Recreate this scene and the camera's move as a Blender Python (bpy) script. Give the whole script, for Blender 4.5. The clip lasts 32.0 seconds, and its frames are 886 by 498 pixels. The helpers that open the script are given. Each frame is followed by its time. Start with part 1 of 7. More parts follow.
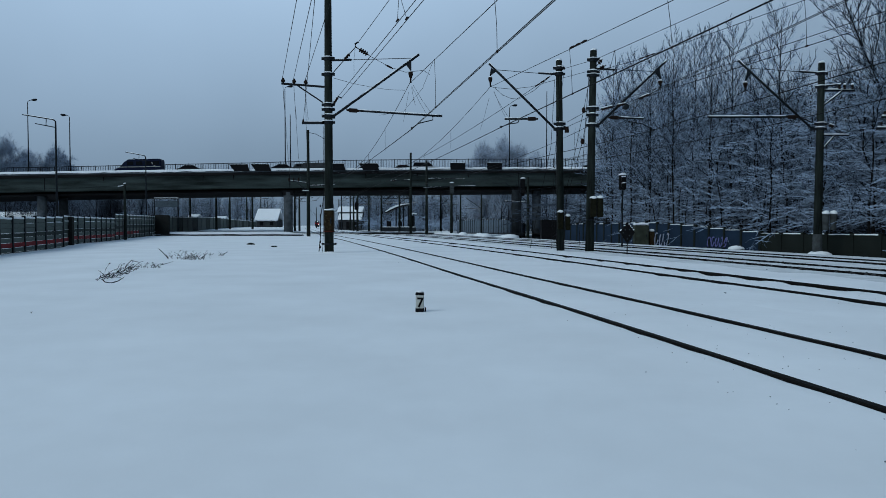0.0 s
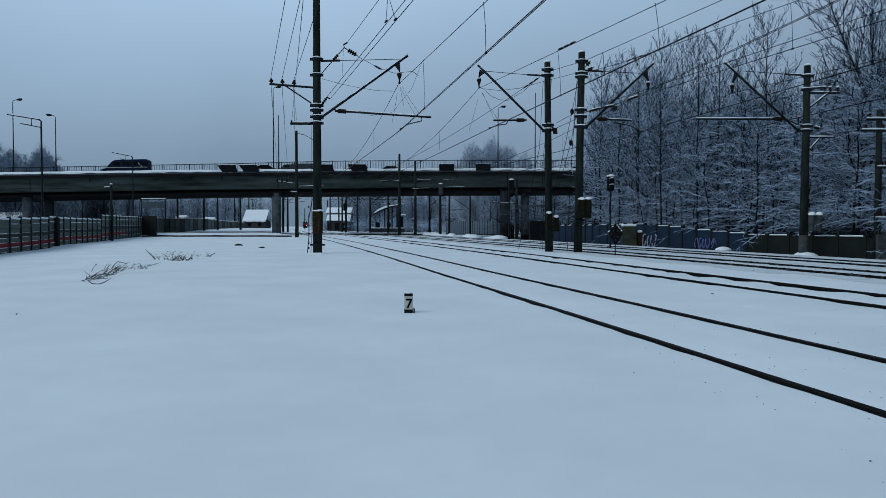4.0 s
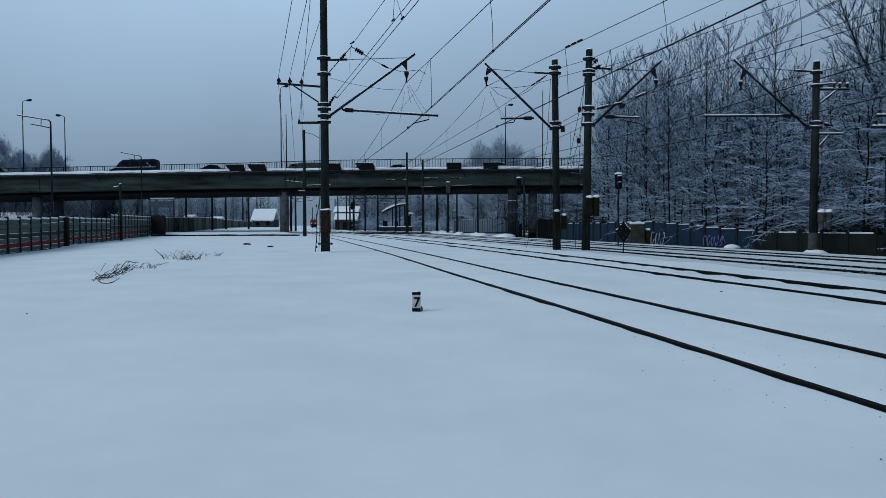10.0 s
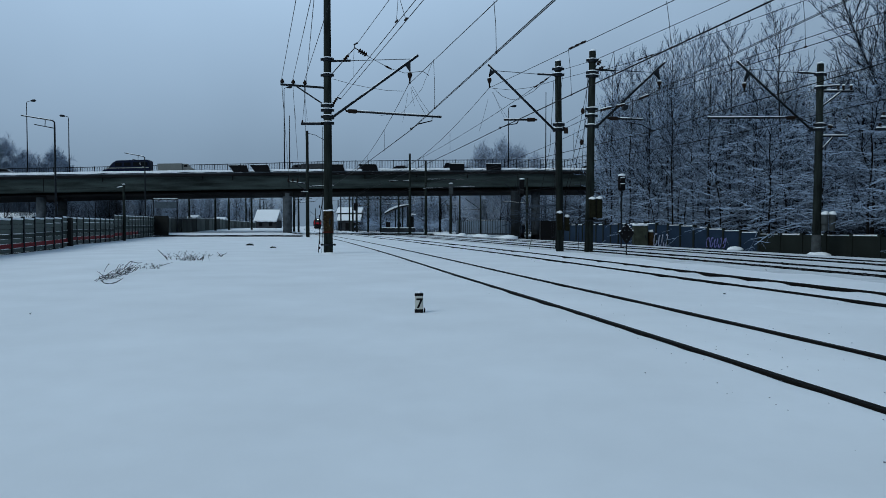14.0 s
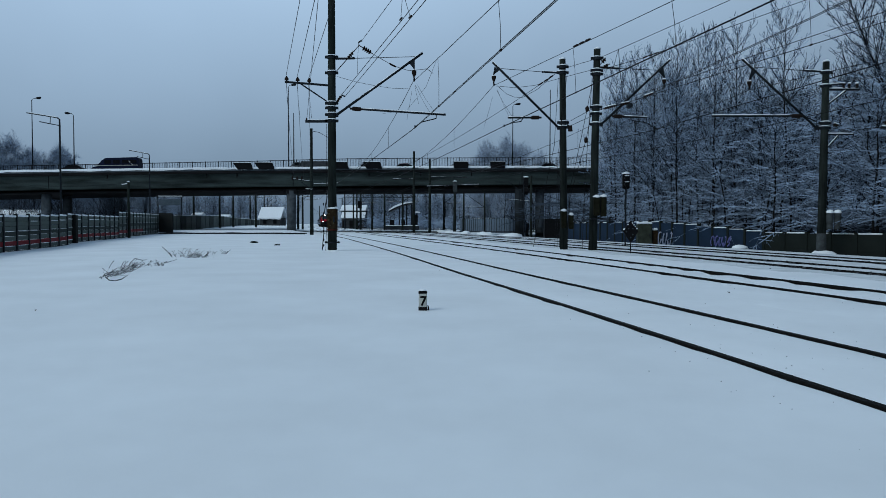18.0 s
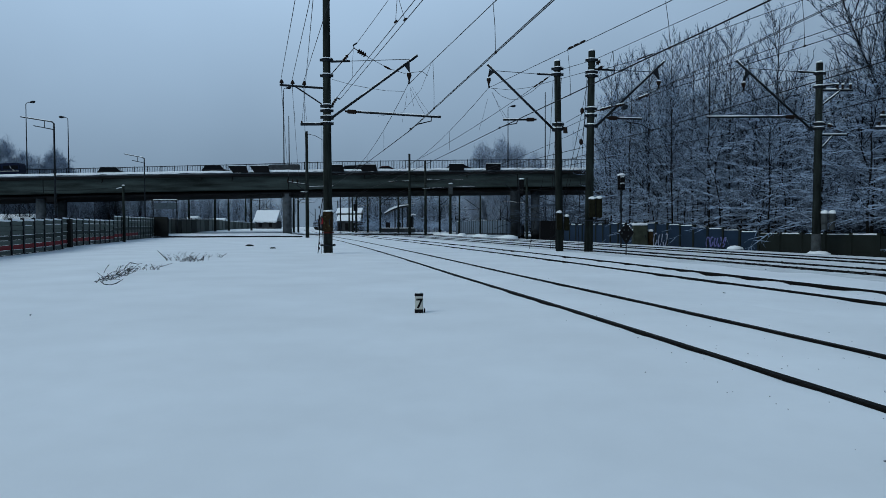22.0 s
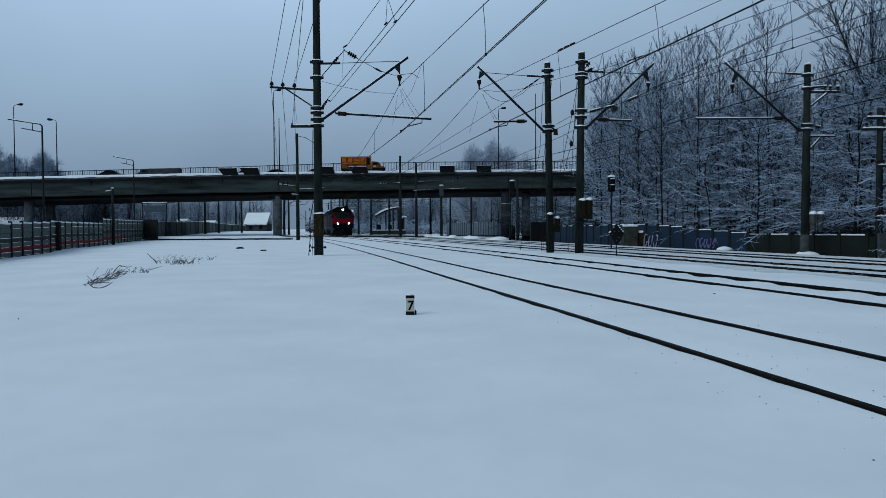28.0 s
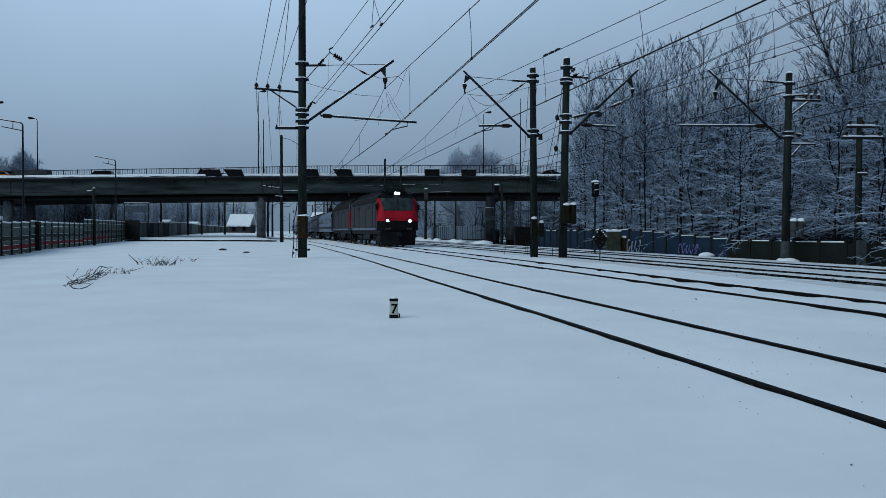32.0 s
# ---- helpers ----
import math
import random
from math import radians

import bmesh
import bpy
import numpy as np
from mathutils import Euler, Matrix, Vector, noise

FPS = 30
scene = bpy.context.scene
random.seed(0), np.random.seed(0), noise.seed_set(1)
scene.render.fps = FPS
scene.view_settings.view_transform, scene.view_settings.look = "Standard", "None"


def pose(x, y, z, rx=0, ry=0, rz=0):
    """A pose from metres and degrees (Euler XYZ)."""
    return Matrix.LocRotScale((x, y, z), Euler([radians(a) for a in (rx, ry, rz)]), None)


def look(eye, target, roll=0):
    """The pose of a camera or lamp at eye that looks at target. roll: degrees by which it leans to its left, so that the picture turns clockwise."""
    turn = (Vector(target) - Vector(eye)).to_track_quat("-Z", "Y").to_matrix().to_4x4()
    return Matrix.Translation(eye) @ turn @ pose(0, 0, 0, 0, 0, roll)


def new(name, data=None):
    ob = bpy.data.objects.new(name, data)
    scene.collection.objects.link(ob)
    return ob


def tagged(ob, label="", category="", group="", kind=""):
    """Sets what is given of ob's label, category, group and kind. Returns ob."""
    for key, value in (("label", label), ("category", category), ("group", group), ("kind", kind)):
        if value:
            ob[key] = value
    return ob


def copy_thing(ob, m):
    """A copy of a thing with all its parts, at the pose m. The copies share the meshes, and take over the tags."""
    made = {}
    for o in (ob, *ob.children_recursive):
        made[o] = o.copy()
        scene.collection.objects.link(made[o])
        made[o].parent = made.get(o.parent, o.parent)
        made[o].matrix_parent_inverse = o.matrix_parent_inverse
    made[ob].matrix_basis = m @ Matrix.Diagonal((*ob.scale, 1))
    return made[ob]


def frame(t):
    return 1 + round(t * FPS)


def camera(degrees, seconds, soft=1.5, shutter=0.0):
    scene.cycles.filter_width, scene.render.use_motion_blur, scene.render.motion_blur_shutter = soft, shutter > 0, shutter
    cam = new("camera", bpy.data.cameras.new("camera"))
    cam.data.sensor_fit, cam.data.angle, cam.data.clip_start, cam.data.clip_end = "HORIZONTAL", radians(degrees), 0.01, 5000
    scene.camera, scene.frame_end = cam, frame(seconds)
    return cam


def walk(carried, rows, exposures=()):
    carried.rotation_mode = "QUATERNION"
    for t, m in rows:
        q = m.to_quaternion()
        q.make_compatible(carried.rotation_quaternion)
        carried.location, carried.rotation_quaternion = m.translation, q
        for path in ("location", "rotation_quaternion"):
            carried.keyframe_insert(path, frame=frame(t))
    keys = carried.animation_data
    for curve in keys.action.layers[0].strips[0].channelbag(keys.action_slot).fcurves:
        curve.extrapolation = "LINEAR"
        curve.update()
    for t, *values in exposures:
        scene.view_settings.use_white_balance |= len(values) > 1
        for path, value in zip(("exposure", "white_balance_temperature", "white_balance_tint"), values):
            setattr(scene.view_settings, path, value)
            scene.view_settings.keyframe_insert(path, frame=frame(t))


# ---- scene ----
# The view: a phone held by a standing person beside a snowed-in railway yard.
cam = camera(62.2, 32.0, soft=0.8)
# seconds and the three turns of the phone in degrees
ROWS = [
    (0, 88.154, -0.005, 0.001), (0.5, 88.180, -0.034, -0.108), (1, 88.207, 0.001, -0.208), (1.5, 88.239, 0.005, -0.329),
    (2, 88.219, -0.052, -0.450), (2.5, 88.202, -0.096, -0.556), (3, 88.223, -0.088, -0.683), (3.5, 88.239, -0.045, -0.793),
    (5.5, 88.221, -0.059, -1.041), (6, 88.236, 0.029, -1.077), (6.5, 88.256, 0.089, -1.100), (7, 88.284, 0.062, -1.076),
    (7.5, 88.305, 0.032, -0.988), (8, 88.332, 0.093, -0.839), (8.5, 88.343, 0.119, -0.796), (9, 88.264, 0.135, -0.677),
    (9.5, 88.133, 0.161, -0.468), (10, 88.121, 0.156, -0.283), (10.5, 88.136, 0.118, -0.150), (11, 88.120, 0.025, -0.111),
    (11.5, 88.096, -0.112, -0.078), (12, 88.110, -0.081, -0.008), (12.5, 88.138, -0.009, 0.082), (13, 88.160, 0.036, 0.048),
    (13.5, 88.187, 0.064, -0.059), (14, 88.217, 0.007, -0.062), (14.5, 88.236, -0.016, -0.026), (16.5, 88.318, 0.026, 0.276),
    (17, 88.178, -0.019, 0.246), (17.5, 88.087, -0.114, 0.233), (18, 88.047, -0.106, 0.246), (18.5, 88.057, -0.140, 0.311),
    (19, 88.099, -0.117, 0.306), (19.5, 88.117, -0.075, 0.190), (20, 88.135, -0.019, 0.095), (20.5, 88.152, -0.005, 0.057),
    (21, 88.187, 0.052, 0.001), (21.5, 88.201, 0.124, -0.015), (22, 88.227, 0.178, -0.083), (22.5, 88.251, 0.211, -0.187),
    (23, 88.271, 0.124, -0.258), (23.5, 88.277, 0.030, -0.268), (24, 88.297, -0.010, -0.293), (24.5, 88.318, -0.009, -0.315),
    (25, 88.348, 0.088, -0.298), (25.5, 88.377, 0.147, -0.371), (27.5, 88.351, 0.406, -0.727), (28, 88.369, 0.355, -0.790),
    (28.5, 88.402, 0.172, -0.878), (29, 88.430, 0.066, -0.980), (29.5, 88.462, 0.026, -1.089), (30, 88.488, 0.053, -1.205),
    (30.5, 88.524, 0.105, -1.327), (31, 88.563, 0.054, -1.425), (31.5, 88.592, -0.021, -1.545), (32, 88.639, -0.174, -2.014),
]
walk(cam, [(t, pose(0, 0, 1.28, a, b, c)) for t, a, b, c in ROWS],
     exposures=[(0.0, -0.21, 5160, 1), (6.0, -0.18, 5160, 1), (32.0, -0.17, 5160, 1)])

# ---- light: a dull overcast winter afternoon ----
world = bpy.data.worlds.new("overcast_sky")
scene.world = world
world.use_nodes = True
wn, wl = world.node_tree.nodes, world.node_tree.links
wn.clear()
w_out = wn.new("ShaderNodeOutputWorld")
w_bg = wn.new("ShaderNodeBackground")
w_sky = wn.new("ShaderNodeTexSky")
w_sky.sky_type, w_sky.sun_disc = "NISHITA", False
w_sky.sun_elevation, w_sky.sun_rotation = radians(40), radians(233)
w_sky.dust_density, w_sky.air_density = 6.0, 1.0
# cloud cover: darker towards the horizon and away from the sun, a little uneven
w_co, w_sep, w_ramp = wn.new("ShaderNodeTexCoord"), wn.new("ShaderNodeSeparateXYZ"), wn.new("ShaderNodeValToRGB")
w_ramp.color_ramp.elements[0].position, w_ramp.color_ramp.elements[0].color = 0.0, (2.8, 3.22, 3.7, 1)
w_ramp.color_ramp.elements[1].position, w_ramp.color_ramp.elements[1].color = 0.31, (7.2, 7.95, 8.85, 1)
w_top = w_ramp.color_ramp.elements.new(0.8)
w_top.color = (2.7, 3.5, 4.5, 1)
w_noise = wn.new("ShaderNodeTexNoise")
w_noise.inputs["Scale"].default_value, w_noise.inputs["Detail"].default_value = 2.2, 4
w_add = wn.new("ShaderNodeMath")
w_add.operation, w_add.inputs[1].default_value = "MULTIPLY_ADD", 0.16
w_off = wn.new("ShaderNodeMath")
w_off.operation, w_off.inputs[1].default_value = "SUBTRACT", 0.08
w_mix = wn.new("ShaderNodeMix")
w_mix.data_type = "RGBA"
w_mix.inputs[0].default_value = 0.95
wl.new(w_co.outputs["Generated"], w_sep.inputs[0])
wl.new(w_co.outputs["Generated"], w_noise.inputs["Vector"])
wl.new(w_noise.outputs["Fac"], w_add.inputs[0])
wl.new(w_sep.outputs[2], w_add.inputs[2])
wl.new(w_add.outputs[0], w_off.inputs[0])
wl.new(w_off.outputs[0], w_ramp.inputs[0])
wl.new(w_ramp.outputs[0], w_mix.inputs[7])
w_bg.inputs[1].default_value = 0.08
wl.new(w_sky.outputs[0], w_mix.inputs[6])
w_side, w_dim = wn.new("ShaderNodeMapRange"), wn.new("ShaderNodeMix")
w_side.interpolation_type = "SMOOTHSTEP"
w_side.inputs[1].default_value, w_side.inputs[2].default_value = -0.15, 0.75
w_side.inputs[3].default_value, w_side.inputs[4].default_value = 1.0, 0.62
w_dim.data_type, w_dim.blend_type = "RGBA", "MULTIPLY"
w_dim.inputs[0].default_value = 1.0
wl.new(w_sep.outputs[0], w_side.inputs[0])
wl.new(w_mix.outputs[2], w_dim.inputs[6])
wl.new(w_side.outputs[0], w_dim.inputs[7])
wl.new(w_dim.outputs[2], w_bg.inputs[0])
wl.new(w_bg.outputs[0], w_out.inputs[0])

sun = new("sun", bpy.data.lights.new("sun", "SUN"))
sun.data.energy, sun.data.angle, sun.data.color = 1.34, radians(46), (1.0, 0.9, 0.73)
sun.matrix_world = look((-40, -30, 42), (0, 0, 0))


# ---- materials ----
def material(name, colour, rough=0.8, metal=0.0, spread=0.25, scale=3.0, grain=40.0, bump=0.15, tone=None, ior=1.45, stretch=None, relief=0.02):
    """A surface with blotches at one scale, grain at a finer one, and a little relief."""
    m = bpy.data.materials.new(name)
    m.use_nodes = True
    n, l = m.node_tree.nodes, m.node_tree.links
    p = n["Principled BSDF"]
    p.inputs["Roughness"].default_value, p.inputs["Metallic"].default_value = rough, metal
    p.inputs["IOR"].default_value = ior
    p.inputs["Specular IOR Level"].default_value = 0.25 if rough < 0.5 else 0.06
    co = n.new("ShaderNodeTexCoord")
    big, fine = n.new("ShaderNodeTexNoise"), n.new("ShaderNodeTexNoise")
    big.inputs["Scale"].default_value, fine.inputs["Scale"].default_value = scale, grain
    big.inputs["Detail"].default_value, fine.inputs["Detail"].default_value = 4, 3
    ramp = n.new("ShaderNodeMix")
    ramp.data_type = "RGBA"
    dark = tuple(c * (1 - spread) for c in colour)
    lite = tone or tuple(min(1, c * (1 + spread)) for c in colour)
    ramp.inputs[6].default_value, ramp.inputs[7].default_value = (*dark, 1), (*lite, 1)
    add = n.new("ShaderNodeMath")
    add.operation = "MULTIPLY_ADD"
    add.inputs[1].default_value = 0.4
    sub = n.new("ShaderNodeMath")
    sub.operation, sub.inputs[1].default_value = "MULTIPLY_ADD", 2.2
    sub.inputs[2].default_value = -0.8
    if stretch:
        mp = n.new("ShaderNodeMapping")
        mp.inputs["Scale"].default_value = stretch
        l.new(co.outputs["Object"], mp.inputs["Vector"])
        l.new(mp.outputs[0], big.inputs["Vector"])
    else:
        l.new(co.outputs["Object"], big.inputs["Vector"])
    l.new(co.outputs["Object"], fine.inputs["Vector"])
    l.new(big.outputs["Fac"], sub.inputs[0])
    l.new(fine.outputs["Fac"], add.inputs[0])
    l.new(sub.outputs[0], add.inputs[2])
    l.new(add.outputs[0], ramp.inputs[0])
    l.new(ramp.outputs[2], p.inputs["Base Color"])
    if bump:
        b = n.new("ShaderNodeBump")
        b.inputs["Strength"].default_value, b.inputs["Distance"].default_value = bump, relief
        l.new(fine.outputs["Fac"], b.inputs["Height"])
        l.new(b.outputs[0], p.inputs["Normal"])
    return m


def frosted(name, bark, low=0.15, high=0.6, amount=1.0, bare=0.32):
    """Bark whose upper sides carry snow."""
    m = material(name, bark, 0.9, spread=0.4, scale=2.0, grain=25)
    n, l = m.node_tree.nodes, m.node_tree.links
    p = n["Principled BSDF"]
    base = p.inputs["Base Color"].links[0].from_socket
    geo, sep, rng = n.new("ShaderNodeNewGeometry"), n.new("ShaderNodeSeparateXYZ"), n.new("ShaderNodeMapRange")
    rng.inputs[1].default_value, rng.inputs[2].default_value, rng.inputs[4].default_value = low, high, amount
    mix = n.new("ShaderNodeMix")
    mix.data_type = "RGBA"
    # snow colour tinted blue to hold the shaded wood's skylight
    mix.inputs[7].default_value = (0.55, 0.68, 0.9, 1)
    l.new(geo.outputs["Normal"], sep.inputs[0])
    l.new(sep.outputs[2], rng.inputs[0])
    patch, cut, both = n.new("ShaderNodeTexNoise"), n.new("ShaderNodeMapRange"), n.new("ShaderNodeMath")
    patch.inputs["Scale"].default_value = 1.1
    cut.inputs[1].default_value, cut.inputs[2].default_value, cut.inputs[3].default_value = bare, bare + 0.2, 0.4 if bare < 0.4 else 0.1
    both.operation = "MULTIPLY"
    l.new(geo.outputs["Position"], patch.inputs["Vector"])
    l.new(patch.outputs["Fac"], cut.inputs[0])
    l.new(cut.outputs[0], both.inputs[0])
    l.new(rng.outputs[0], both.inputs[1])
    l.new(both.outputs[0], mix.inputs[0])
    l.new(base, mix.inputs[6])
    l.new(mix.outputs[2], p.inputs["Base Color"])
    return m


def glow(name, colour, strength):
    m = bpy.data.materials.new(name)
    m.use_nodes = True
    p = m.node_tree.nodes["Principled BSDF"]
    p.inputs["Base Color"].default_value = (*colour, 1)
    p.inputs["Emission Color"].default_value = (*colour, 1)
    p.inputs["Emission Strength"].default_value = strength
    return m


SNOW = material("snow", (0.83, 0.85, 0.87), 0.75, spread=0.06, scale=0.45, grain=3.5, bump=0.2, relief=0.03)
SNOWDULL = material("gritty_track_snow", (0.66, 0.68, 0.7), 0.8, spread=0.16, scale=1.3, grain=14, bump=0.6, relief=0.04)
GRIT = material("dark_ballast_grit", (0.05, 0.052, 0.055), 0.9, spread=0.5, scale=9)
SNOWCAP = material("settled_snow", (0.84, 0.86, 0.88), 0.8, spread=0.04, scale=4, grain=30, bump=0.3)
RAIL = material("rail_steel", (0.008, 0.0075, 0.007), 0.7, 0.1, spread=0.4, scale=3, grain=60)
CONCRETE = material("weathered_concrete", (0.065, 0.074, 0.083), 0.9, spread=0.4, scale=1.6, grain=35, bump=0.3)
POLE = material("old_pole_concrete", (0.012, 0.0145, 0.015), 0.9, spread=0.6, scale=1.6, grain=30, bump=0.35, stretch=(3, 3, 0.5), tone=(0.027, 0.033, 0.029))
GIRDER = material("girder_concrete", (0.034, 0.043, 0.041), 0.85, spread=0.65, scale=0.5, grain=8, bump=0.2, stretch=(0.35, 0.35, 2.6))
# bridge concrete darkened: the shade below the deck is in its colour
SOFFIT = material("shaded_concrete", (0.012, 0.012, 0.013), 0.9, spread=0.3, scale=0.6, grain=8)
STEEL = material("dark_galvanised_steel", (0.016, 0.019, 0.023), 0.6, 0.2, spread=0.35, scale=5, grain=60)
WIRE = material("wire_copper", (0.01, 0.01, 0.011), 0.6, 0.3, spread=0.3, scale=5, grain=60, bump=0)
PORCELAIN = material("brown_porcelain", (0.016, 0.011, 0.009), 0.6, spread=0.2, scale=20, grain=60, bump=0)
BLACK = material("black_paint", (0.007, 0.007, 0.008), 0.5, spread=0.3, scale=6, grain=60)
WHITE = material("white_paint", (0.46, 0.46, 0.42), 0.6, spread=0.12, scale=14, grain=60)
RED = material("red_enamel", (0.3, 0.01, 0.02), 0.5, spread=0.2, scale=2, grain=30, bump=0.03)
GREYPAINT = material("grey_enamel", (0.038, 0.041, 0.044), 0.5, spread=0.2, scale=1.2, grain=20, bump=0.03)
BLUEGREY = material("blue_grey_coach_paint", (0.15, 0.18, 0.25), 0.5, spread=0.15, scale=1.2, grain=20, bump=0.03)
ROOFGREY = material("dirty_roof", (0.014, 0.015, 0.016), 0.8, spread=0.4, scale=1.5, grain=20)
CABGLASS = material("tinted_windscreen_glass", (0.03, 0.037, 0.04), 0.12, spread=0.5, scale=1.4, grain=20, bump=0, ior=1.35)
GLASS = material("dark_glass", (0.006, 0.007, 0.009), 0.2, spread=0.2, scale=3, grain=20, bump=0, ior=1.25)
YELLOW = material("orange_yellow_enamel", (0.42, 0.125, 0.007), 0.5, spread=0.25, scale=1.5, grain=20, bump=0.03)
RUBBER = material("tyre_rubber", (0.015, 0.015, 0.015), 0.9, spread=0.3, scale=10, grain=60)
WALLGREEN = material("grey_green_panel", (0.088, 0.105, 0.095), 0.6, spread=0.22, scale=1.0, grain=20, bump=0.05)
WALLDARK = material("dark_soundwall_panel", (0.02, 0.021, 0.02), 0.7, spread=0.3, scale=1.0, grain=20)
STRIPERED = material("faded_red_panel", (0.15, 0.016, 0.02), 0.6, spread=0.25, scale=1.0, grain=20, bump=0.05)
FENCEBLUE = material("dull_blue_fence_concrete", (0.016, 0.027, 0.048), 0.85, spread=0.3, scale=0.8, grain=20)
FENCEDARK = material("dark_olive_fence_concrete", (0.014, 0.017, 0.015), 0.85, spread=0.35, scale=0.8, grain=20)
BOXOCHRE = material("ochre_cabinet_paint", (0.011, 0.011, 0.006), 0.7, spread=0.5, scale=6, grain=30)
BOXBROWN = material("rusty_cabinet_paint", (0.018, 0.011, 0.006), 0.7, spread=0.6, scale=7, grain=30, tone=(0.036, 0.025, 0.012))
BARK = frosted("frosted_bark", (0.01, 0.01, 0.011), 0.3, 0.8, 0.5)
# twig bases lean blue: the wood's shade is put into the colour
TWIG = frosted("frosted_twigs", (0.007, 0.011, 0.02), 0.05, 0.4, 0.68)
BOUGH = frosted("snow_laden_boughs", (0.005, 0.007, 0.012), 0.2, 0.5, 0.64, 0.37)
UNDER = frosted("wood_shade_twigs", (0.006, 0.008, 0.012), 0.4, 0.65, 0.22)
# far twigs: distance haze is put into the base colour, besides the frost
TWIGFAR = frosted("frosted_hazy_far_twigs", (0.085, 0.097, 0.118), 0.0, 0.6, 0.75)
HOAR = frosted("hazed_hoar_twigs", (0.13, 0.155, 0.2), -0.2, 0.7, 0.5, 0.2)
HOARPALE = frosted("pale_hazed_hoar_twigs", (0.31, 0.33, 0.37), -0.2, 0.7, 0.55, 0.2)
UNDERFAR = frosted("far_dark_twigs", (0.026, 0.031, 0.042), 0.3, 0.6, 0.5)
STALK = frosted("dry_stalks", (0.016, 0.014, 0.012), 0.5, 0.95, 0.4)
LAMPGLOW = glow("lit_headlamp", (1.0, 0.98, 0.92), 9.0)


# ---- mesh helpers ----
class Geo:
    """Vertices and faces of one mesh."""

    def __init__(self):
        self.v, self.f = [], []

    def add(self, verts, faces):
        k = len(self.v)
        self.v += [tuple(p) for p in verts]
        self.f += [tuple(i + k for i in face) for face in faces]
        return self

    def box(self, size, at=(0, 0, 0), m=None, taper=1.0):
        x, y, z = (s / 2 for s in size)
        pts = [Vector((a * x * (taper if c > 0 else 1), b * y * (taper if c > 0 else 1), c * z)) for c in (-1, 1) for b in (-1, 1) for a in (-1, 1)]
        m = Matrix.Translation(at) @ (m or Matrix())
        return self.add([m @ p for p in pts], [(0, 2, 3, 1), (4, 5, 7, 6), (0, 1, 5, 4), (2, 6, 7, 3), (0, 4, 6, 2), (1, 3, 7, 5)])

    def tube(self, pts, radii, n=6, caps=True):
        """A round bar along pts; radii: one, or one for each point."""
        pts = [Vector(p) for p in pts]
        if not hasattr(radii, "__len__"):
            radii = [radii] * len(pts)
        k = len(self.v)
        for i, p in enumerate(pts):
            d = (pts[min(i + 1, len(pts) - 1)] - pts[max(i - 1, 0)]).normalized()
            a = d.orthogonal().normalized() if abs(d.z) > 0.9 else d.cross(Vector((0, 0, 1))).normalized()
            b = d.cross(a)
            for j in range(n):
                w = 2 * math.pi * j / n + (1.5 * math.pi if n == 3 else 0)
                self.v.append(tuple(p + (a * math.cos(w) + b * math.sin(w)) * radii[i]))
        for i in range(len(pts) - 1):
            for j in range(n):
                q, r = k + i * n + j, k + i * n + (j + 1) % n
                self.f.append((q, r, r + n, q + n))
        if caps:
            self.f.append(tuple(range(k + n - 1, k - 1, -1)))
            e = k + (len(pts) - 1) * n
            self.f.append(tuple(range(e, e + n)))
        return self

    def sweep(self, path, profile, closed=True):
        """A profile of (side, up) pairs carried along a path of (x, y, z) points."""
        k, n = len(self.v), len(profile)
        pts = [Vector(p) for p in path]
        for i, p in enumerate(pts):
            d = pts[min(i + 1, len(pts) - 1)] - pts[max(i - 1, 0)]
            side = Vector((d.y, -d.x, 0)).normalized()
            for s, u in profile:
                self.v.append((p.x + side.x * s, p.y + side.y * s, p.z + u))
        for i in range(len(pts) - 1):
            for j in range(n if closed else n - 1):
                q, r = k + i * n + j, k + i * n + (j + 1) % n
                self.f.append((q, q + n, r + n, r))
        if closed:
            self.f.append(tuple(range(k, k + n)))
            e = k + (len(pts) - 1) * n
            self.f.append(tuple(range(e + n - 1, e - 1, -1)))
        return self

    def extrude(self, outline, depth, m=None):
        """An outline of (x, z) pairs, centred on y = 0 and depth thick."""
        n = len(outline)
        m = m or Matrix()
        pts = [m @ Vector((x, s * depth / 2, z)) for s in (-1, 1) for x, z in outline]
        faces = [tuple(range(n)), tuple(range(2 * n - 1, n - 1, -1))]
        faces += [(j, j + n, (j + 1) % n + n, (j + 1) % n) for j in range(n)]
        return self.add(pts, faces)

    def blob(self, at, size, seed=0, rings=5, seg=10, flat=0.0):
        """A lumpy rounded heap."""
        pts, faces = [], []
        for i in range(rings + 1):
            a = math.pi * i / rings
            for j in range(seg):
                w = 2 * math.pi * j / seg
                d = Vector((math.sin(a) * math.cos(w), math.sin(a) * math.sin(w), math.cos(a)))
                r = 1 + 0.22 * noise.noise(d * 1.7 + Vector((seed * 3.1, seed, 0)))
                pts.append((at[0] + d.x * r * size[0], at[1] + d.y * r * size[1], at[2] + max(d.z, -1 + flat) * r * size[2]))
        for i in range(rings):
            for j in range(seg):
                q, r = i * seg + j, i * seg + (j + 1) % seg
                faces.append((q, q + seg, r + seg, r))
        return self.add(pts, faces)

    def mesh(self, name, mat, smooth=False, bevel=0.0):
        me = bpy.data.meshes.new(name)
        me.from_pydata(self.v, [], self.f)
        if bevel:
            bm = bmesh.new()
            bm.from_mesh(me)
            bmesh.ops.bevel(bm, geom=bm.edges[:], offset=bevel, segments=2, affect="EDGES", clamp_overlap=True)
            bm.to_mesh(me)
            bm.free()
        me.materials.append(mat)
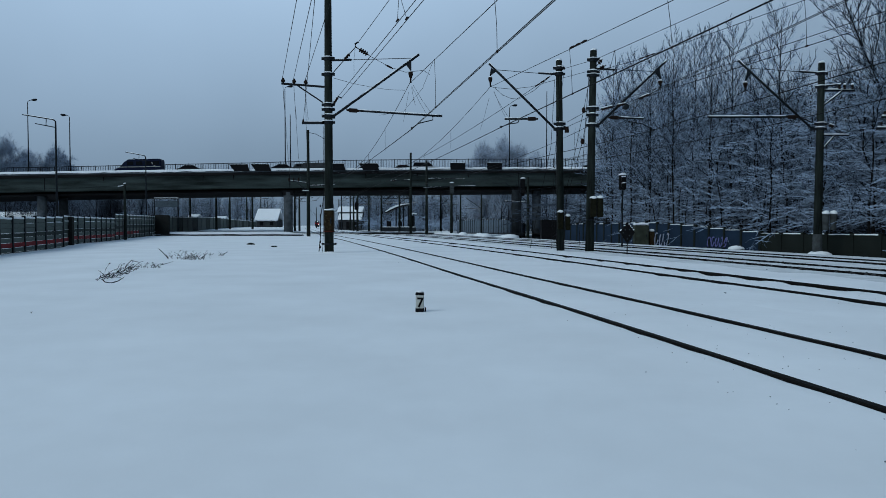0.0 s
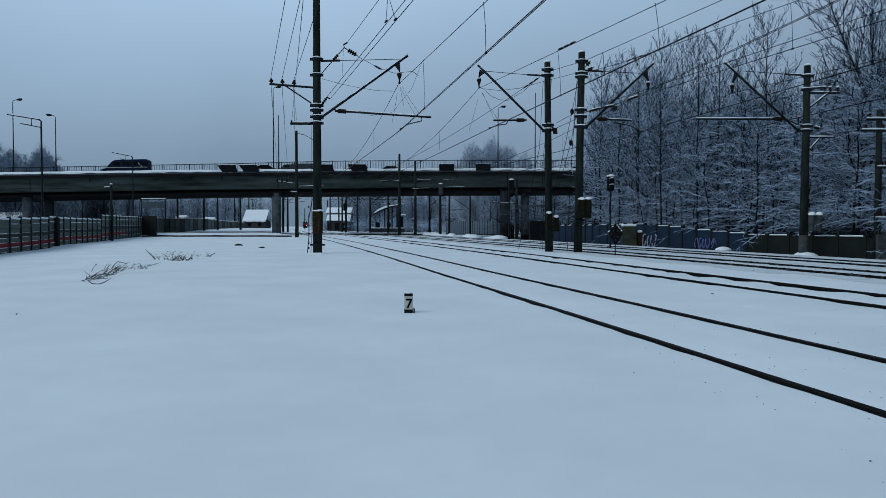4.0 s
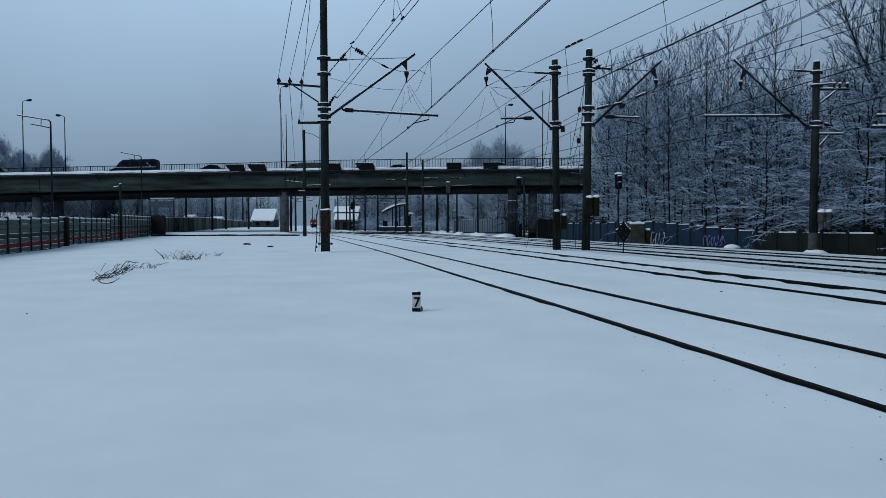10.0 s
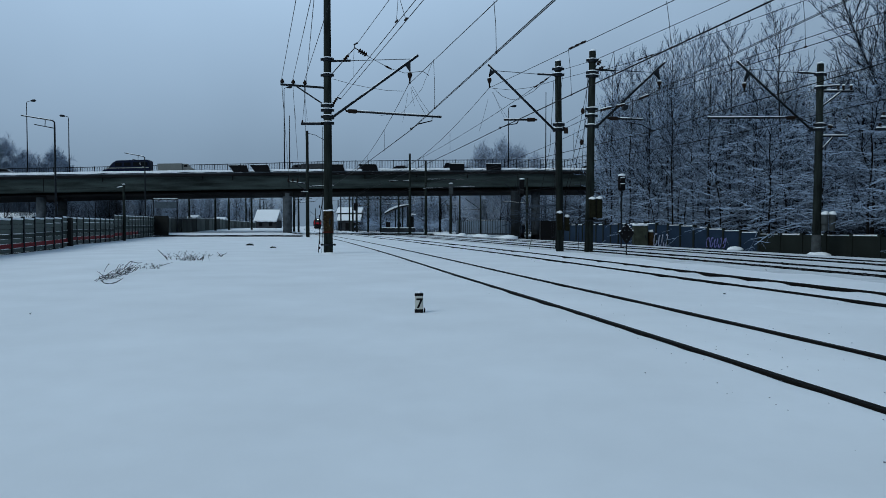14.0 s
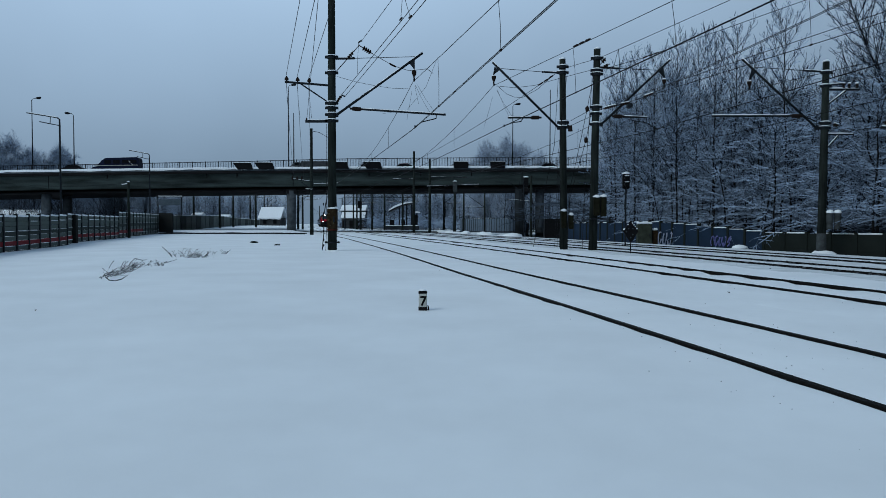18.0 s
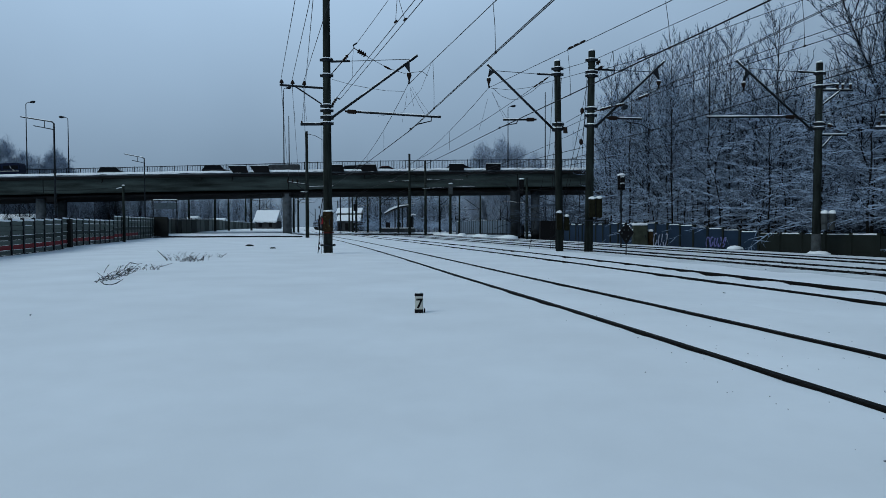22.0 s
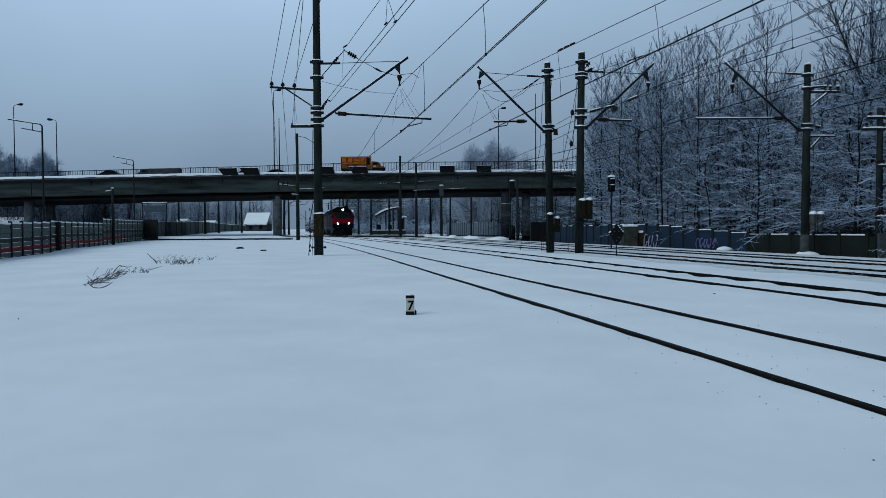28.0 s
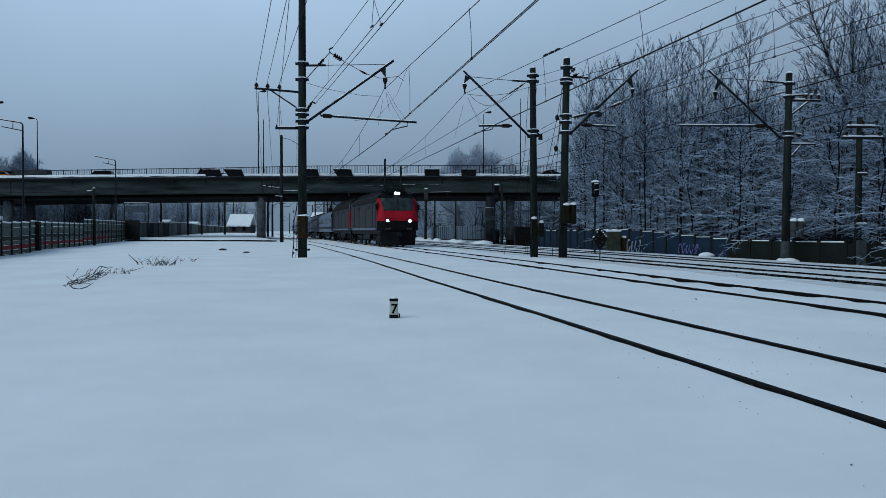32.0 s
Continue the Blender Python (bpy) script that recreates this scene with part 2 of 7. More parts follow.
        if smooth:
            me.polygons.foreach_set("use_smooth", [True] * len(me.polygons))
        me.update()
        return me


def thing(name, at=None, label="", category="", group="", kind=""):
    """An empty at the base of a thing."""
    ob = new(name)
    ob.empty_display_size = 0.2
    if at is not None:
        ob.matrix_world = at if isinstance(at, Matrix) else Matrix.Translation(at)
    return tagged(ob, label, category, group, kind)


def part(name, geo, mat, parent, label="", smooth=False, bevel=0.0, kind="", m=None):
    me = geo if isinstance(geo, bpy.types.Mesh) else geo.mesh(name, mat, smooth, bevel)
    ob = new(name, me)
    ob.parent = parent
    if m is not None:
        ob.matrix_local = m
    return tagged(ob, label, kind=kind)


def whole(name, geo, mat, label, category, kind="", smooth=False, bevel=0.0, group="", m=None):
    ob = new(name, geo.mesh(name, mat, smooth, bevel))
    if m is not None:
        ob.matrix_world = m
    return tagged(ob, label, category, group, kind)


# ---- plan: the second track's centre line, and what runs beside it ----
LINE_Y = np.array([-70, -40, 0, 14, 20, 30, 45, 55, 65, 80, 95, 130, 168, 230, 300, 420, 620, 900.0])
LINE_X = np.array([24.8, 18.4, 10.3, 7.7, 6.5, 4.6, 1.6, -0.5, -2.6, -6.0, -9.3, -16.6, -24.2, -36.4, -50.0, -72, -106, -153.0])
LINE_S = np.gradient(LINE_X, LINE_Y)


def line_x(y):
    """x of the centre line at y (a smooth cubic through the plan's points)."""
    i = int(np.clip(np.searchsorted(LINE_Y, y) - 1, 0, len(LINE_Y) - 2))
    h = LINE_Y[i + 1] - LINE_Y[i]
    t = min(max((y - LINE_Y[i]) / h, 0), 1)
    return float((2 * t**3 - 3 * t**2 + 1) * LINE_X[i] + (t**3 - 2 * t**2 + t) * h * LINE_S[i]
                 + (3 * t**2 - 2 * t**3) * LINE_X[i + 1] + (t**3 - t**2) * h * LINE_S[i + 1])


def beside(y, off):
    """A point off metres to the right of the centre line."""
    s = (line_x(y + 0.5) - line_x(y - 0.5))
    k = 1 / math.hypot(1, s)
    return line_x(y) + off * k, y - off * k * s


TRACKS = (-5.35, 0.0, 5.6, 9.9)


def smooth_step(a, b, x):
    t = min(max((x - a) / (b - a), 0), 1)
    return t * t * (3 - 2 * t)


def wall_x(y):
    """x of the sound wall along the far side of the snow field."""
    return -21.2 - 0.262 * (min(y, 115) - 35.0) - 0.13 * max(0.0, y - 115)


def snow_z(x, y):
    """Height of the snow."""
    off = x - line_x(y) if -70 < y < 900 else 0
    z = -0.02
    left = smooth_step(-7.5, -14, off)
    z += left * 0.06 * (noise.noise(Vector((x * 0.09, y * 0.09, 0))) + 0.3)
    z += (0.001 + 0.022 * left) * noise.noise(Vector((x * 0.35, y * 0.35, 5)))
    for o in TRACKS:
        if abs(off - o) < 2.2:
            z -= 0.2 * smooth_step(2.1, 1.2, abs(off - o))
    z -= smooth_step(12.5, 17, off) * 0.6 + smooth_step(17.5, 24, off) * 1.3 * smooth_step(135, 100, y)
    if y > 89:
        z += float(np.interp(y, (90, 91, 100, 105, 112, 124, 135, 154, 180), (0, 0.14, 0.3, 0.36, 0.2, 0.15, 0.32, 0.6, 0.78))) * smooth_step(-8, -11, off)
    elif 20 < y < 50:
        z -= 0.13 * smooth_step(7, 1, x - wall_x(y)) * smooth_step(49, 47, y)
    return z


# ---- ground ----
def build_ground():
    xs = np.unique(np.concatenate([np.arange(-60, 60.1, 1.0), np.linspace(-400, -60, 30), np.linspace(60, 400, 30), [-3000, -1500, -800, 800, 1500, 3000]]))
    ys = np.unique(np.concatenate([np.arange(-30, 140.1, 1.0), np.linspace(140, 500, 40), [-3000, -1000, -300, -100, -60, 700, 1000, 1600, 3500]]))
    g = Geo()
    for y in ys:
        for x in xs:
            g.v.append((x, y, snow_z(x, y)))
    n = len(xs)
    g.f = [(j * n + i, j * n + i + 1, (j + 1) * n + i + 1, (j + 1) * n + i) for j in range(len(ys) - 1) for i in range(n - 1)]
    whole("ground", g, SNOW, "smooth untouched deep snow over the railway yard", "snow ground", "structure", smooth=True)


build_ground()


def build_tracks():
    head = [(-0.036, 0.0), (0.036, 0.0), (0.038, -0.012), (0.036, -0.038), (0.011, -0.05), (0.011, -0.14), (0.07, -0.165), (0.07, -0.18),
            (-0.07, -0.18), (-0.07, -0.165), (-0.011, -0.14), (-0.011, -0.05), (-0.036, -0.038), (-0.038, -0.012)]
    ys = np.concatenate([np.arange(-60, 60, 2.0), np.arange(60, 200, 4.0), np.arange(200, 800, 20.0)])
    for off in TRACKS:
        t = thing("railway_track", (0, 0, 0), "pair of dark rusty rails half buried in snow", "railway track", "railway tracks", "structure")
        for side in (-0.795, 0.795):
            part("rail", Geo().sweep([(*beside(y, off + side), 0.0) for y in ys], head), RAIL, t)


build_tracks()


def build_track_snow():
    """The snow lying between and beside the rails, scooped out unevenly on the near side of each rail."""
    ys = np.concatenate([np.arange(-30, 60, 0.4), np.arange(60, 150, 1.5), np.arange(150, 420, 8.0)])
    for k, off in enumerate(TRACKS):
        g = Geo()
        near, deep = ((0.03, 0.012), (0.05, 0.2), (0.05, 0.08), (0.04, 0.08))[k]

        def dip(y, seed, deep):
            a = 0.7 * noise.noise(Vector((y * 0.3, seed * 7.3, k))) + noise.noise(Vector((y * 1.15, seed * 3.1, k + 9)))
            return (-0.014, -0.03, -0.05, -0.05)[k] - deep * max(0.0, a + 0.02)

        n = 0
        for y in ys:
            da, db = dip(y, 1, near), dip(y, 2, deep)
            w = 0.008 * noise.noise(Vector((y * 0.6, k * 4, 2)))
            if k == 0:
                edge = [(s, snow_z(*beside(y, off + s)) + up) for s, up in ((-4.8, -0.004), (-3.4, 0.003), (-2.5, 0.003))]
            else:
                edge = [(-2.95, -0.03), (-2.9, -0.028), (-2.5, -0.0196 - 0.0004 * k)]
            prof = edge + [(-2.1, -0.0194), (-1.8, -0.0188), (-1.45, -0.018 + w), (-1.05, -0.3 * 0.022 + da * 0.7), (-0.864, da - 0.006), (-0.85, da - 0.007), (-0.836, -0.1), (-0.75, -0.1), (-0.74, -0.035), (-0.726, -0.034), (-0.6, -0.02 + w),
                    (0.0, -0.016 + w), (0.4, -0.016 + db * 0.3), (0.62, db * 0.8), (0.732, db - 0.011), (0.745, db - 0.012), (0.76, -0.1), (0.84, -0.1), (0.85, -0.035), (0.864, -0.034), (1.0, -0.02), (1.5, -0.018), (1.8, -0.0188), (2.1, -0.0194), (2.5, -0.0212), (2.9, -0.028)]
            n = len(prof)
            g.v += [(*beside(y, off + s), z) for s, z in prof]
        g.f = [(i * n + j, i * n + j + 1, (i + 1) * n + j + 1, (i + 1) * n + j) for i in range(len(ys) - 1) for j in range(n - 1)]
        whole("track_snow", g, SNOW if k < 2 else SNOWDULL, "snow lying between the rails, scooped out beside them" if k < 2 else "gritty snow lying between the rails, speckled with ballast", "snow", "structure", smooth=True)


build_track_snow()

# ---- road bridge ----
SOFTGREY = material("darkened_concrete", (0.022, 0.026, 0.03), 0.9, spread=0.45, scale=1.2, grain=30, bump=0.2)
B_Y, B_SLOPE, B_Z, B_RISE = 115.5, 0.1, 10.170, 0.01216


def on_bridge(x, back, up=0.0):
    """A point of the bridge: x along, metres behind its near edge, metres above the near edge."""
    k = 1 / math.hypot(1, B_SLOPE)
    return Vector((x - back * B_SLOPE * k, B_Y + B_SLOPE * x + back * k, B_Z + B_RISE * x - 0.000102 * x ** 2 + up))


def lane(u, back):
    """Where the sight line of slope u from the viewer meets a line that far behind the bridge's near edge."""
    k = 1 / math.hypot(1, B_SLOPE)
    return (u * (B_Y + back * k) + back * B_SLOPE * k) / (1 - u * B_SLOPE)


def build_bridge():
    b = thing("road_bridge", on_bridge(-20, 6, -9), "long grey concrete road bridge over the tracks, snow on its edge", "bridge", kind="structure")
    b.matrix_world = Matrix()
    xs = list(range(-240, 281, 8))

    def camber(x):
        """The far edge rises over the middle span."""
        return float(np.interp(x, (-61, -30, -18, 7), (-0.28, 0.0, 0.28, 0.42)))

    def run(name, prof, mat, label="", far_edge=False):
        g = Geo()
        pts = xs
        n = len(prof)
        for x in pts:
            for back, up in prof:
                g.v.append(tuple(on_bridge(x, back, up + (camber(x) if far_edge and up > 0 else 0.0))))
        for i in range(len(pts) - 1):
            for j in range(n):
                q, r = i * n + j, i * n + (j + 1) % n
                g.f.append((q, r, r + n, q + n))
        g.f += [tuple(range(n)), tuple(range(len(g.v) - 1, len(g.v) - 1 - n, -1))]
        part(name, g, mat, b, label)

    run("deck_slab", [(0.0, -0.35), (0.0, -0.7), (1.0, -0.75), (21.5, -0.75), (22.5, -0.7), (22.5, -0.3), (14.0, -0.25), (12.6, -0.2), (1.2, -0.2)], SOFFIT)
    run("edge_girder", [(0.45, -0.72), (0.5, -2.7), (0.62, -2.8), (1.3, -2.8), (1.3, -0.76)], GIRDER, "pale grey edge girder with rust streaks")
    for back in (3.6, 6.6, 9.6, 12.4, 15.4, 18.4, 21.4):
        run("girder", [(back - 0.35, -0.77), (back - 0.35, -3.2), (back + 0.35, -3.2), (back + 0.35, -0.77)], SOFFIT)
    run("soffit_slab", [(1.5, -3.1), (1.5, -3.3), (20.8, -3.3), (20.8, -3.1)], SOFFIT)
    run("parapet", [(0.02, -0.36), (0.02, 0.02), (0.4, 0.02), (0.4, -0.2)], CONCRETE)
    g = Geo()
    along = np.arange(-90, 111, 0.8)
    for x in along:
        h = 0.2 + 0.1 * noise.noise(Vector((x * 0.35, 3, 0))) + 0.05 * noise.noise(Vector((x * 1.7, 8, 0)))
        w = 0.05 * noise.noise(Vector((x * 0.8, 1, 4)))
        low = -0.14 + 0.12 * noise.noise(Vector((x * 0.5, 5, 9))) + 0.08 * noise.noise(Vector((x * 1.9, 2, 3)))
        for back, up in ((-0.03 + w * 0.4, low), (-0.06 + w, h * 0.4), (0.08, h), (0.36, h * 1.05), (0.55, h * 0.4), (0.45, 0.0)):
            g.v.append(tuple(on_bridge(x, back, up)))
    g.f = [(i * 6 + j, i * 6 + (j + 1) % 6, (i + 1) * 6 + (j + 1) % 6, (i + 1) * 6 + j) for i in range(len(along) - 1) for j in range(6)]
    part("parapet_snow", g, SNOWCAP, b, "uneven white snow ridge")
    for x in (-85, -67, -51, -36.5, -32, -12, -4, 4, 18, 26.5):
        part("drain_pipe", Geo().tube([on_bridge(x, 0.3, -0.6), on_bridge(x, 0.3, -1.15), on_bridge(x, 0.1, -1.3)], 0.08, 7), BLACK, b)
    run("roadway", [(1.25, -0.19), (12.6, -0.19), (12.6, -0.14), (1.25, -0.14)], material("wet_asphalt", (0.05, 0.05, 0.052), 0.6, scale=0.6), "wet dark asphalt")
    run("far_parapet", [(13.2, -0.24), (13.2, 0.45), (13.6, 0.45), (13.6, -0.24)], CONCRETE, far_edge=True)
    # far railing: rails, posts and bars
    for up in (0.7, 2.2):
        run("handrail", [(13.33, up), (13.33, up + 0.1), (13.47, up + 0.1), (13.47, up)], STEEL, far_edge=True)
    bars, post = Geo(), Geo()
    x = -100.0
    k = 0
    while x < 110:
        p = on_bridge(x, 13.4, 0.45 + camber(x))
        if k % 8 == 0:
            post.box((0.12, 0.12, 1.9), p + Vector((0, 0, 0.95)))
        else:
            bars.box((0.045, 0.045, 1.55), p + Vector((0, 0, 0.98)))
        x += 0.27
        k += 1
    part("railing_bars", bars, STEEL, b, kind="stuff")
    part("railing_posts", post, STEEL, b, kind="stuff")
    # joints between the spans
    for x in (-59.5, -23.6, 12.1):
        g = Geo()
        g.add([on_bridge(x + a, bk, up) for a in (-0.06, 0.06) for bk, up in ((0.44, -0.74), (0.49, -2.7))], [(0, 1, 3, 2)])
        part("expansion_joint", g, BLACK, b)
    # piers
    def pier(x, back, w):
        p = on_bridge(x, back, -3.4)
        z0 = snow_z(p.x, p.y) - 0.3
        t = Geo()
        # near right columns use the darker copy, their shade put into the colour
        grey = SOFTGREY if x > 0 and back != 3.4 else CONCRETE
        t.tube([(p.x, p.y, z0), (p.x, p.y, p.z)], w / 2, 14)
        return part("pier", t, grey, b, smooth=True)

    for u, back in ((-0.2105, 1.4), (-0.2105, 6.4), (-0.2105, 11.4), (0.099, 1.4), (0.101, 6.4), (0.127, 3.4), (-0.545, 2.5), (-0.516, 10), (0.3, 2), (0.3, 9)):
        pier(lane(u, back), back, 1.4)
    for u in (-0.2105, 0.105, -0.53, 0.3):
        p, q = on_bridge(lane(u, 0.8), 0.8, -3.5), on_bridge(lane(u, 12.6), 12.6, -3.5)
        d = q - p
        m = Matrix.Translation((p + q) / 2) @ Matrix.Rotation(math.atan2(d.y, d.x), 4, "Z")
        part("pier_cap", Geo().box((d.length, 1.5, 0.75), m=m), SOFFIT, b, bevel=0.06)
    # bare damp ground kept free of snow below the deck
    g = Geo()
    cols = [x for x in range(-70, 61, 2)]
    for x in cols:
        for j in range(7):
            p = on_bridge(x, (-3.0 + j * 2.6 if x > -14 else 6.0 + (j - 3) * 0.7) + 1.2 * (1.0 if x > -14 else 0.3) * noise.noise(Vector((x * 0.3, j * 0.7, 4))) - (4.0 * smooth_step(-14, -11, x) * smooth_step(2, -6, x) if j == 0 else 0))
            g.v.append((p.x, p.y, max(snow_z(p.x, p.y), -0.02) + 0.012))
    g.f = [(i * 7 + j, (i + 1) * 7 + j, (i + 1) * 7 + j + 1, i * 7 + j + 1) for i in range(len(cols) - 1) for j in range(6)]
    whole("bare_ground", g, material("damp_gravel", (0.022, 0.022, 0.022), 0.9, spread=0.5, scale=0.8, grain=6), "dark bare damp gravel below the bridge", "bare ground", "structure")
    # dark shields over the electrified tracks
    for x, w, tip in ((-30.8, 2.3, 0.55), (-27.6, 2.3, 0.55), (-16.4, 2.4, 0.5), (-11.3, 2.4, 0.5), (2.3, 2.3, 0.0), (8.1, 2.3, 0.0)):
        s = thing("bridge_shield", Matrix.Translation(on_bridge(x, -0.2, -0.18)), "dark sheet-metal guard shield on the snowy bridge edge", "guard shield", "shields on the bridge")
        turn = Matrix.Rotation(math.atan(B_SLOPE), 4, "Z")
        out = [(-w / 2 - tip, 1.0), (w / 2 - tip * 0.3, 1.02), (w / 2 + tip * 0.3, 0.02), (-w / 2 + tip * 0.3, 0.02)]
        part("panel", Geo().extrude(out, 0.06, turn), BLACK, s)
        part("frame", Geo().tube([turn @ Vector((px, -0.05, pz)) for px, pz in out + out[:1]], 0.04, 5), STEEL, s)
        part("brace", Geo().tube([turn @ Vector((0, 0.05, 0.9)), turn @ Vector((0, 0.5, 0.2))], 0.035, 5), STEEL, s)
        part("snow_cap", Geo().tube([turn @ Vector((-w / 2 - tip, 0, 1.04)), turn @ Vector((w / 2 - tip * 0.3, 0, 1.06))], 0.05, 6), SNOWCAP, s)


build_bridge()


# ---- street lamps on and before the bridge ----
def street_lamp(at, height, arms, label):
    """arms: list of (reach, rise) in the x direction of the lamp."""
    s = thing("street_lamp", at, label, "street lamp", "street lamps")
    part("pole", Geo().tube([(0, 0, 0), (0, 0, height)], [0.11, 0.06], 8), STEEL, s, smooth=True)
    part("base", Geo().box((0.34, 0.34, 0.5), (0, 0, 0.25)), STEEL, s, bevel=0.03)
    for reach, rise, drop in arms:
        z = height - drop
        sgn = 1 if reach > 0 else -1
        part("arm", Geo().tube([(0, 0, z - 0.02), (reach * 0.15, 0, z + rise * 0.5), (reach * 0.5, 0, z + rise * 0.85), (reach, 0, z + rise)], 0.045, 6), STEEL, s, smooth=True)
        d = Vector((sgn, 0, 0.12)).normalized()
        o = Vector((reach - 0.1 * sgn, 0, z + rise - 0.02))
        head = Geo().tube([o, o + d * 0.2, o + d * 0.5, o + d * 0.85, o + d * 1.0], [0.05, 0.14, 0.2, 0.17, 0.05], 10)
        lantern = part("lamp_head", head, STEEL, s, "grey rounded lantern head", smooth=True)
        part("lamp_glass", Geo().blob(o + d * 0.6 - Vector((0, 0, 0.12)), (0.3, 0.14, 0.1), 1, 5, 10), GLASS, lantern, "unlit lantern glass", smooth=True)
    return s


def build_lamps():
    lit = "tall slim grey street lamp, unlit, on the bridge"
    # x along the bridge, height, reach
    for u, top, r in ((-0.5625, 21.7, 0.7), (-0.506, 19.3, -0.6), (-0.214, 24.7, 0.5), (-0.207, 20.3, 0), (0.09, 22.1, 0.5), (0.1405, 25.1, 0), (-0.75, 21.7, 0.8), (0.33, 20.8, 0.8)):
        p = on_bridge(lane(u, 13.9), 13.9, 0.1)
        h = top - p.z
        street_lamp(p, h, [(r, 0.35, 0.0)] if r else [], lit)
    # two mast lamps with long double arms that stand before the bridge
    for x, y, h in ((-31.5, 60, 9.95), (-34.3, 85, 9.4)):
        s = thing("mast_lamp", (x, y, -0.1), "thin steel mast with two long bare horizontal arms", "lamp mast", "lamp masts")
        part("mast", Geo().tube([(0, 0, 0), (0, 0, h - 0.5), (0, 0, h - 0.12), (-0.18, 0, h)], [0.09, 0.07, 0.06, 0.05], 8), STEEL, s, smooth=True)
        k = 1.0 if y < 70 else 0.86
        part("upper_arm", Geo().tube([(-0.1, 0, h), (-2.7 * k, 0, h + 0.42)], 0.045, 6), STEEL, s)
        part("lower_arm", Geo().tube([(0, 0, h - 0.62), (-1.65 * k, 0, h - 0.3)], 0.04, 6), STEEL, s)
        part("strut", Geo().tube([(-0.75, 0, h + 0.1), (-0.78, 0, h - 0.45)], 0.03, 5), STEEL, s)
        part("snow_strip", Geo().tube([(-0.2, 0, h + 0.07), (-2.6 * k, 0, h + 0.46)], 0.03, 5), SNOWCAP, s)


build_lamps()


# ---- overhead line ----
def insulator(g, p, d, n=4, r=0.11, pitch=0.11):
    """A string of discs from p along d."""
    p, d = Vector(p), Vector(d).normalized()
    for i in range(n):
        a = p + d * (i * pitch)
        g.tube([a, a + d * 0.03, a + d * 0.07, a + d * pitch], [0.03, r, r * 0.8, 0.03], 8)
    return p + d * (n * pitch)


def mast(name, x, y, z, h, r0, r1, label, group="line masts", snow=True, lean=0.0):
    t = thing(name, (x, y, z), label, "catenary mast", group)
    part("shaft", Geo().tube([(0, 0, -0.4), (lean * 0.5, 0, h * 0.5), (lean, 0, h)], [r0 * 1.02, (r0 + r1) / 2, r1], 14), POLE, t, smooth=True)
    if snow:
        part("snow_cap", Geo().blob((lean, 0, h + 0.02), (r1 * 1.05, r1 * 1.05, 0.1), 2, flat=0.9), SNOWCAP, t, smooth=True)
    return t


def band(t, z, r, w=0.16, x=0.0):
    """A bolted clamp with its ears and a lip of snow."""
    clamp = part("clamp_band", Geo().tube([(x, 0, z - w / 2), (x, 0, z + w / 2)], r, 12), STEEL, t)
    for s in (-1, 1):
        part("clamp_ear", Geo().box((0.12, 0.05, w * 0.8), (x + s * (r + 0.05), -0.03, z)), STEEL, clamp)
    seed = int(z * 100)
    g = Geo().blob((x + 0.03 * math.sin(z * 9), -0.02, z + w / 2), (r * 1.25, r * 1.12, 0.05), seed, 5, 12, flat=0.7)
    part("clamp_snow", g, SNOWCAP, t, smooth=True)


def snow_line(a, b, r, seed):
    """Snow lying along a bar, thick and thin by turns."""
    a, b = Vector(a), Vector(b)
    n = max(4, int((b - a).length / 0.35))
    pts = [a.lerp(b, i / n) for i in range(n + 1)]
    return Geo().tube(pts, [r * (0.75 + 0.6 * noise.noise(Vector((i * 0.8, seed, 1.5)))) for i in range(n + 1)], 6)


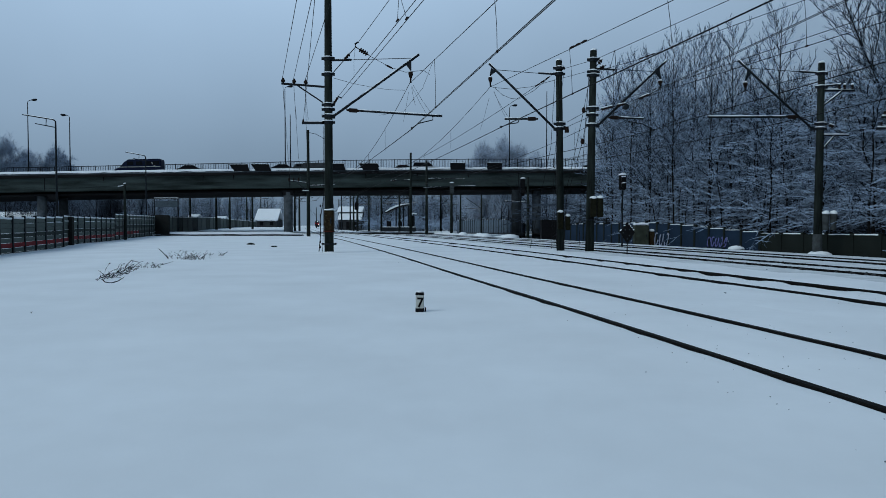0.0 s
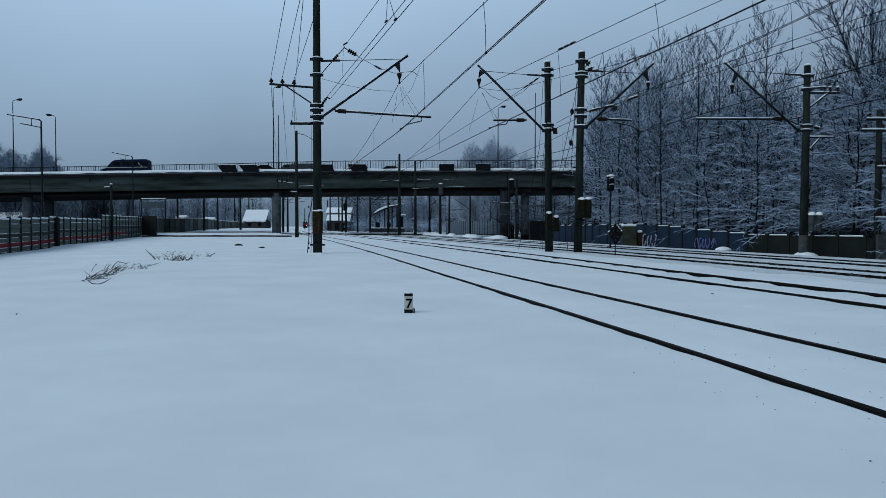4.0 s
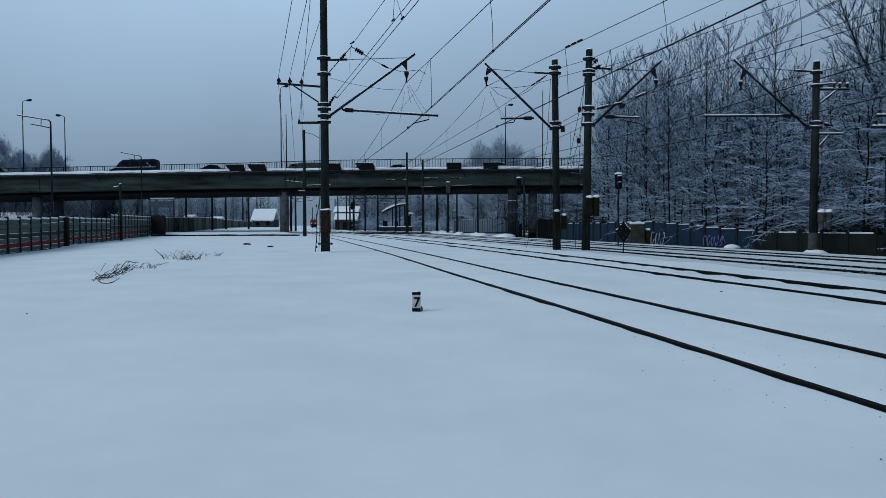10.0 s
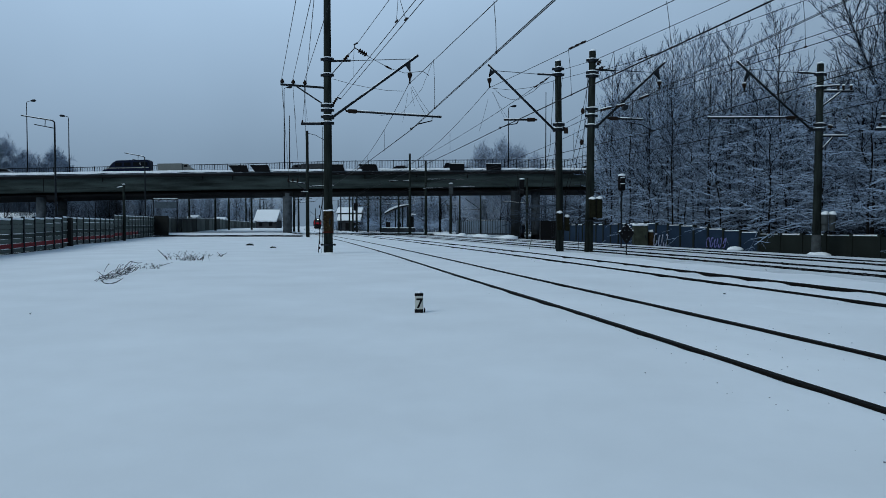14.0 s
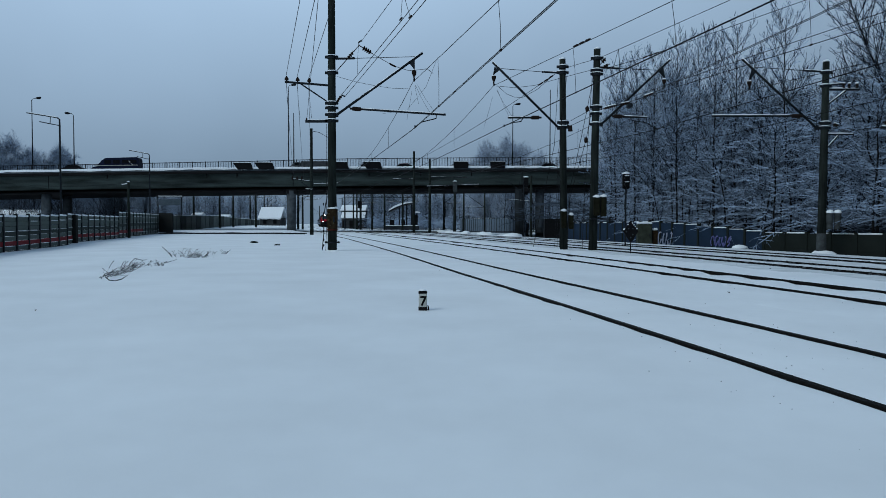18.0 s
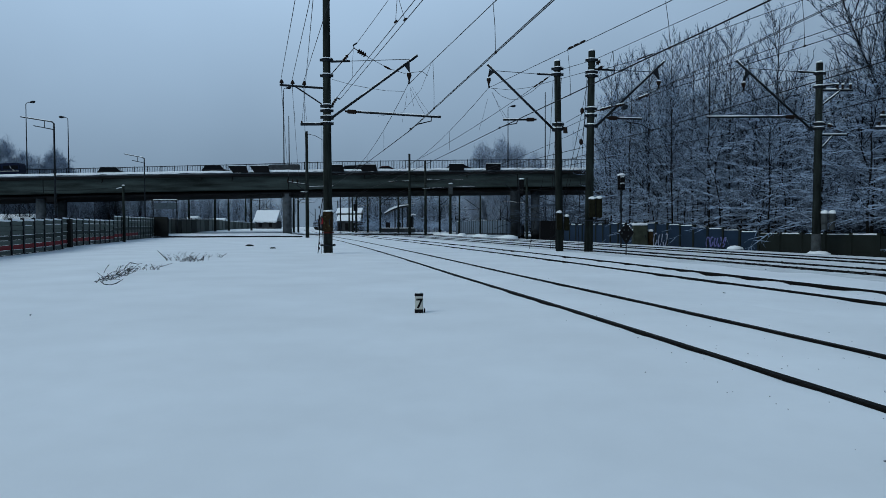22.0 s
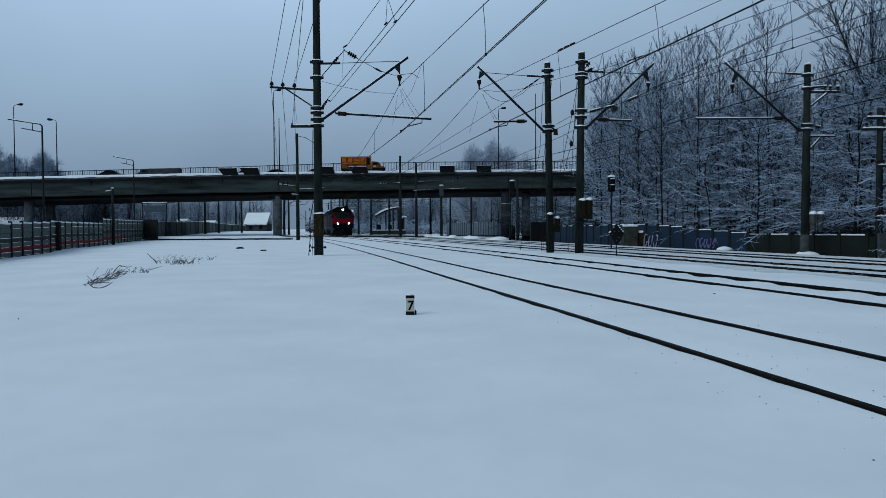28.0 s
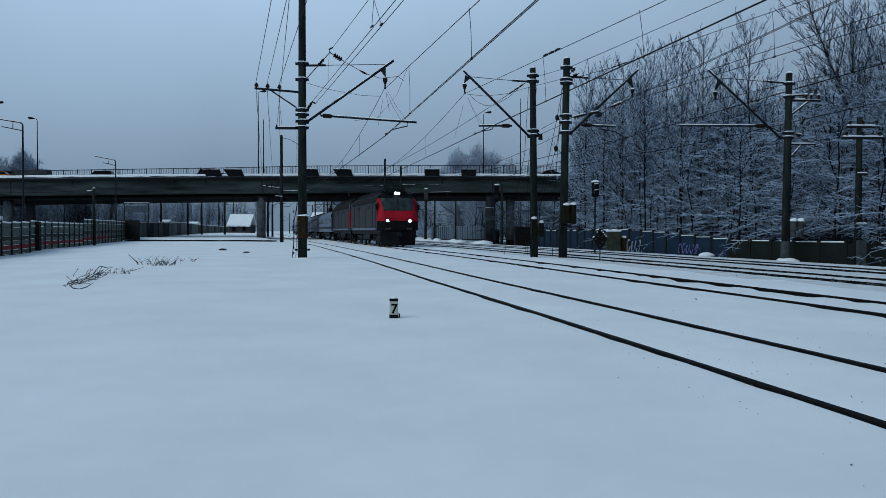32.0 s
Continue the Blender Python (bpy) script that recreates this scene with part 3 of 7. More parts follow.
def cantilever(t, foot, tip, tie, hang, hook, rod, steady):
    """A sloping bracket with its tie, hanging insulator and registration rod, all as (x, z) from the mast's foot."""
    def at(p, dy=0.0):
        return Vector((p[0], dy, p[1]))

    s = 1 if tip[0] > 0 else -1
    part("bracket_tube", Geo().tube([at(foot), at(tip)], 0.06, 8), STEEL, t, "sloping steel bracket with snow on it", smooth=True)
    part("bracket_snow", snow_line(at(foot) + Vector((s * 0.15, -0.02, 0.13)), at(tip) + Vector((0, -0.02, 0.055)), 0.036, foot[1]), SNOWCAP, t, smooth=True)
    part("bracket_foot", Geo().box((0.16, 0.14, 0.2), at(foot)), STEEL, t, bevel=0.02)
    part("tie_bar", Geo().tube([at(tie[0]), at(tie[1])], 0.05, 7), STEEL, t)
    part("tie_bar_snow", snow_line(at(tie[0]) + Vector((0, 0, 0.05)), at(tie[1]) + Vector((0, 0, 0.05)), 0.026, 3), SNOWCAP, t)
    part("tie_rod", Geo().tube([at(tie[1]), at(tie[2])], 0.016, 5), STEEL, t)
    # hanger plate below the bracket's end, insulator and clamp
    a, b = at(hang[0]), at(hang[1])
    w = Vector((s * 0.13, 0, 0.1))
    part("hanger_plate", Geo().extrude([(a.x - w.x, a.z - 0.09), (a.x + w.x, a.z + 0.1), (b.x + 0.035, b.z), (b.x - 0.035, b.z)], 0.06), STEEL, t)
    e = Vector((b.x, 0, hook[1]))
    n = b.z - e.z
    g = Geo().tube([b, b - Vector((0, 0, n * 0.16)), b - Vector((0, 0, n * 0.2)), b - Vector((0, 0, n * 0.36)), b - Vector((0, 0, n * 0.62)), b - Vector((0, 0, n * 0.68)), e], [0.03, 0.03, 0.105, 0.115, 0.065, 0.045, 0.03], 10)
    ins = part("suspension_insulator", g, PORCELAIN, t, smooth=True)
    part("insulator_snow", Geo().blob(b - Vector((0, 0, n * 0.18)), (0.1, 0.1, 0.05), 4, 5, 10, flat=0.7), SNOWCAP, ins, smooth=True)
    part("suspension_clamp", Geo().box((0.1, 0.2, 0.07), at(hook)), STEEL, t, bevel=0.02)
    # registration rod with its insulator
    a, b = at(rod[0]), at(rod[1])
    d = (b - a).normalized()
    part("rod_insulator", Geo().tube([a, a + d * 0.1, a + d * 0.13, a + d * 0.5, a + d * 0.53, a + d * 0.6], [0.05, 0.05, 0.1, 0.1, 0.05, 0.05], 10), PORCELAIN, t)
    part("registration_rod", Geo().tube([a + d * 0.58, b], 0.048, 8), STEEL, t, smooth=True)
    part("rod_snow", snow_line(a + d * 0.62 + Vector((0, -0.01, 0.055)), b + Vector((0, -0.01, 0.055)), 0.036, 7), SNOWCAP, t, smooth=True)
    if steady:
        part("steady_arm", Geo().tube([at(p, -0.05 * i) for i, p in enumerate(steady)], 0.028, 6), STEEL, t, smooth=True)
        part("steady_clamp", Geo().box((0.08, 0.2, 0.09), at(steady[-1], -0.05 * (len(steady) - 1))), STEEL, t)


def chain(t, a, b, name="strain_insulator", n=5, r=0.085, snow=True):
    """A rod, a string of insulator discs and a clevis between two points of the mast."""
    a, b = Vector(a), Vector(b)
    d = (b - a).normalized()
    ln = (b - a).length
    p = 0.11
    q = a + d * max(0.05, (ln - n * p) * 0.7)
    g = Geo().tube([a, q], 0.022, 5)
    q2 = insulator(g, q, d, n, r, p)
    g.tube([q2, b], 0.022, 5)
    ins = part(name, g, PORCELAIN, t)
    if snow:
        part("insulator_snow", snow_line(q + Vector((0, -0.02, r * 0.9)), q2 + Vector((0, -0.02, r * 0.9)), 0.035, ln), SNOWCAP, ins, smooth=True)
    return b


def pole_box(t, at, size, mat, label):
    part("equipment_box", Geo().box(size, at), mat, t, label, bevel=0.03)
    part("box_lid", Geo().box((size[0] * 1.1, size[1] * 1.1, 0.04), (at[0], at[1], at[2] + size[2] / 2 + 0.01)), STEEL, t)
    part("box_snow", Geo().blob((at[0], at[1], at[2] + size[2] / 2 + 0.03), (size[0] * 0.62, size[1] * 0.62, 0.12), 1, flat=0.8), SNOWCAP, t, smooth=True)


NOTICE = material("faded_notice_paper", (0.05, 0.043, 0.022), 0.9, spread=0.6, scale=12)
RUST = material("red_rust", (0.05, 0.014, 0.01), 0.8, spread=0.4, scale=8)
CANGREY = material("dull_grey_can_paint", (0.045, 0.05, 0.052), 0.7, spread=0.4, scale=4, grain=30)
M1 = (-5.43, 35.0, 0.0)
M2 = (6.09, 38.0, 0.1)
M3 = (7.38, 37.0, 0.05)
M4 = (18.61, 36.5, -0.15)


def build_masts():
    # beside the first track: tall mast with feeder crossarm and a bracket to the right
    t = mast("catenary_mast", *M1, 13.6, 0.22, 0.16, "tall dark concrete catenary mast with bracket, crossarm and brown box")
    cantilever(t, (0.23, 6.44), (4.3, 9.36), ((0.19, 9.08), (1.1, 9.1), (3.96, 9.18)), ((3.8, 8.97), (3.9, 8.63)), (3.9, 8.06), ((0.86, 6.74), (5.4, 6.45)),
               ((4.95, 6.44), (4.95, 6.27), (4.28, 6.1), (3.96, 5.87)))
    part("rod_hinge", Geo().tube([(0.8, 0, 6.9), (0.88, 0, 6.74)], 0.03, 5), STEEL, t)
    for z in (9.15, 8.41, 6.98, 6.76, 6.45, 6.15):
        band(t, z, 0.205)
    part("crossarm", Geo().tube([(0.1, 0, 7.81), (-2.22, 0, 7.99)], 0.055, 6), STEEL, t, "steel crossarm with three insulators")
    part("crossarm_brace", Geo().tube([(-0.15, 0, 7.02), (-1.5, 0, 7.92)], 0.035, 5), STEEL, t)
    for x, z in ((-2.14, 7.98), (-1.62, 7.94), (-1.07, 7.9)):
        g = Geo().tube([(x, 0, z), (x, 0, z + 0.08), (x, 0, z + 0.1), (x, 0, z + 0.18), (x, 0, z + 0.2), (x, 0, z + 0.28)], [0.03, 0.04, 0.1, 0.09, 0.07, 0.03], 9)
        part("pin_insulator", g, PORCELAIN, t)
    part("lower_arm", Geo().box((1.45, 0.11, 0.11), (-0.53, 0, 6.13)), STEEL, t)
    part("arm_snow", snow_line((-1.2, 0, 6.2), (-0.25, 0, 6.2), 0.03, 2), SNOWCAP, t)
    part("arm_pin", Geo().tube([(-1.2, 0, 6.18), (-1.2, 0, 6.3)], [0.05, 0.03], 8), PORCELAIN, t)
    chain(t, (0.1, 0, 8.35), (1.31, -0.1, 9.68), n=3, r=0.09)
    part("yoke", Geo().tube([(1.31, -0.1, 9.68), (1.28, -0.1, 9.82), (1.45, -0.1, 9.92)], 0.04, 6), STEEL, t)
    chain(t, (1.31, -0.1, 9.68), (1.95, -0.1, 9.29), "feeder_insulator", 4, 0.12, snow=False)
    chain(t, (0.18, 0, 6.95), (0.5, -0.1, 7.37), n=3, r=0.08)
    part("spreader", Geo().tube([(0.48, -0.1, 7.36), (0.64, -0.1, 7.29)], 0.035, 6), STEEL, t)
    part("equipment_box", Geo().box((0.44, 0.46, 0.98), (0.02, -0.04, 1.51)), BOXBROWN, t, "rusty brown box strapped round the mast", bevel=0.03)
    part("box_snow", Geo().blob((0.03, -0.02, 2.0), (0.27, 0.27, 0.1), 1, flat=0.9), SNOWCAP, t, smooth=True)
    part("box_hasp", Geo().box((0.06, 0.03, 0.3), (0.12, -0.285, 1.5)), STEEL, t)
    for bx, bz, bw, bh in ((-0.1, 1.75, 0.08, 0.05), (0.1, 1.3, 0.07, 0.09), (-0.06, 1.2, 0.06, 0.04), (0.13, 1.62, 0.04, 0.06), (-0.12, 1.45, 0.04, 0.08), (0.04, 1.5, 0.05, 0.03), (0.06, 1.85, 0.06, 0.04)):
        part("faded_notice", Geo().box((bw, 0.012, bh), (bx, -0.276, bz)), NOTICE, t, "faded ochre paper notice")
    part("box_strap", Geo().tube([(0, 0, 0.96), (0, 0, 1.03)], 0.27, 12), RUST, t, "dark red strap below the box")
    foot = part("foot_band", Geo().tube([(0, 0, 0.36), (0, 0, 0.43)], 0.26, 14), STEEL, t)
    for s in (-1, 1):
        part("foot_bolt", Geo().box((0.12, 0.1, 0.1), (s * 0.3, -0.02, 0.4)), STEEL, foot, bevel=0.02)
    part("earth_wire", Geo().tube([(-0.24, -0.05, 6.0), (-0.26, -0.05, 1.0), (-0.3, -0.1, 0.0)], 0.012, 4), WIRE, t)
    g = Geo().tube([(-0.22, -0.1, 2.6), (-0.4, -0.12, 1.6), (-0.38, -0.12, 0.9), (-0.46, -0.15, 0.02)], 0.022, 5)
    for z in (2.2, 1.75, 1.3, 0.95, 0.5, 0.25):
        g.blob((-0.39, -0.12, z), (0.035, 0.035, 0.07), int(z * 10), 4, 6)
    part("hanging_cable", g, BLACK, t, "black knotted cable hanging beside the mast")
    part("foot_snow", Geo().blob((0.02, 0, -0.06), (0.5, 0.42, 0.1), 3, flat=0.95), SNOWCAP, t, smooth=True)

    # beside the second track: bracket to the left
    t = mast("catenary_mast", *M2, 9.62, 0.2, 0.155, "dark concrete catenary mast with bracket and two boxes", lean=-0.14)
    cantilever(t, (-0.32, 6.14), (-3.72, 9.48), ((-0.28, 8.94), (-1.19, 8.99), (-3.31, 9.16)), ((-3.5, 9.16), (-3.66, 8.88)), (-3.63, 8.33), ((-1.2, 6.66), (-2.92, 6.65)),
               ((-2.17, 6.62), (-2.25, 6.45), (-2.7, 6.38), (-3.12, 6.22)))
    for z in (9.24, 8.95, 6.4, 6.15):
        band(t, z, 0.2, x=-0.14 * z / 9.6)
    part("side_arm", Geo().tube([(0.1, 0, 6.3), (0.26, 0, 6.2), (0.3, 0, 6.05)], 0.05, 6), STEEL, t)
    part("arm_weight", Geo().tube([(0.28, -0.05, 5.95), (0.28, -0.05, 6.25)], [0.12, 0.09], 8), PORCELAIN, t)
    pole_box(t, (-0.06, -0.24, 1.4), (0.26, 0.24, 0.85), BOXOCHRE, "brown equipment box with snow on top")
    pole_box(t, (0.34, -0.1, 1.28), (0.24, 0.24, 0.7), BOXOCHRE, "brown equipment box with snow on top")
    part("stay_cable", Geo().tube([(-0.35, 0, 8.68), (-0.56, -0.2, 5.19), (-1.01, -0.4, 3.15), (-1.64, -0.5, 0.0)], 0.014, 4), WIRE, t)
    for k in range(3):
        part("stay_cable", Geo().tube([(-0.2 + 0.14 * k, -0.15, 8.9), (-0.24 - 0.08 * k, -0.4, 4.6), (-0.32 - 0.12 * k, -0.6, 0.0)], 0.012, 4), WIRE, t)

    # third mast, beside it: bracket to the right
    t = mast("catenary_mast", *M3, 9.95, 0.215, 0.165, "dark concrete catenary mast with bracket and two ochre boxes", lean=0.14)
    cantilever(t, (0.38, 6.23), (3.77, 9.44), ((0.3, 9.06), (1.23, 9.01), (3.24, 8.92)), ((3.32, 8.98), (3.5, 8.55)), (3.5, 8.1), ((0.9, 6.64), (2.67, 6.57)),
               ((1.85, 6.55), (1.9, 6.42), (2.6, 6.3), (3.13, 5.98)))
    for z in (9.5, 8.9, 8.72, 7.08, 6.75, 6.24):
        band(t, z, 0.205, x=0.14 * z / 9.95)
    chain(t, (0.3, 0, 9.2), (0.55, -0.15, 9.5), n=2, r=0.12)
    chain(t, (0.25, 0, 8.98), (0.75, -0.15, 9.2), n=2, r=0.1)
    chain(t, (0.25, 0, 6.95), (1.2, -0.1, 7.18), n=5)
    chain(t, (1.2, -0.1, 7.18), (1.8, -0.05, 7.3), n=4)
    chain(t, (2.27, -0.1, 7.5), (2.95, -0.2, 7.76), n=4)
    part("pulley", Geo().tube([(1.78, -0.2, 7.15), (1.78, 0.1, 7.15)], 0.13, 12), STEEL, t)
    pole_box(t, (0.12, -0.28, 2.1), (0.3, 0.26, 0.9), BOXOCHRE, "ochre equipment box with snow on top")
    pole_box(t, (0.47, -0.2, 2.1), (0.3, 0.28, 0.95), BOXOCHRE, "ochre equipment box with snow on top")
    part("box_shelf", Geo().box((0.95, 0.3, 0.05), (0.3, -0.2, 1.5)), STEEL, t)
    for run, knot in (([(0.0, 0, 8.82), (-0.37, -0.2, 6.96), (-0.95, -0.4, 4.27), (-1.34, -0.6, 2.72)], (-0.37, -0.2, 6.96)),
                      ([(-0.15, 0, 6.72), (-0.42, -0.2, 5.41), (-1.22, -0.4, 2.6), (-1.42, -0.5, 0.0)], (-0.42, -0.2, 5.41)),
                      ([(-0.1, -0.1, 8.8), (-0.28, -0.2, 6.2), (-0.5, -0.4, 3.2), (-0.62, -0.5, 0.0)], None)):
        cable = part("stay_cable", Geo().tube(run, 0.015, 4), WIRE, t)
        if knot:
            part("stay_insulator", Geo().blob(knot, (0.1, 0.1, 0.15), 3, 6, 10), PORCELAIN, cable, smooth=True)

    # fourth mast, before the fence: bracket to the left
    t = mast("catenary_mast", *M4, 9.43, 0.21, 0.155, "dark concrete catenary mast before the fence with grey cans", lean=0.07)
    cantilever(t, (-0.36, 6.21), (-4.05, 9.56), ((-0.16, 8.96), (-1.0, 9.01), (-3.4, 9.17)), ((-3.46, 9.06), (-3.68, 8.57)), (-3.68, 8.08), ((-1.04, 6.79), (-5.48, 6.78)), ())
    part("rod_yoke", Geo().tube([(-1.0, 0, 6.79), (-0.35, 0, 6.5)], 0.03, 5), STEEL, t)
    for z in (8.9, 8.24, 6.43, 6.2):
        band(t, z, 0.2, x=0.07 * z / 9.4)
    chain(t, (0.25, -0.1, 6.4), (0.75, -0.1, 6.28), n=2, r=0.1)
    part("crossarm", Geo().box((1.6, 0.09, 0.09), (0.92, 0, 8.08)), STEEL, t)
    part("crossarm_snow", snow_line((0.2, 0, 8.15), (1.68, 0, 8.15), 0.045, 5), SNOWCAP, t, smooth=True)
    part("upper_arm", Geo().tube([(0.15, 0, 8.3), (1.0, 0, 8.38)], 0.04, 5), STEEL, t)
    part("upper_arm_snow", snow_line((0.2, 0, 8.36), (1.0, 0, 8.43), 0.035, 8), SNOWCAP, t)
    part("crossarm_brace", Geo().tube([(0.2, 0, 7.35), (1.05, 0, 8.02)], 0.04, 5), STEEL, t)
    part("brace_snow", snow_line((0.25, -0.02, 7.45), (1.05, -0.02, 8.08), 0.03, 9), SNOWCAP, t)
    for x in (0.95, 1.22, 1.6):
        g = Geo()
        insulator(g, (x, 0, 8.14), (0, 0, 1), 2, 0.085, 0.12)
        part("pin_insulator", g, PORCELAIN, t)
        part("insulator_snow", Geo().blob((x, 0, 8.4), (0.08, 0.08, 0.05), 2, 4, 8, flat=0.6), SNOWCAP, t, smooth=True)
    part("lower_arm", Geo().box((1.3, 0.07, 0.07), (0.84, 0, 5.88)), STEEL, t)
    part("lower_arm_snow", snow_line((0.22, 0, 5.94), (1.46, 0, 5.94), 0.04, 4), SNOWCAP, t, smooth=True)
    part("lower_brace", Geo().tube([(0.2, 0, 5.25), (0.75, 0, 5.84)], 0.035, 5), STEEL, t)
    part("lower_brace_snow", snow_line((0.24, -0.02, 5.34), (0.74, -0.02, 5.9), 0.025, 4), SNOWCAP, t)
    for dx in (0.28, 0.66):
        part("equipment_can", Geo().tube([(dx, -0.22, 1.2), (dx, -0.22, 1.5), (dx, -0.22, 1.52), (dx, -0.22, 2.0)], [0.14, 0.14, 0.165, 0.165], 12), CANGREY, t, "grey metal can with snow on top", smooth=False)
        part("can_snow", Geo().blob((dx, -0.22, 2.02), (0.19, 0.19, 0.15), 1, flat=0.85), SNOWCAP, t, smooth=True)
    part("footing", Geo().tube([(0, 0, -0.3), (0, 0, 1.0)], [0.25, 0.22], 12), CANGREY, t, smooth=True)
    part("foot_snow", Geo().blob((0.05, -0.1, -0.05), (0.62, 0.5, 0.2), 3, flat=0.9), SNOWCAP, t, smooth=True)

    # a short pole with a crossarm before the sound wall
    t = thing("short_line_pole", (-28.55, 66.0, -0.1), "slim dark short pole with a small crossarm by the sound wall", "line pole")
    part("shaft", Geo().tube([(0, 0, 0), (0, 0, 5.1)], [0.13, 0.1], 10), POLE, t, smooth=True)
    part("crossarm", Geo().tube([(0.05, 0, 4.9), (-0.6, 0, 4.8)], 0.04, 5), STEEL, t)
    part("crossarm_snow", Geo().tube([(0, 0, 4.97), (-0.6, 0, 4.87)], 0.035, 5), SNOWCAP, t)
    part("step_iron", Geo().box((0.36, 0.06, 0.06), (0, -0.1, 1.75)), STEEL, t)
    part("snow_cap", Geo().blob((0, 0, 5.12), (0.13, 0.13, 0.08), 2, flat=0.9), SNOWCAP, t, smooth=True)

    # an older pole with snowy insulators by the fence
    t = thing("wooden_line_pole", (20.2, 33.0, -0.35), "old line pole with snowy crossarms by the fence", "line pole")
    part("shaft", Geo().tube([(0, 0, 0), (0, 0, 6.9)], [0.16, 0.12], 10), POLE, t, smooth=True)
    part("stub", Geo().box((0.34, 0.3, 1.4), (0.05, -0.2, 0.6)), CANGREY, t, bevel=0.03)
    for z, w in ((6.45, 1.5), (5.95, 1.9), (4.3, 0.45), (2.0, 0.5)):
        part("crossarm", Geo().box((w, 0.12, 0.1), (0.1, -0.1, z)), STEEL, t)
        part("crossarm_snow", Geo().box((w * 0.96, 0.13, 0.07), (0.1, -0.1, z + 0.085)), SNOWCAP, t, bevel=0.02)
        for x in (-0.4, 0.0, 0.4):
            g = Geo()
            insulator(g, (0.1 + x * w, -0.1, z + 0.08), (0, 0, 1), 2, 0.08, 0.1)
            part("pin_insulator", g, PORCELAIN, t)

    # beyond: masts of the next spans, near and behind the bridge
    far = "slim dark catenary mast far down the line"
    for px, y, h, arm in ((546, 86, 12.4, 0), (727, 108, 12.0, 0), (755, 108, 11.05, 0), (799, 105, 6.2, 0), (675, 150, 9.0, 1), (626, 170, 9.5, 0), (934, 105, 10.0, -1), (780, 140, 9.0, 1), (815, 150, 9.6, 0), (852, 150, 8.2, -1), (707, 150, 9, 1),
                          (633, 165, 9.5, 1), (620, 190, 9.5, 0), (653, 165, 9.5, -1), (530, 150, 9.5, 1), (522, 140, 9.6, 1), (447, 150, 9.5, 1), (407, 150, 9.5, 0), (383, 140, 9.5, 0), (337, 140, 9.5, 0),
                          (437, 200, 9.5, 0), (462, 230, 9.5, 1), (468, 260, 9.5, 1), (474, 290, 9.5, 1), (600, 230, 9.5, 1), (590, 280, 9.5, 1), (560, 330, 9.5, -1)):
        x = (px - 784) / 1300 * y
        m = mast("catenary_mast", x, y, snow_z(x, y), h, 0.22, 0.15, far, "far line masts", snow=False)
        for a, b, z, rise in {755: ((0.15, 5.65, 8.32, -0.03), (-0.5, 7.3, 6.98, 0.3)), 727: ((-3.1, 0.0, 7.9, 0.1),)}.get(px, ()):
            part("long_rod", Geo().tube([(a, -0.25, z), (a * 0.5 + b * 0.5, -0.25, z + rise * 0.5 + 0.05), (b, -0.25, z + rise)], 0.055, 6), STEEL, m)
            part("rod_snow", snow_line((a + 0.1, -0.25, z + 0.07), (b - 0.1, -0.25, z + rise + 0.07), 0.035, a), SNOWCAP, m)
            g = Geo()
            insulator(g, (a + 0.3 if a < -1 else b - 0.8, -0.25, z), (1, 0, 0), 4, 0.13, 0.13)
            part("rod_insulator", g, PORCELAIN, m)
        if px == 799:
            part("switch_box", Geo().box((0.62, 0.5, 1.5), (0.05, -0.1, 6.6)), CANGREY, m, "pale grey switch box on top of the post", bevel=0.04)
            part("box_snow", Geo().blob((0.05, -0.1, 7.37), (0.34, 0.28, 0.12), 4, flat=0.85), SNOWCAP, m, smooth=True)
        if px == 546:
            part("crossarm", Geo().tube([(-2.3, -0.2, 6.5), (0.1, -0.2, 6.2)], 0.06, 6), STEEL, m)
            part("crossarm_snow", snow_line((-2.2, -0.2, 6.58), (-0.2, -0.2, 6.3), 0.04, 3), SNOWCAP, m)
            part("crossarm_brace", Geo().tube([(-1.2, -0.2, 6.2), (-0.1, -0.2, 5.4)], 0.05, 6), STEEL, m)
            for ix in (-2.2, -1.65, -1.1):
                part("pin_insulator", Geo().tube([(ix, -0.2, 6.4), (ix, -0.2, 6.55), (ix, -0.2, 6.75), (ix, -0.2, 6.85)], [0.05, 0.11, 0.1, 0.04], 8), PORCELAIN, m)
            part("lower_arm", Geo().tube([(-0.75, -0.2, 5.3), (0.15, -0.2, 5.25)], 0.07, 6), STEEL, m)
            part("lower_arm_snow", snow_line((-0.7, -0.2, 5.38), (0.1, -0.2, 5.33), 0.05, 5), SNOWCAP, m)
            part("side_rod", Geo().tube([(0.2, -0.2, 5.9), (1.4, -0.2, 5.95), (3.2, -0.2, 6.0)], 0.045, 6), STEEL, m)
            part("side_rod_snow", snow_line((0.3, -0.2, 5.97), (3.1, -0.2, 6.07), 0.035, 6), SNOWCAP, m)
            part("top_arm", Geo().tube([(0.1, -0.1, 12.1), (1.0, -0.1, 11.9), (2.2, -0.1, 11.2)], 0.03, 5), STEEL, m)
        if arm:
            part("bracket", Geo().tube([(arm * 0.2, 0, h * 0.66), (arm * 3.2, 0, h * 0.92)], 0.06, 5), STEEL, m)
            part("rod", Geo().tube([(arm * 0.2, 0, h * 0.64), (arm * 3.4, 0, h * 0.66)], 0.05, 5), STEEL, m)
            part("rod_snow", snow_line((arm * 0.3, 0, h * 0.64 + 0.06), (arm * 3.3, 0, h * 0.66 + 0.06), 0.03, h), SNOWCAP, m)


build_masts()


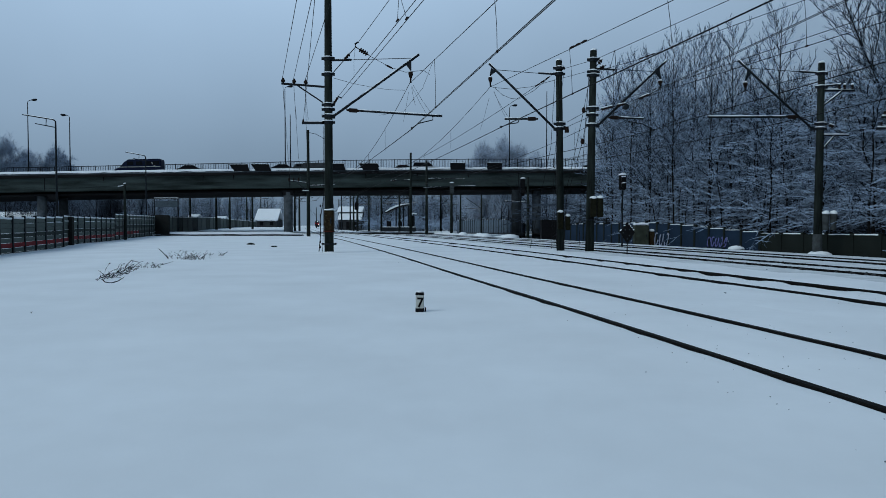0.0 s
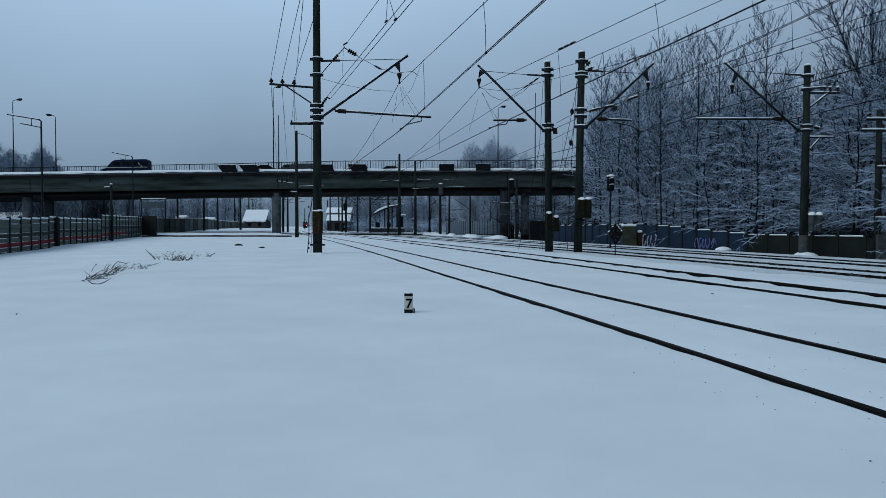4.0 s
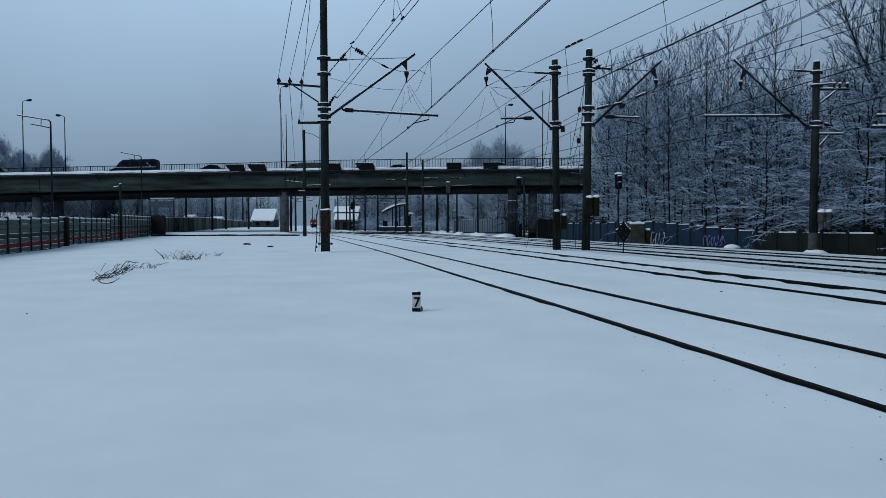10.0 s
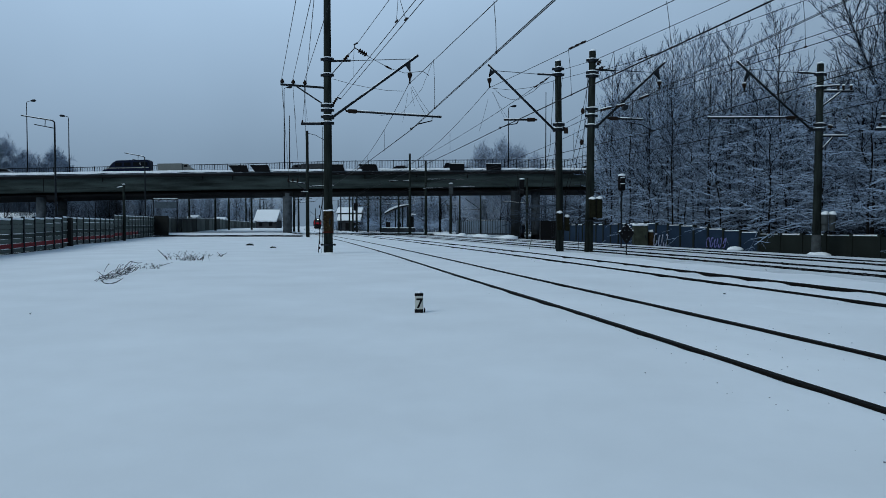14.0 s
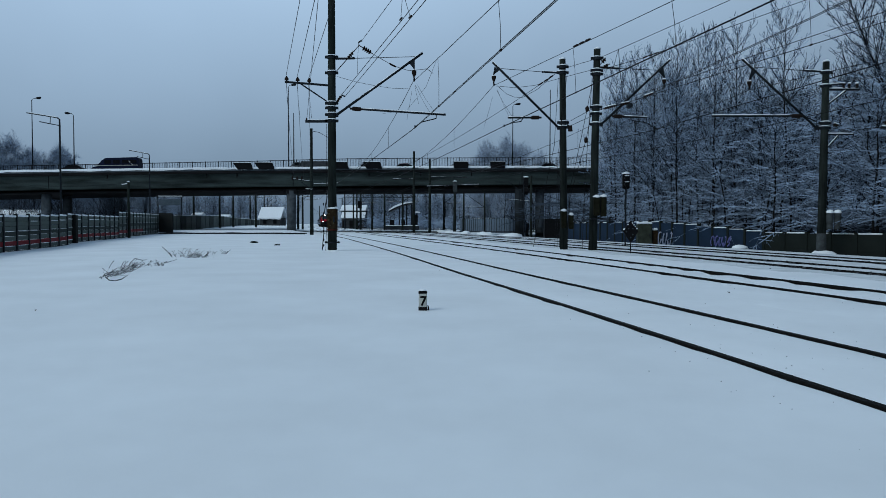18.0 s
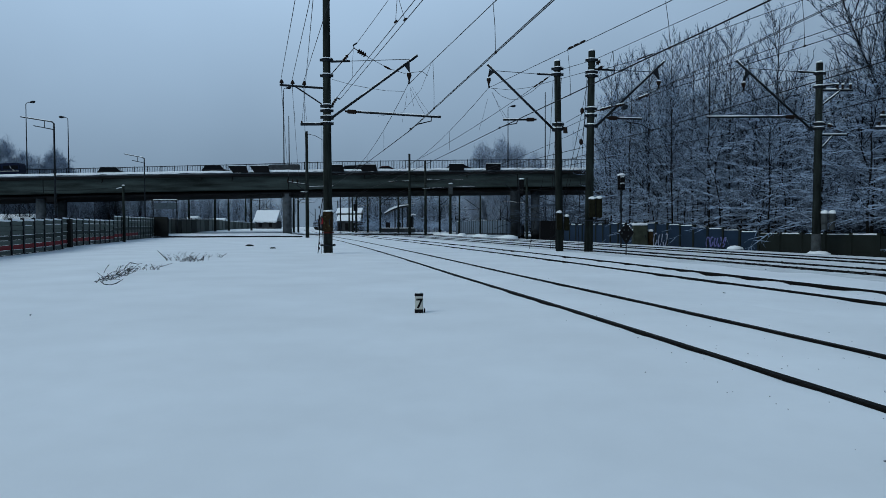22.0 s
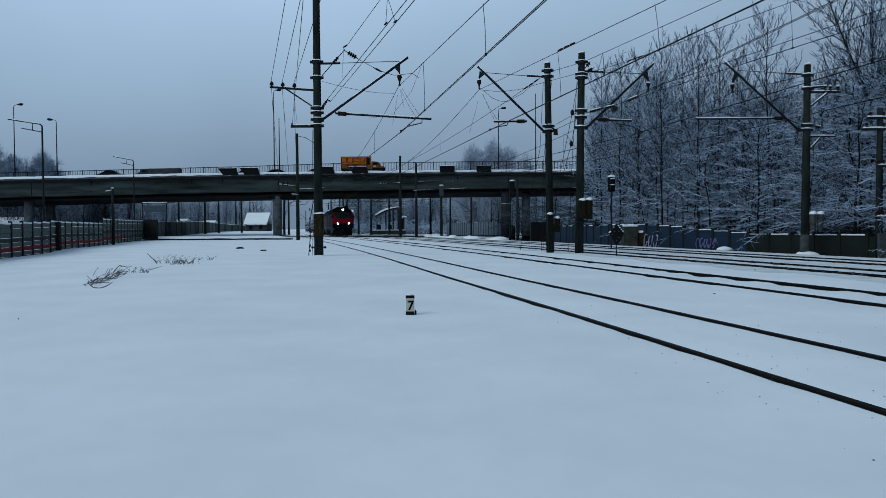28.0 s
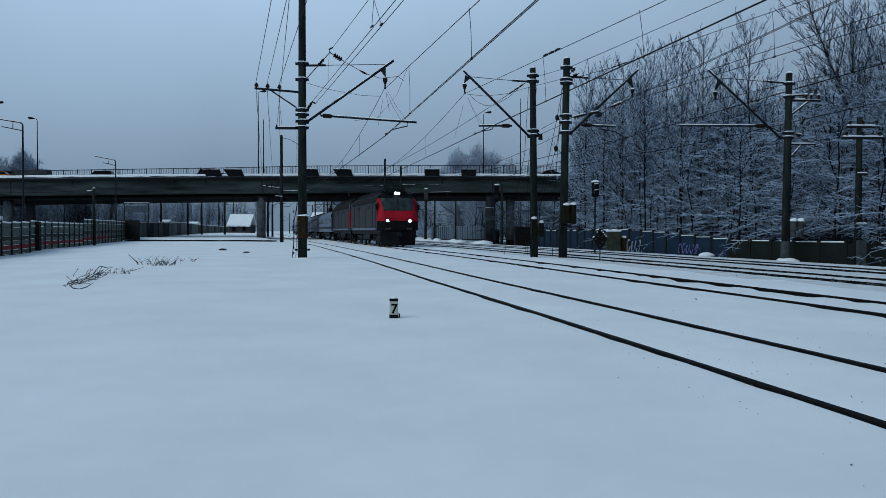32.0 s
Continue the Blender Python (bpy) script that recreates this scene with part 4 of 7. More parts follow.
def sagging(a, b, sag, n=14):
    a, b = Vector(a), Vector(b)
    return [a.lerp(b, i / n) - Vector((0, 0, 4 * sag * (i / n) * (1 - i / n))) for i in range(n + 1)]


def build_wires():
    line = thing("overhead_wires", (0, 0, 0), "thin dark overhead wires and droppers of the electric railway", "overhead wires", kind="structure")

    def wire(name, pts, r=0.012):
        part(name, Geo().tube(pts, r, 5, caps=False), WIRE, line)

    def strand(name, a, b, r=0.012, twin=0.0):
        """A taut wire from a mast past b and on to the next mast behind the viewer."""
        a, b = Vector(a), Vector(b)
        e = a + (b - a) * ((-28 - a.y) / (b.y - a.y))
        for k in ((-0.5, 0.5) if twin else (0,)):
            off = Vector((k * twin, 0, 0))
            wire(name, [a.lerp(e, i / 8) + off for i in range(9)], r)

    def clip(a, b, n, r=0.037):
        """Dark clamps and insulator beads on a wire."""
        a, b = Vector(a), Vector(b)
        g = Geo()
        for i in range(n):
            p, d = a.lerp(b, (i + 0.5) / n), (b - a) / n
            g.tube([p - d * 0.45, p - d * 0.2, p + d * 0.2, p + d * 0.45], [0.02, r, r, 0.02], 7)
        part("wire_insulator", g, PORCELAIN, line)

    # first mast: feeders towards the viewer
    strand("feeder_wire", (-7.6, 35, 8.25), (-4.48, 22.69, 8.15), 0.011)
    strand("feeder_wire", (-7.08, 35, 8.19), (-4.0, 22.52, 8.09), 0.011)
    strand("feeder_wire", (-6.53, 35, 8.14), (-4.0, 24.81, 8.04), 0.011)
    strand("feeder_wire", (-6.62, 35, 6.23), (-2.77, 16.01, 6.13), 0.008)
    strand("feeder_wire", (-4.01, 35, 9.92), (-2.06, 28.21, 9.82))
    strand("feeder_wire", (-4.98, 35, 7.37), (-0.75, 19.96, 7.32))
    strand("feeder_wire", (-4.82, 35, 7.29), (-0.53, 19.69, 7.24))
    for x, z, ex, ez in ((-7.6, 8.2, -17.81, 6.67), (-7.08, 8.15, -16.63, 6.48), (-6.53, 8.1, -15.77, 6.28)):
        wire("feeder_wire", sagging((x, 35, z), (ex, 86, ez), 0.5), 0.011)
        wire("jumper", [(x + 0.02, 35, z - 0.2), (x + 0.03, 35.1, 7.2), (x + 0.12, 35.1, 6.3)], 0.007)
    for x, y, z in ((-1.35, 21.9, 7.33), (-1.05, 21.4, 7.25)):
        wire("dropper", [(x, y, z), (-1.28, y - 0.2, z + 0.75)], 0.008)
        clip((x - 0.05, y + 0.15, z), (x + 0.05, y - 0.15, z), 1, 0.03)
    wire("jumper", [(-3.51, 34.9, 9.29), (-2.52, 35, 8.76), (-1.77, 35, 8.52), (-0.89, 34, 8.4), (-0.6, 33, 8.0)])
    clip((-2.75, 34.95, 8.88), (-2.35, 35, 8.68), 1, 0.045)
    wire("jumper", [(-5.19, 35, 8.25), (-4.3, 35, 8.0), (-3.45, 35, 7.83), (-2.6, 35, 7.7), (-1.8, 35, 7.67)], 0.009)
    wire("jumper", [(-4.15, 34.9, 9.6), (-4.2, 34.9, 9.0), (-4.2, 34.9, 8.35)], 0.007)
    # messenger and twin contact wires towards the viewer
    strand("messenger_wire", (-1.53, 35, 8.04), (1.49, 20.5, 7.49), 0.013)
    strand("contact_wire", (-1.5, 35, 5.83), (2.24, 15.02, 5.83), 0.012, 0.045)
    strand("messenger_wire", (2.48, 38, 8.41), (7.07, 22.9, 8.21), 0.013)
    strand("contact_wire", (2.97, 38, 6.32), (7.37, 16.6, 6.32), 0.012, 0.045)
    strand("messenger_wire", (10.88, 37, 8.14), (11.9, 21.92, 7.94), 0.013)
    strand("contact_wire", (10.51, 37, 6.03), (12.87, 21.51, 6.03), 0.012, 0.04)
    strand("messenger_wire", (14.92, 36.5, 7.91), (17.36, 29.01, 7.81), 0.013)
    strand("contact_wire", (14.42, 36.5, 5.83), (15.91, 26.55, 5.83), 0.012, 0.04)
    # strained wires off the third mast
    strand("anchor_wire", (7.51, 37, 9.52), (10.32, 26.88, 9.42), 0.013)
    strand("anchor_wire", (9.5, 36, 9.34), (12.79, 26.23, 9.24))
    wire("anchor_wire", [(7.66, 37, 8.98), (9.5, 36, 9.34)])
    wire("anchor_wire", [(6.0, 38, 9.26), (7.51, 37, 9.54)])
    strand("anchor_wire", (10.35, 37, 7.83), (11.44, 20.9, 7.63))
    strand("anchor_wire", (8.85, 37, 7.52), (12.9, 21.6, 7.52))
    strand("anchor_wire", (9.08, 37, 7.38), (13.24, 22.16, 7.38), 0.014)
    wire("anchor_wire", [(7.3, 37, 7.05), (6.4, 38, 6.6)])
    wire("anchor_wire", [(7.3, 37, 6.7), (6.4, 38, 6.35)])
    clip((9.52, 35.95, 9.35), (9.95, 34.7, 9.34), 3)
    clip((5.02, 29.42, 8.31), (5.45, 28.0, 8.29), 3, 0.04)
    wire("jumper", [(8.08, 34.85, 9.52), (8.3, 35.4, 8.6), (8.85, 37, 7.52)], 0.014)
    wire("jumper", [(7.9, 36.9, 8.95), (8.25, 36.5, 9.05), (8.08, 34.85, 9.52)], 0.01)
    # droppers
    for a, b in (((-0.34, 29.09, 7.82), (-0.29, 28.5, 5.83)), ((1.43, 20.5, 7.49), (1.42, 19.4, 5.83)), ((5.02, 29.42, 8.31), (4.96, 28.33, 6.32)),
                 ((6.95, 22.96, 8.23), (6.48, 20.94, 6.32)), ((12.79, 26.25, 9.24), (12.38, 25.21, 7.38))):
        wire("dropper", [a, Vector(a).lerp(Vector(b), 0.5) + Vector((0.02, 0, 0)), b], 0.009)
        p = Vector(b)
        clip(p + Vector((0, 0.12, 0)), p - Vector((0, 0.12, 0)), 1, 0.035)
    # stitch wires that spread from the hooks
    for hook, ends in (((-1.56, 35, 8.0), ((-0.75, 34.5, 6.45), (-0.55, 33.6, 6.4), (-1.95, 36.4, 6.4), (-1.3, 34.6, 6.9))), ((2.5, 38, 8.3), ((3.35, 37.6, 6.75), (3.2, 37.2, 6.6), (2.0, 39.5, 6.4)))):
        for k, e in enumerate(ends):
            q = Vector(hook) + (Vector(e) - Vector(hook)) * (0.1 + 0.06 * k) + Vector((0, 0, 0.12 * (k % 2)))
            wire("stitch_wire", [q, q.lerp(Vector(e), 0.5) - Vector((0, 0, 0.06)), e], 0.0065)
    wire("stitch_wire", [(-0.38, 29.3, 7.8), (-0.9, 32.5, 7.3), (-1.9, 35.5, 6.75), (-3.1, 36, 6.65)], 0.0065)
    # jumpers at the second mast
    wire("jumper", [(2.55, 38, 8.37), (3.51, 38, 8.28), (4.53, 38, 8.4), (5.77, 38, 8.75), (7.2, 37.2, 9.0)], 0.011)
    wire("jumper", [(2.67, 38, 8.34), (3.08, 38, 7.97), (3.5, 38, 7.8), (3.89, 38, 7.77), (4.67, 38, 8.2), (5.57, 38, 8.98)], 0.011)
    clip((4.72, 38, 8.4), (5.5, 38, 8.93), 3, 0.04)
    # spans that lead away below the bridge: start, far end, sag
    for name, a, b, sag, r in (("messenger_wire", (-1.56, 35, 8.04), (-12.66, 86, 7.73), 1.85, 0.014), ("contact_wire", (-1.5, 35, 5.83), (-12.67, 86, 6.1), 0.1, 0.02),
                               ("messenger_wire", (2.46, 38, 8.43), (-9.28, 96, 8.2), 1.75, 0.014), ("contact_wire", (2.97, 38, 6.32), (-9.5, 96, 6.2), 0.15, 0.02),
                               ("anchor_wire", (5.57, 38, 8.98), (-10.6, 96, 7.16), 0.9, 0.014), ("messenger_wire", (10.88, 37, 8.14), (-4.16, 97, 8.05), 1.75, 0.014),
                               ("contact_wire", (10.51, 37, 6.03), (-4.16, 97, 6.34), 0.05, 0.02), ("messenger_wire", (14.92, 36.5, 7.91), (-0.38, 100, 7.88), 1.7, 0.014),
                               ("contact_wire", (14.42, 36.5, 5.83), (-0.38, 100, 6.3), 0.05, 0.02)):
        pts = sagging(a, b, sag, 18)
        wire(name, pts, r)
        if name == "messenger_wire":
            low = min(p.z for p in pts) - 0.35
            for j in range(3, 17, 3):
                wire("dropper", [pts[j], (pts[j].x, pts[j].y, min(low, pts[j].z - 0.1))], 0.008)
    # beyond the next supports
    for off, y0 in ((-5.3, 86), (0.0, 96), (5.6, 97), (9.9, 100)):
        for z, sag in ((6.4, 0.2), (6.1, 0.05)):
            wire("contact_wire" if z < 7 else "messenger_wire", sagging((*beside(y0, off), z), (*beside(y0 + 62, off), z), sag), 0.02)
    # cross spans between the far masts
    for px0, px1, y, z in ((530, 633, 150, 8.6), (530, 633, 150, 8.0), (633, 780, 160, 8.3), (633, 780, 160, 7.6), (707, 852, 150, 8.2), (447, 530, 150, 8.4), (590, 707, 210, 8.6)):
        wire("cross_span", sagging(((px0 - 784) / 1300 * y, y, z), ((px1 - 784) / 1300 * y, y, z), 0.5), 0.03)
    # line to the short pole by the sound wall
    wire("feeder_wire", sagging((-34.6, 61, 4.4), (-28.55, 66, 4.9), 0.15), 0.014)
    # wires along the wood
    for z, x in ((8.5, 0.95), (8.5, 1.22), (8.5, 1.6), (6.0, 0.9)):
        wire("feeder_wire", sagging((M4[0] + x, 36.5, M4[2] + z), (*beside(-28, 13.4 + x), z), 0.6), 0.01)
        wire("feeder_wire", sagging((M4[0] + x, 36.5, M4[2] + z), (*beside(100, 13.0 + x), z), 0.9), 0.01)


build_wires()


# ---- sound wall on the far side of the yard's snow field ----
WALLMID = material("dark_green_panel", (0.03, 0.038, 0.034), 0.65, spread=0.3, scale=1.0, grain=20, bump=0.05)


def build_sound_wall():
    w = thing("sound_wall", (0, 0, 0), "low grey-green metal sound wall with a red stripe and snow on top", "sound wall", kind="structure")
    post = Geo().box((0.16, 0.16, 1.0), (0, 0, 0.5)).mesh("post", STEEL)
    plank = Geo().box((1.0, 0.08, 1.0), (0.5, 0, 0.5)).mesh("panel", WALLGREEN)
    plank_red = Geo().box((1.0, 0.08, 1.0), (0.5, 0, 0.5)).mesh("red_panel", STRIPERED)
    plank_mid = Geo().box((1.0, 0.08, 1.0), (0.5, 0, 0.5)).mesh("panel", WALLMID)
    cap = Geo().tube([(0, 0, 0), (0.35, 0, 0.012), (0.7, 0, -0.008), (1, 0, 0)], 0.055, 6).mesh("snow_cap", SNOWCAP)
    ledge = Geo().tube([(0, 0, 0), (0.2, 0, 0), (0.6, 0, 0), (1, 0, 0)], [0.012, 0.03, 0.036, 0.012], 6).mesh("ledge_snow", SNOWCAP)
    rnd = random.Random(71)

    def place(name, me, m):
        ob = new(name, me)
        ob.parent = w
        ob.matrix_local = m
        return ob

    y = 3.0
    while y < 230:
        step = 2.0 if y < 100 else 4.0
        x0, x1 = wall_x(y), wall_x(y + step)
        far = y > 96
        top = (1.91 if y > 46 else float(np.interp(y, (35, 46), (1.66, 1.84)))) if y < 48.6 else 1.88 + 0.002 * (y - 49) if y < 63.3 else float(np.interp(y, (63.4, 94, 127, 151, 170, 208), (2.29, 2.46, 2.72, 2.99, 2.68, 2.5)))
        z = snow_z(x0, y) - 0.2
        h = top - z - 0.14
        turn = Matrix.Rotation(math.atan2(step, x1 - x0), 4, "Z")
        ln = math.hypot(step, x1 - x0)
        base = Matrix.Translation((x0, y, z)) @ turn
        place("post", post, base @ Matrix.Diagonal((1, 1, h + 0.2, 1)))
        rows = 8
        hh = (h + 0.08) / rows
        for r in range(rows):
            if far:
                if r:
                    continue
                me, high = (plank if int(y) % 3 else plank_mid), h
            else:
                me, high = (plank_red if r == 2 and y < 78 else plank if r % 2 or r > 5 else plank_mid), hh - 0.016
                if r in (1, 4, 6) and rnd.random() < 0.85:
                    a, b = sorted((rnd.uniform(0.03, 0.15), rnd.uniform(0.75, 0.97)))
                    place("ledge_snow", ledge, base @ Matrix.Translation((a * ln, -0.06, r * hh + hh - 0.02)) @ Matrix.Diagonal(((b - a) * ln, 1, rnd.uniform(0.4, 0.8) * (1.2 if r == 6 else 0.6), 1)))
            place("panel", me, base @ Matrix.Translation((0.06, 0.02 * (r % 2), r * hh)) @ Matrix.Diagonal((ln - 0.12, 1, high, 1)))
        place("snow_cap", cap, base @ Matrix.Translation((0, 0, h + 0.1)) @ Matrix.Diagonal((ln, 1, 1, 1)))
        y += step
    # a tall dark return wall by the bridge, and a taller post where the wall steps
    # the return wall's dark panel colour stands for the shadow on it
    part("return_wall", Geo().box((3.4, 0.3, 2.75), (-36.2, 92.6, 1.2)), WALLDARK, w, "return wall under the bridge, coloured dark for its shadow", bevel=0.03)
    part("step_post", Geo().box((0.32, 0.3, 2.1), (wall_x(48.5) + 0.16, 48.5, 0.8)), WALLDARK, w, bevel=0.02)


build_sound_wall()


def build_earth_edge():
    """The bare dark lip where the snow field ends before the bridge."""
    soil = material("bare_frozen_soil", (0.014, 0.014, 0.015), 0.95, spread=0.5, scale=1.5, grain=9, bump=0.5)
    g = Geo()
    xs = np.arange(wall_x(90) + 0.4, line_x(90) - 8.5, 0.5)
    for x in xs:
        n = noise.noise(Vector((x * 0.4, 3.0, 1.0)))
        f = 0.17 + 0.07 * n
        y = 89.7 + 0.5 * noise.noise(Vector((x * 0.15, 8.0, 2.0)))
        lo = snow_z(x, 89.6)
        g.v += [(x, y, lo - 0.05), (x, y + 0.05, lo + f * 0.55), (x, y + 0.4, lo + f), (x, y + 1.1, lo + f), (x, y + 1.4, lo - 0.1)]
    g.f = [(i * 5 + j, i * 5 + 5 + j, i * 5 + 6 + j, i * 5 + 1 + j) for i in range(len(xs) - 1) for j in range(4)]
    whole("earth_bank", g, soil, "low bare dark earth edge at the end of the snow field", "earth bank", "structure", smooth=True)


build_earth_edge()


# ---- concrete fence before the wood ----
FENCE = [(-70, 20.5), (-40, 19.5), (0, 18.5), (30, 17.2), (45, 16.2), (56, 16.0), (70, 16.6), (95, 17.3), (115, 20.0), (126, 30.0), (150, 33.0), (180, 31.0), (240, 33.0)]


def fence_xy(y):
    off = float(np.interp(y, [p[0] for p in FENCE], [p[1] for p in FENCE]))
    return line_x(y) + off, y


def build_fence():
    f = thing("yard_fence", (0, 0, 0), "old concrete slab fence in dull blue and olive with graffiti", "fence", kind="structure")
    slab_blue = Geo().box((1.0, 0.1, 1.0), (0.5, 0, 0.5)).mesh("slab", FENCEBLUE)
    # far slabs paler: open light past the bridge is put into the colour
    slab_pale = Geo().box((1.0, 0.1, 1.0), (0.5, 0, 0.5)).mesh("slab", material("brightened_far_fence_blue", (0.1, 0.125, 0.16), 0.85, spread=0.3, scale=0.8, grain=20))
    slab_dark = Geo().box((1.0, 0.1, 1.0), (0.5, 0, 0.5)).mesh("slab", FENCEDARK)
    post = Geo().box((0.18, 0.2, 1.0), (0, 0, 0.5)).mesh("post", FENCEDARK)
    cap = Geo().tube([(0, 0, 0), (0.3, 0, 0.01), (0.7, 0, -0.01), (1, 0, 0)], 0.042, 6).mesh("snow_cap", SNOWCAP)
    rnd = random.Random(4)
    y = -40.0
    while y < 230:
        a = fence_xy(y)
        n = 1.62
        b = fence_xy(y + n)
        ln = math.hypot(b[0] - a[0], n)
        z = snow_z(*a) - 0.35
        h = 1.72 + 0.05 * rnd.random() + 0.58 * smooth_step(40, 54, y) + 0.3 * smooth_step(80, 100, y) + 0.8 * smooth_step(128, 150, y)
        base = Matrix.Translation((*a, z)) @ Matrix.Rotation(math.atan2(n, b[0] - a[0]), 4, "Z")
        if y > 184:
            break
        if 75 < y < 126:
            y += n
            continue
        for name, me, m in (("slab", slab_dark if y < 42 else slab_blue if y < 128 else slab_pale, base @ Matrix.Translation((0.08, 0, 0)) @ Matrix.Diagonal((ln - 0.16, 1, h, 1))),
                            ("post", post, base @ Matrix.Diagonal((1, 1, h + 0.1, 1)))):
            ob = new(name, me)
            ob.parent, ob.matrix_local = f, m
        if rnd.random() < 0.8:
            ob = new("snow_cap", cap)
            ob.parent, ob.matrix_local = f, base @ Matrix.Translation((0, 0, h + 0.03)) @ Matrix.Diagonal((ln * rnd.uniform(0.6, 1), 1, rnd.uniform(0.5, 1.0), 1))
        y += n
    # humps of cleared snow along its foot
    y = 26.0
    k = 0
    while y < 120:
        x, _ = fence_xy(y)
        g = Geo().blob((0, 0, 0), (rnd.uniform(0.35, 0.7), rnd.uniform(0.7, 1.5), rnd.uniform(0.12, 0.38)), k, 6, 12)
        whole("snow_hump", g, SNOWCAP, "low rounded hump of snow at the foot of the fence", "snow hump", smooth=True, group="snow humps by the fence", m=Matrix.Translation((x - rnd.uniform(0.7, 1.1), y, snow_z(x - 0.9, y) - 0.02)))
        y += rnd.uniform(1.6, 5.0)
        k += 1
    # heaps of cleared snow beside the outer track near the bridge
    for k in range(11):
        y = 80 + 3.6 * k
        x = line_x(y) + 12.6 + rnd.uniform(-0.4, 1.4)
        g = Geo().blob((0, 0, 0), (rnd.uniform(0.7, 1.5), rnd.uniform(1.0, 2.2), rnd.uniform(0.25, 0.5)), k + 40, 6, 14)
        whole("snow_hump", g, SNOWCAP, "rounded heap of cleared snow beside the outer track", "snow hump", smooth=True, group="snow humps by the fence", m=Matrix.Translation((x, y, snow_z(x, y) - 0.05)))
    # graffiti: loose pale strokes, not lettered
    pale = material("pale_spray_paint", (0.34, 0.36, 0.46), 0.7, spread=0.2, scale=3)
    violet = material("violet_spray_paint", (0.13, 0.13, 0.3), 0.7, spread=0.4, scale=2)
    def strokes(y0, count, mat, size, thick):
        for k in range(count):
            yy = y0 - k * size * 0.85
            x, _ = fence_xy(yy)
            z = snow_z(x, yy) - 0.35
            d = Vector((fence_xy(yy - 1)[0] - x, -1, 0)).normalized()
            nrm = Vector((-d.y, d.x, 0)) * -0.085
            if nrm.x > 0:
                nrm = -nrm
            pts = []
            for j in range(9):
                w = j / 8 * 4.4 + k
                pts.append(Vector((x, yy, z + 1.15)) + nrm + d * (size * 0.36 * math.cos(w)) + Vector((0, 0, size * 0.6 * math.sin(w * 1.15))))
            part("graffiti_stroke", Geo().tube(pts, thick, 5), mat, f, "pale sprayed graffiti stroke")
    strokes(54.6, 4, pale, 0.8, 0.05)
    strokes(47.4, 5, violet, 0.5, 0.045)


build_fence()


# ---- buildings and shelters beyond the bridge ----
def snow_house(x, y, z, w, d, h, roof_h, wall, label, turn=0):
    b = thing("house", Matrix.Translation((x, y, z)) @ Matrix.Rotation(turn, 4, "Z"), label, "house", "far houses")
    part("wall", Geo().box((w, d, h), (0, 0, h / 2)), wall, b)
    o = 0.4
    out = [(-d / 2 - o, h - 0.15), (0, h + roof_h), (d / 2 + o, h - 0.15), (d / 2 + o, h + 0.15), (0, h + roof_h + 0.35), (-d / 2 - o, h + 0.15)]
    part("roof", Geo().extrude(out, w + 0.8, Matrix.Rotation(radians(90), 4, "Z")), SNOWCAP, b, "roof under thick snow")
    rnd = random.Random(int(w * 10))
    n = 12
    part("eaves_snow", Geo().tube([(-w / 2 - 0.42 + (w + 0.84) * i / (n - 1), -d / 2 - o - 0.02, h - rnd.uniform(0.0, 0.22)) for i in range(n)], [0.12] + [rnd.uniform(0.2, 0.34) for _ in range(n - 2)] + [0.12], 7), SNOWCAP, b, "uneven snow hanging over the eaves", smooth=True)
    for k in (-0.25, 0.25):
        win = part("window", Geo().box((0.9, 0.08, 1.1), (w * k, -d / 2 - 0.03, h * 0.55)), GLASS, b)
        part("window_frame", Geo().box((1.05, 0.05, 0.08), (w * k, -d / 2 - 0.06, h * 0.55 + 0.6)), WHITE, win)
    return b


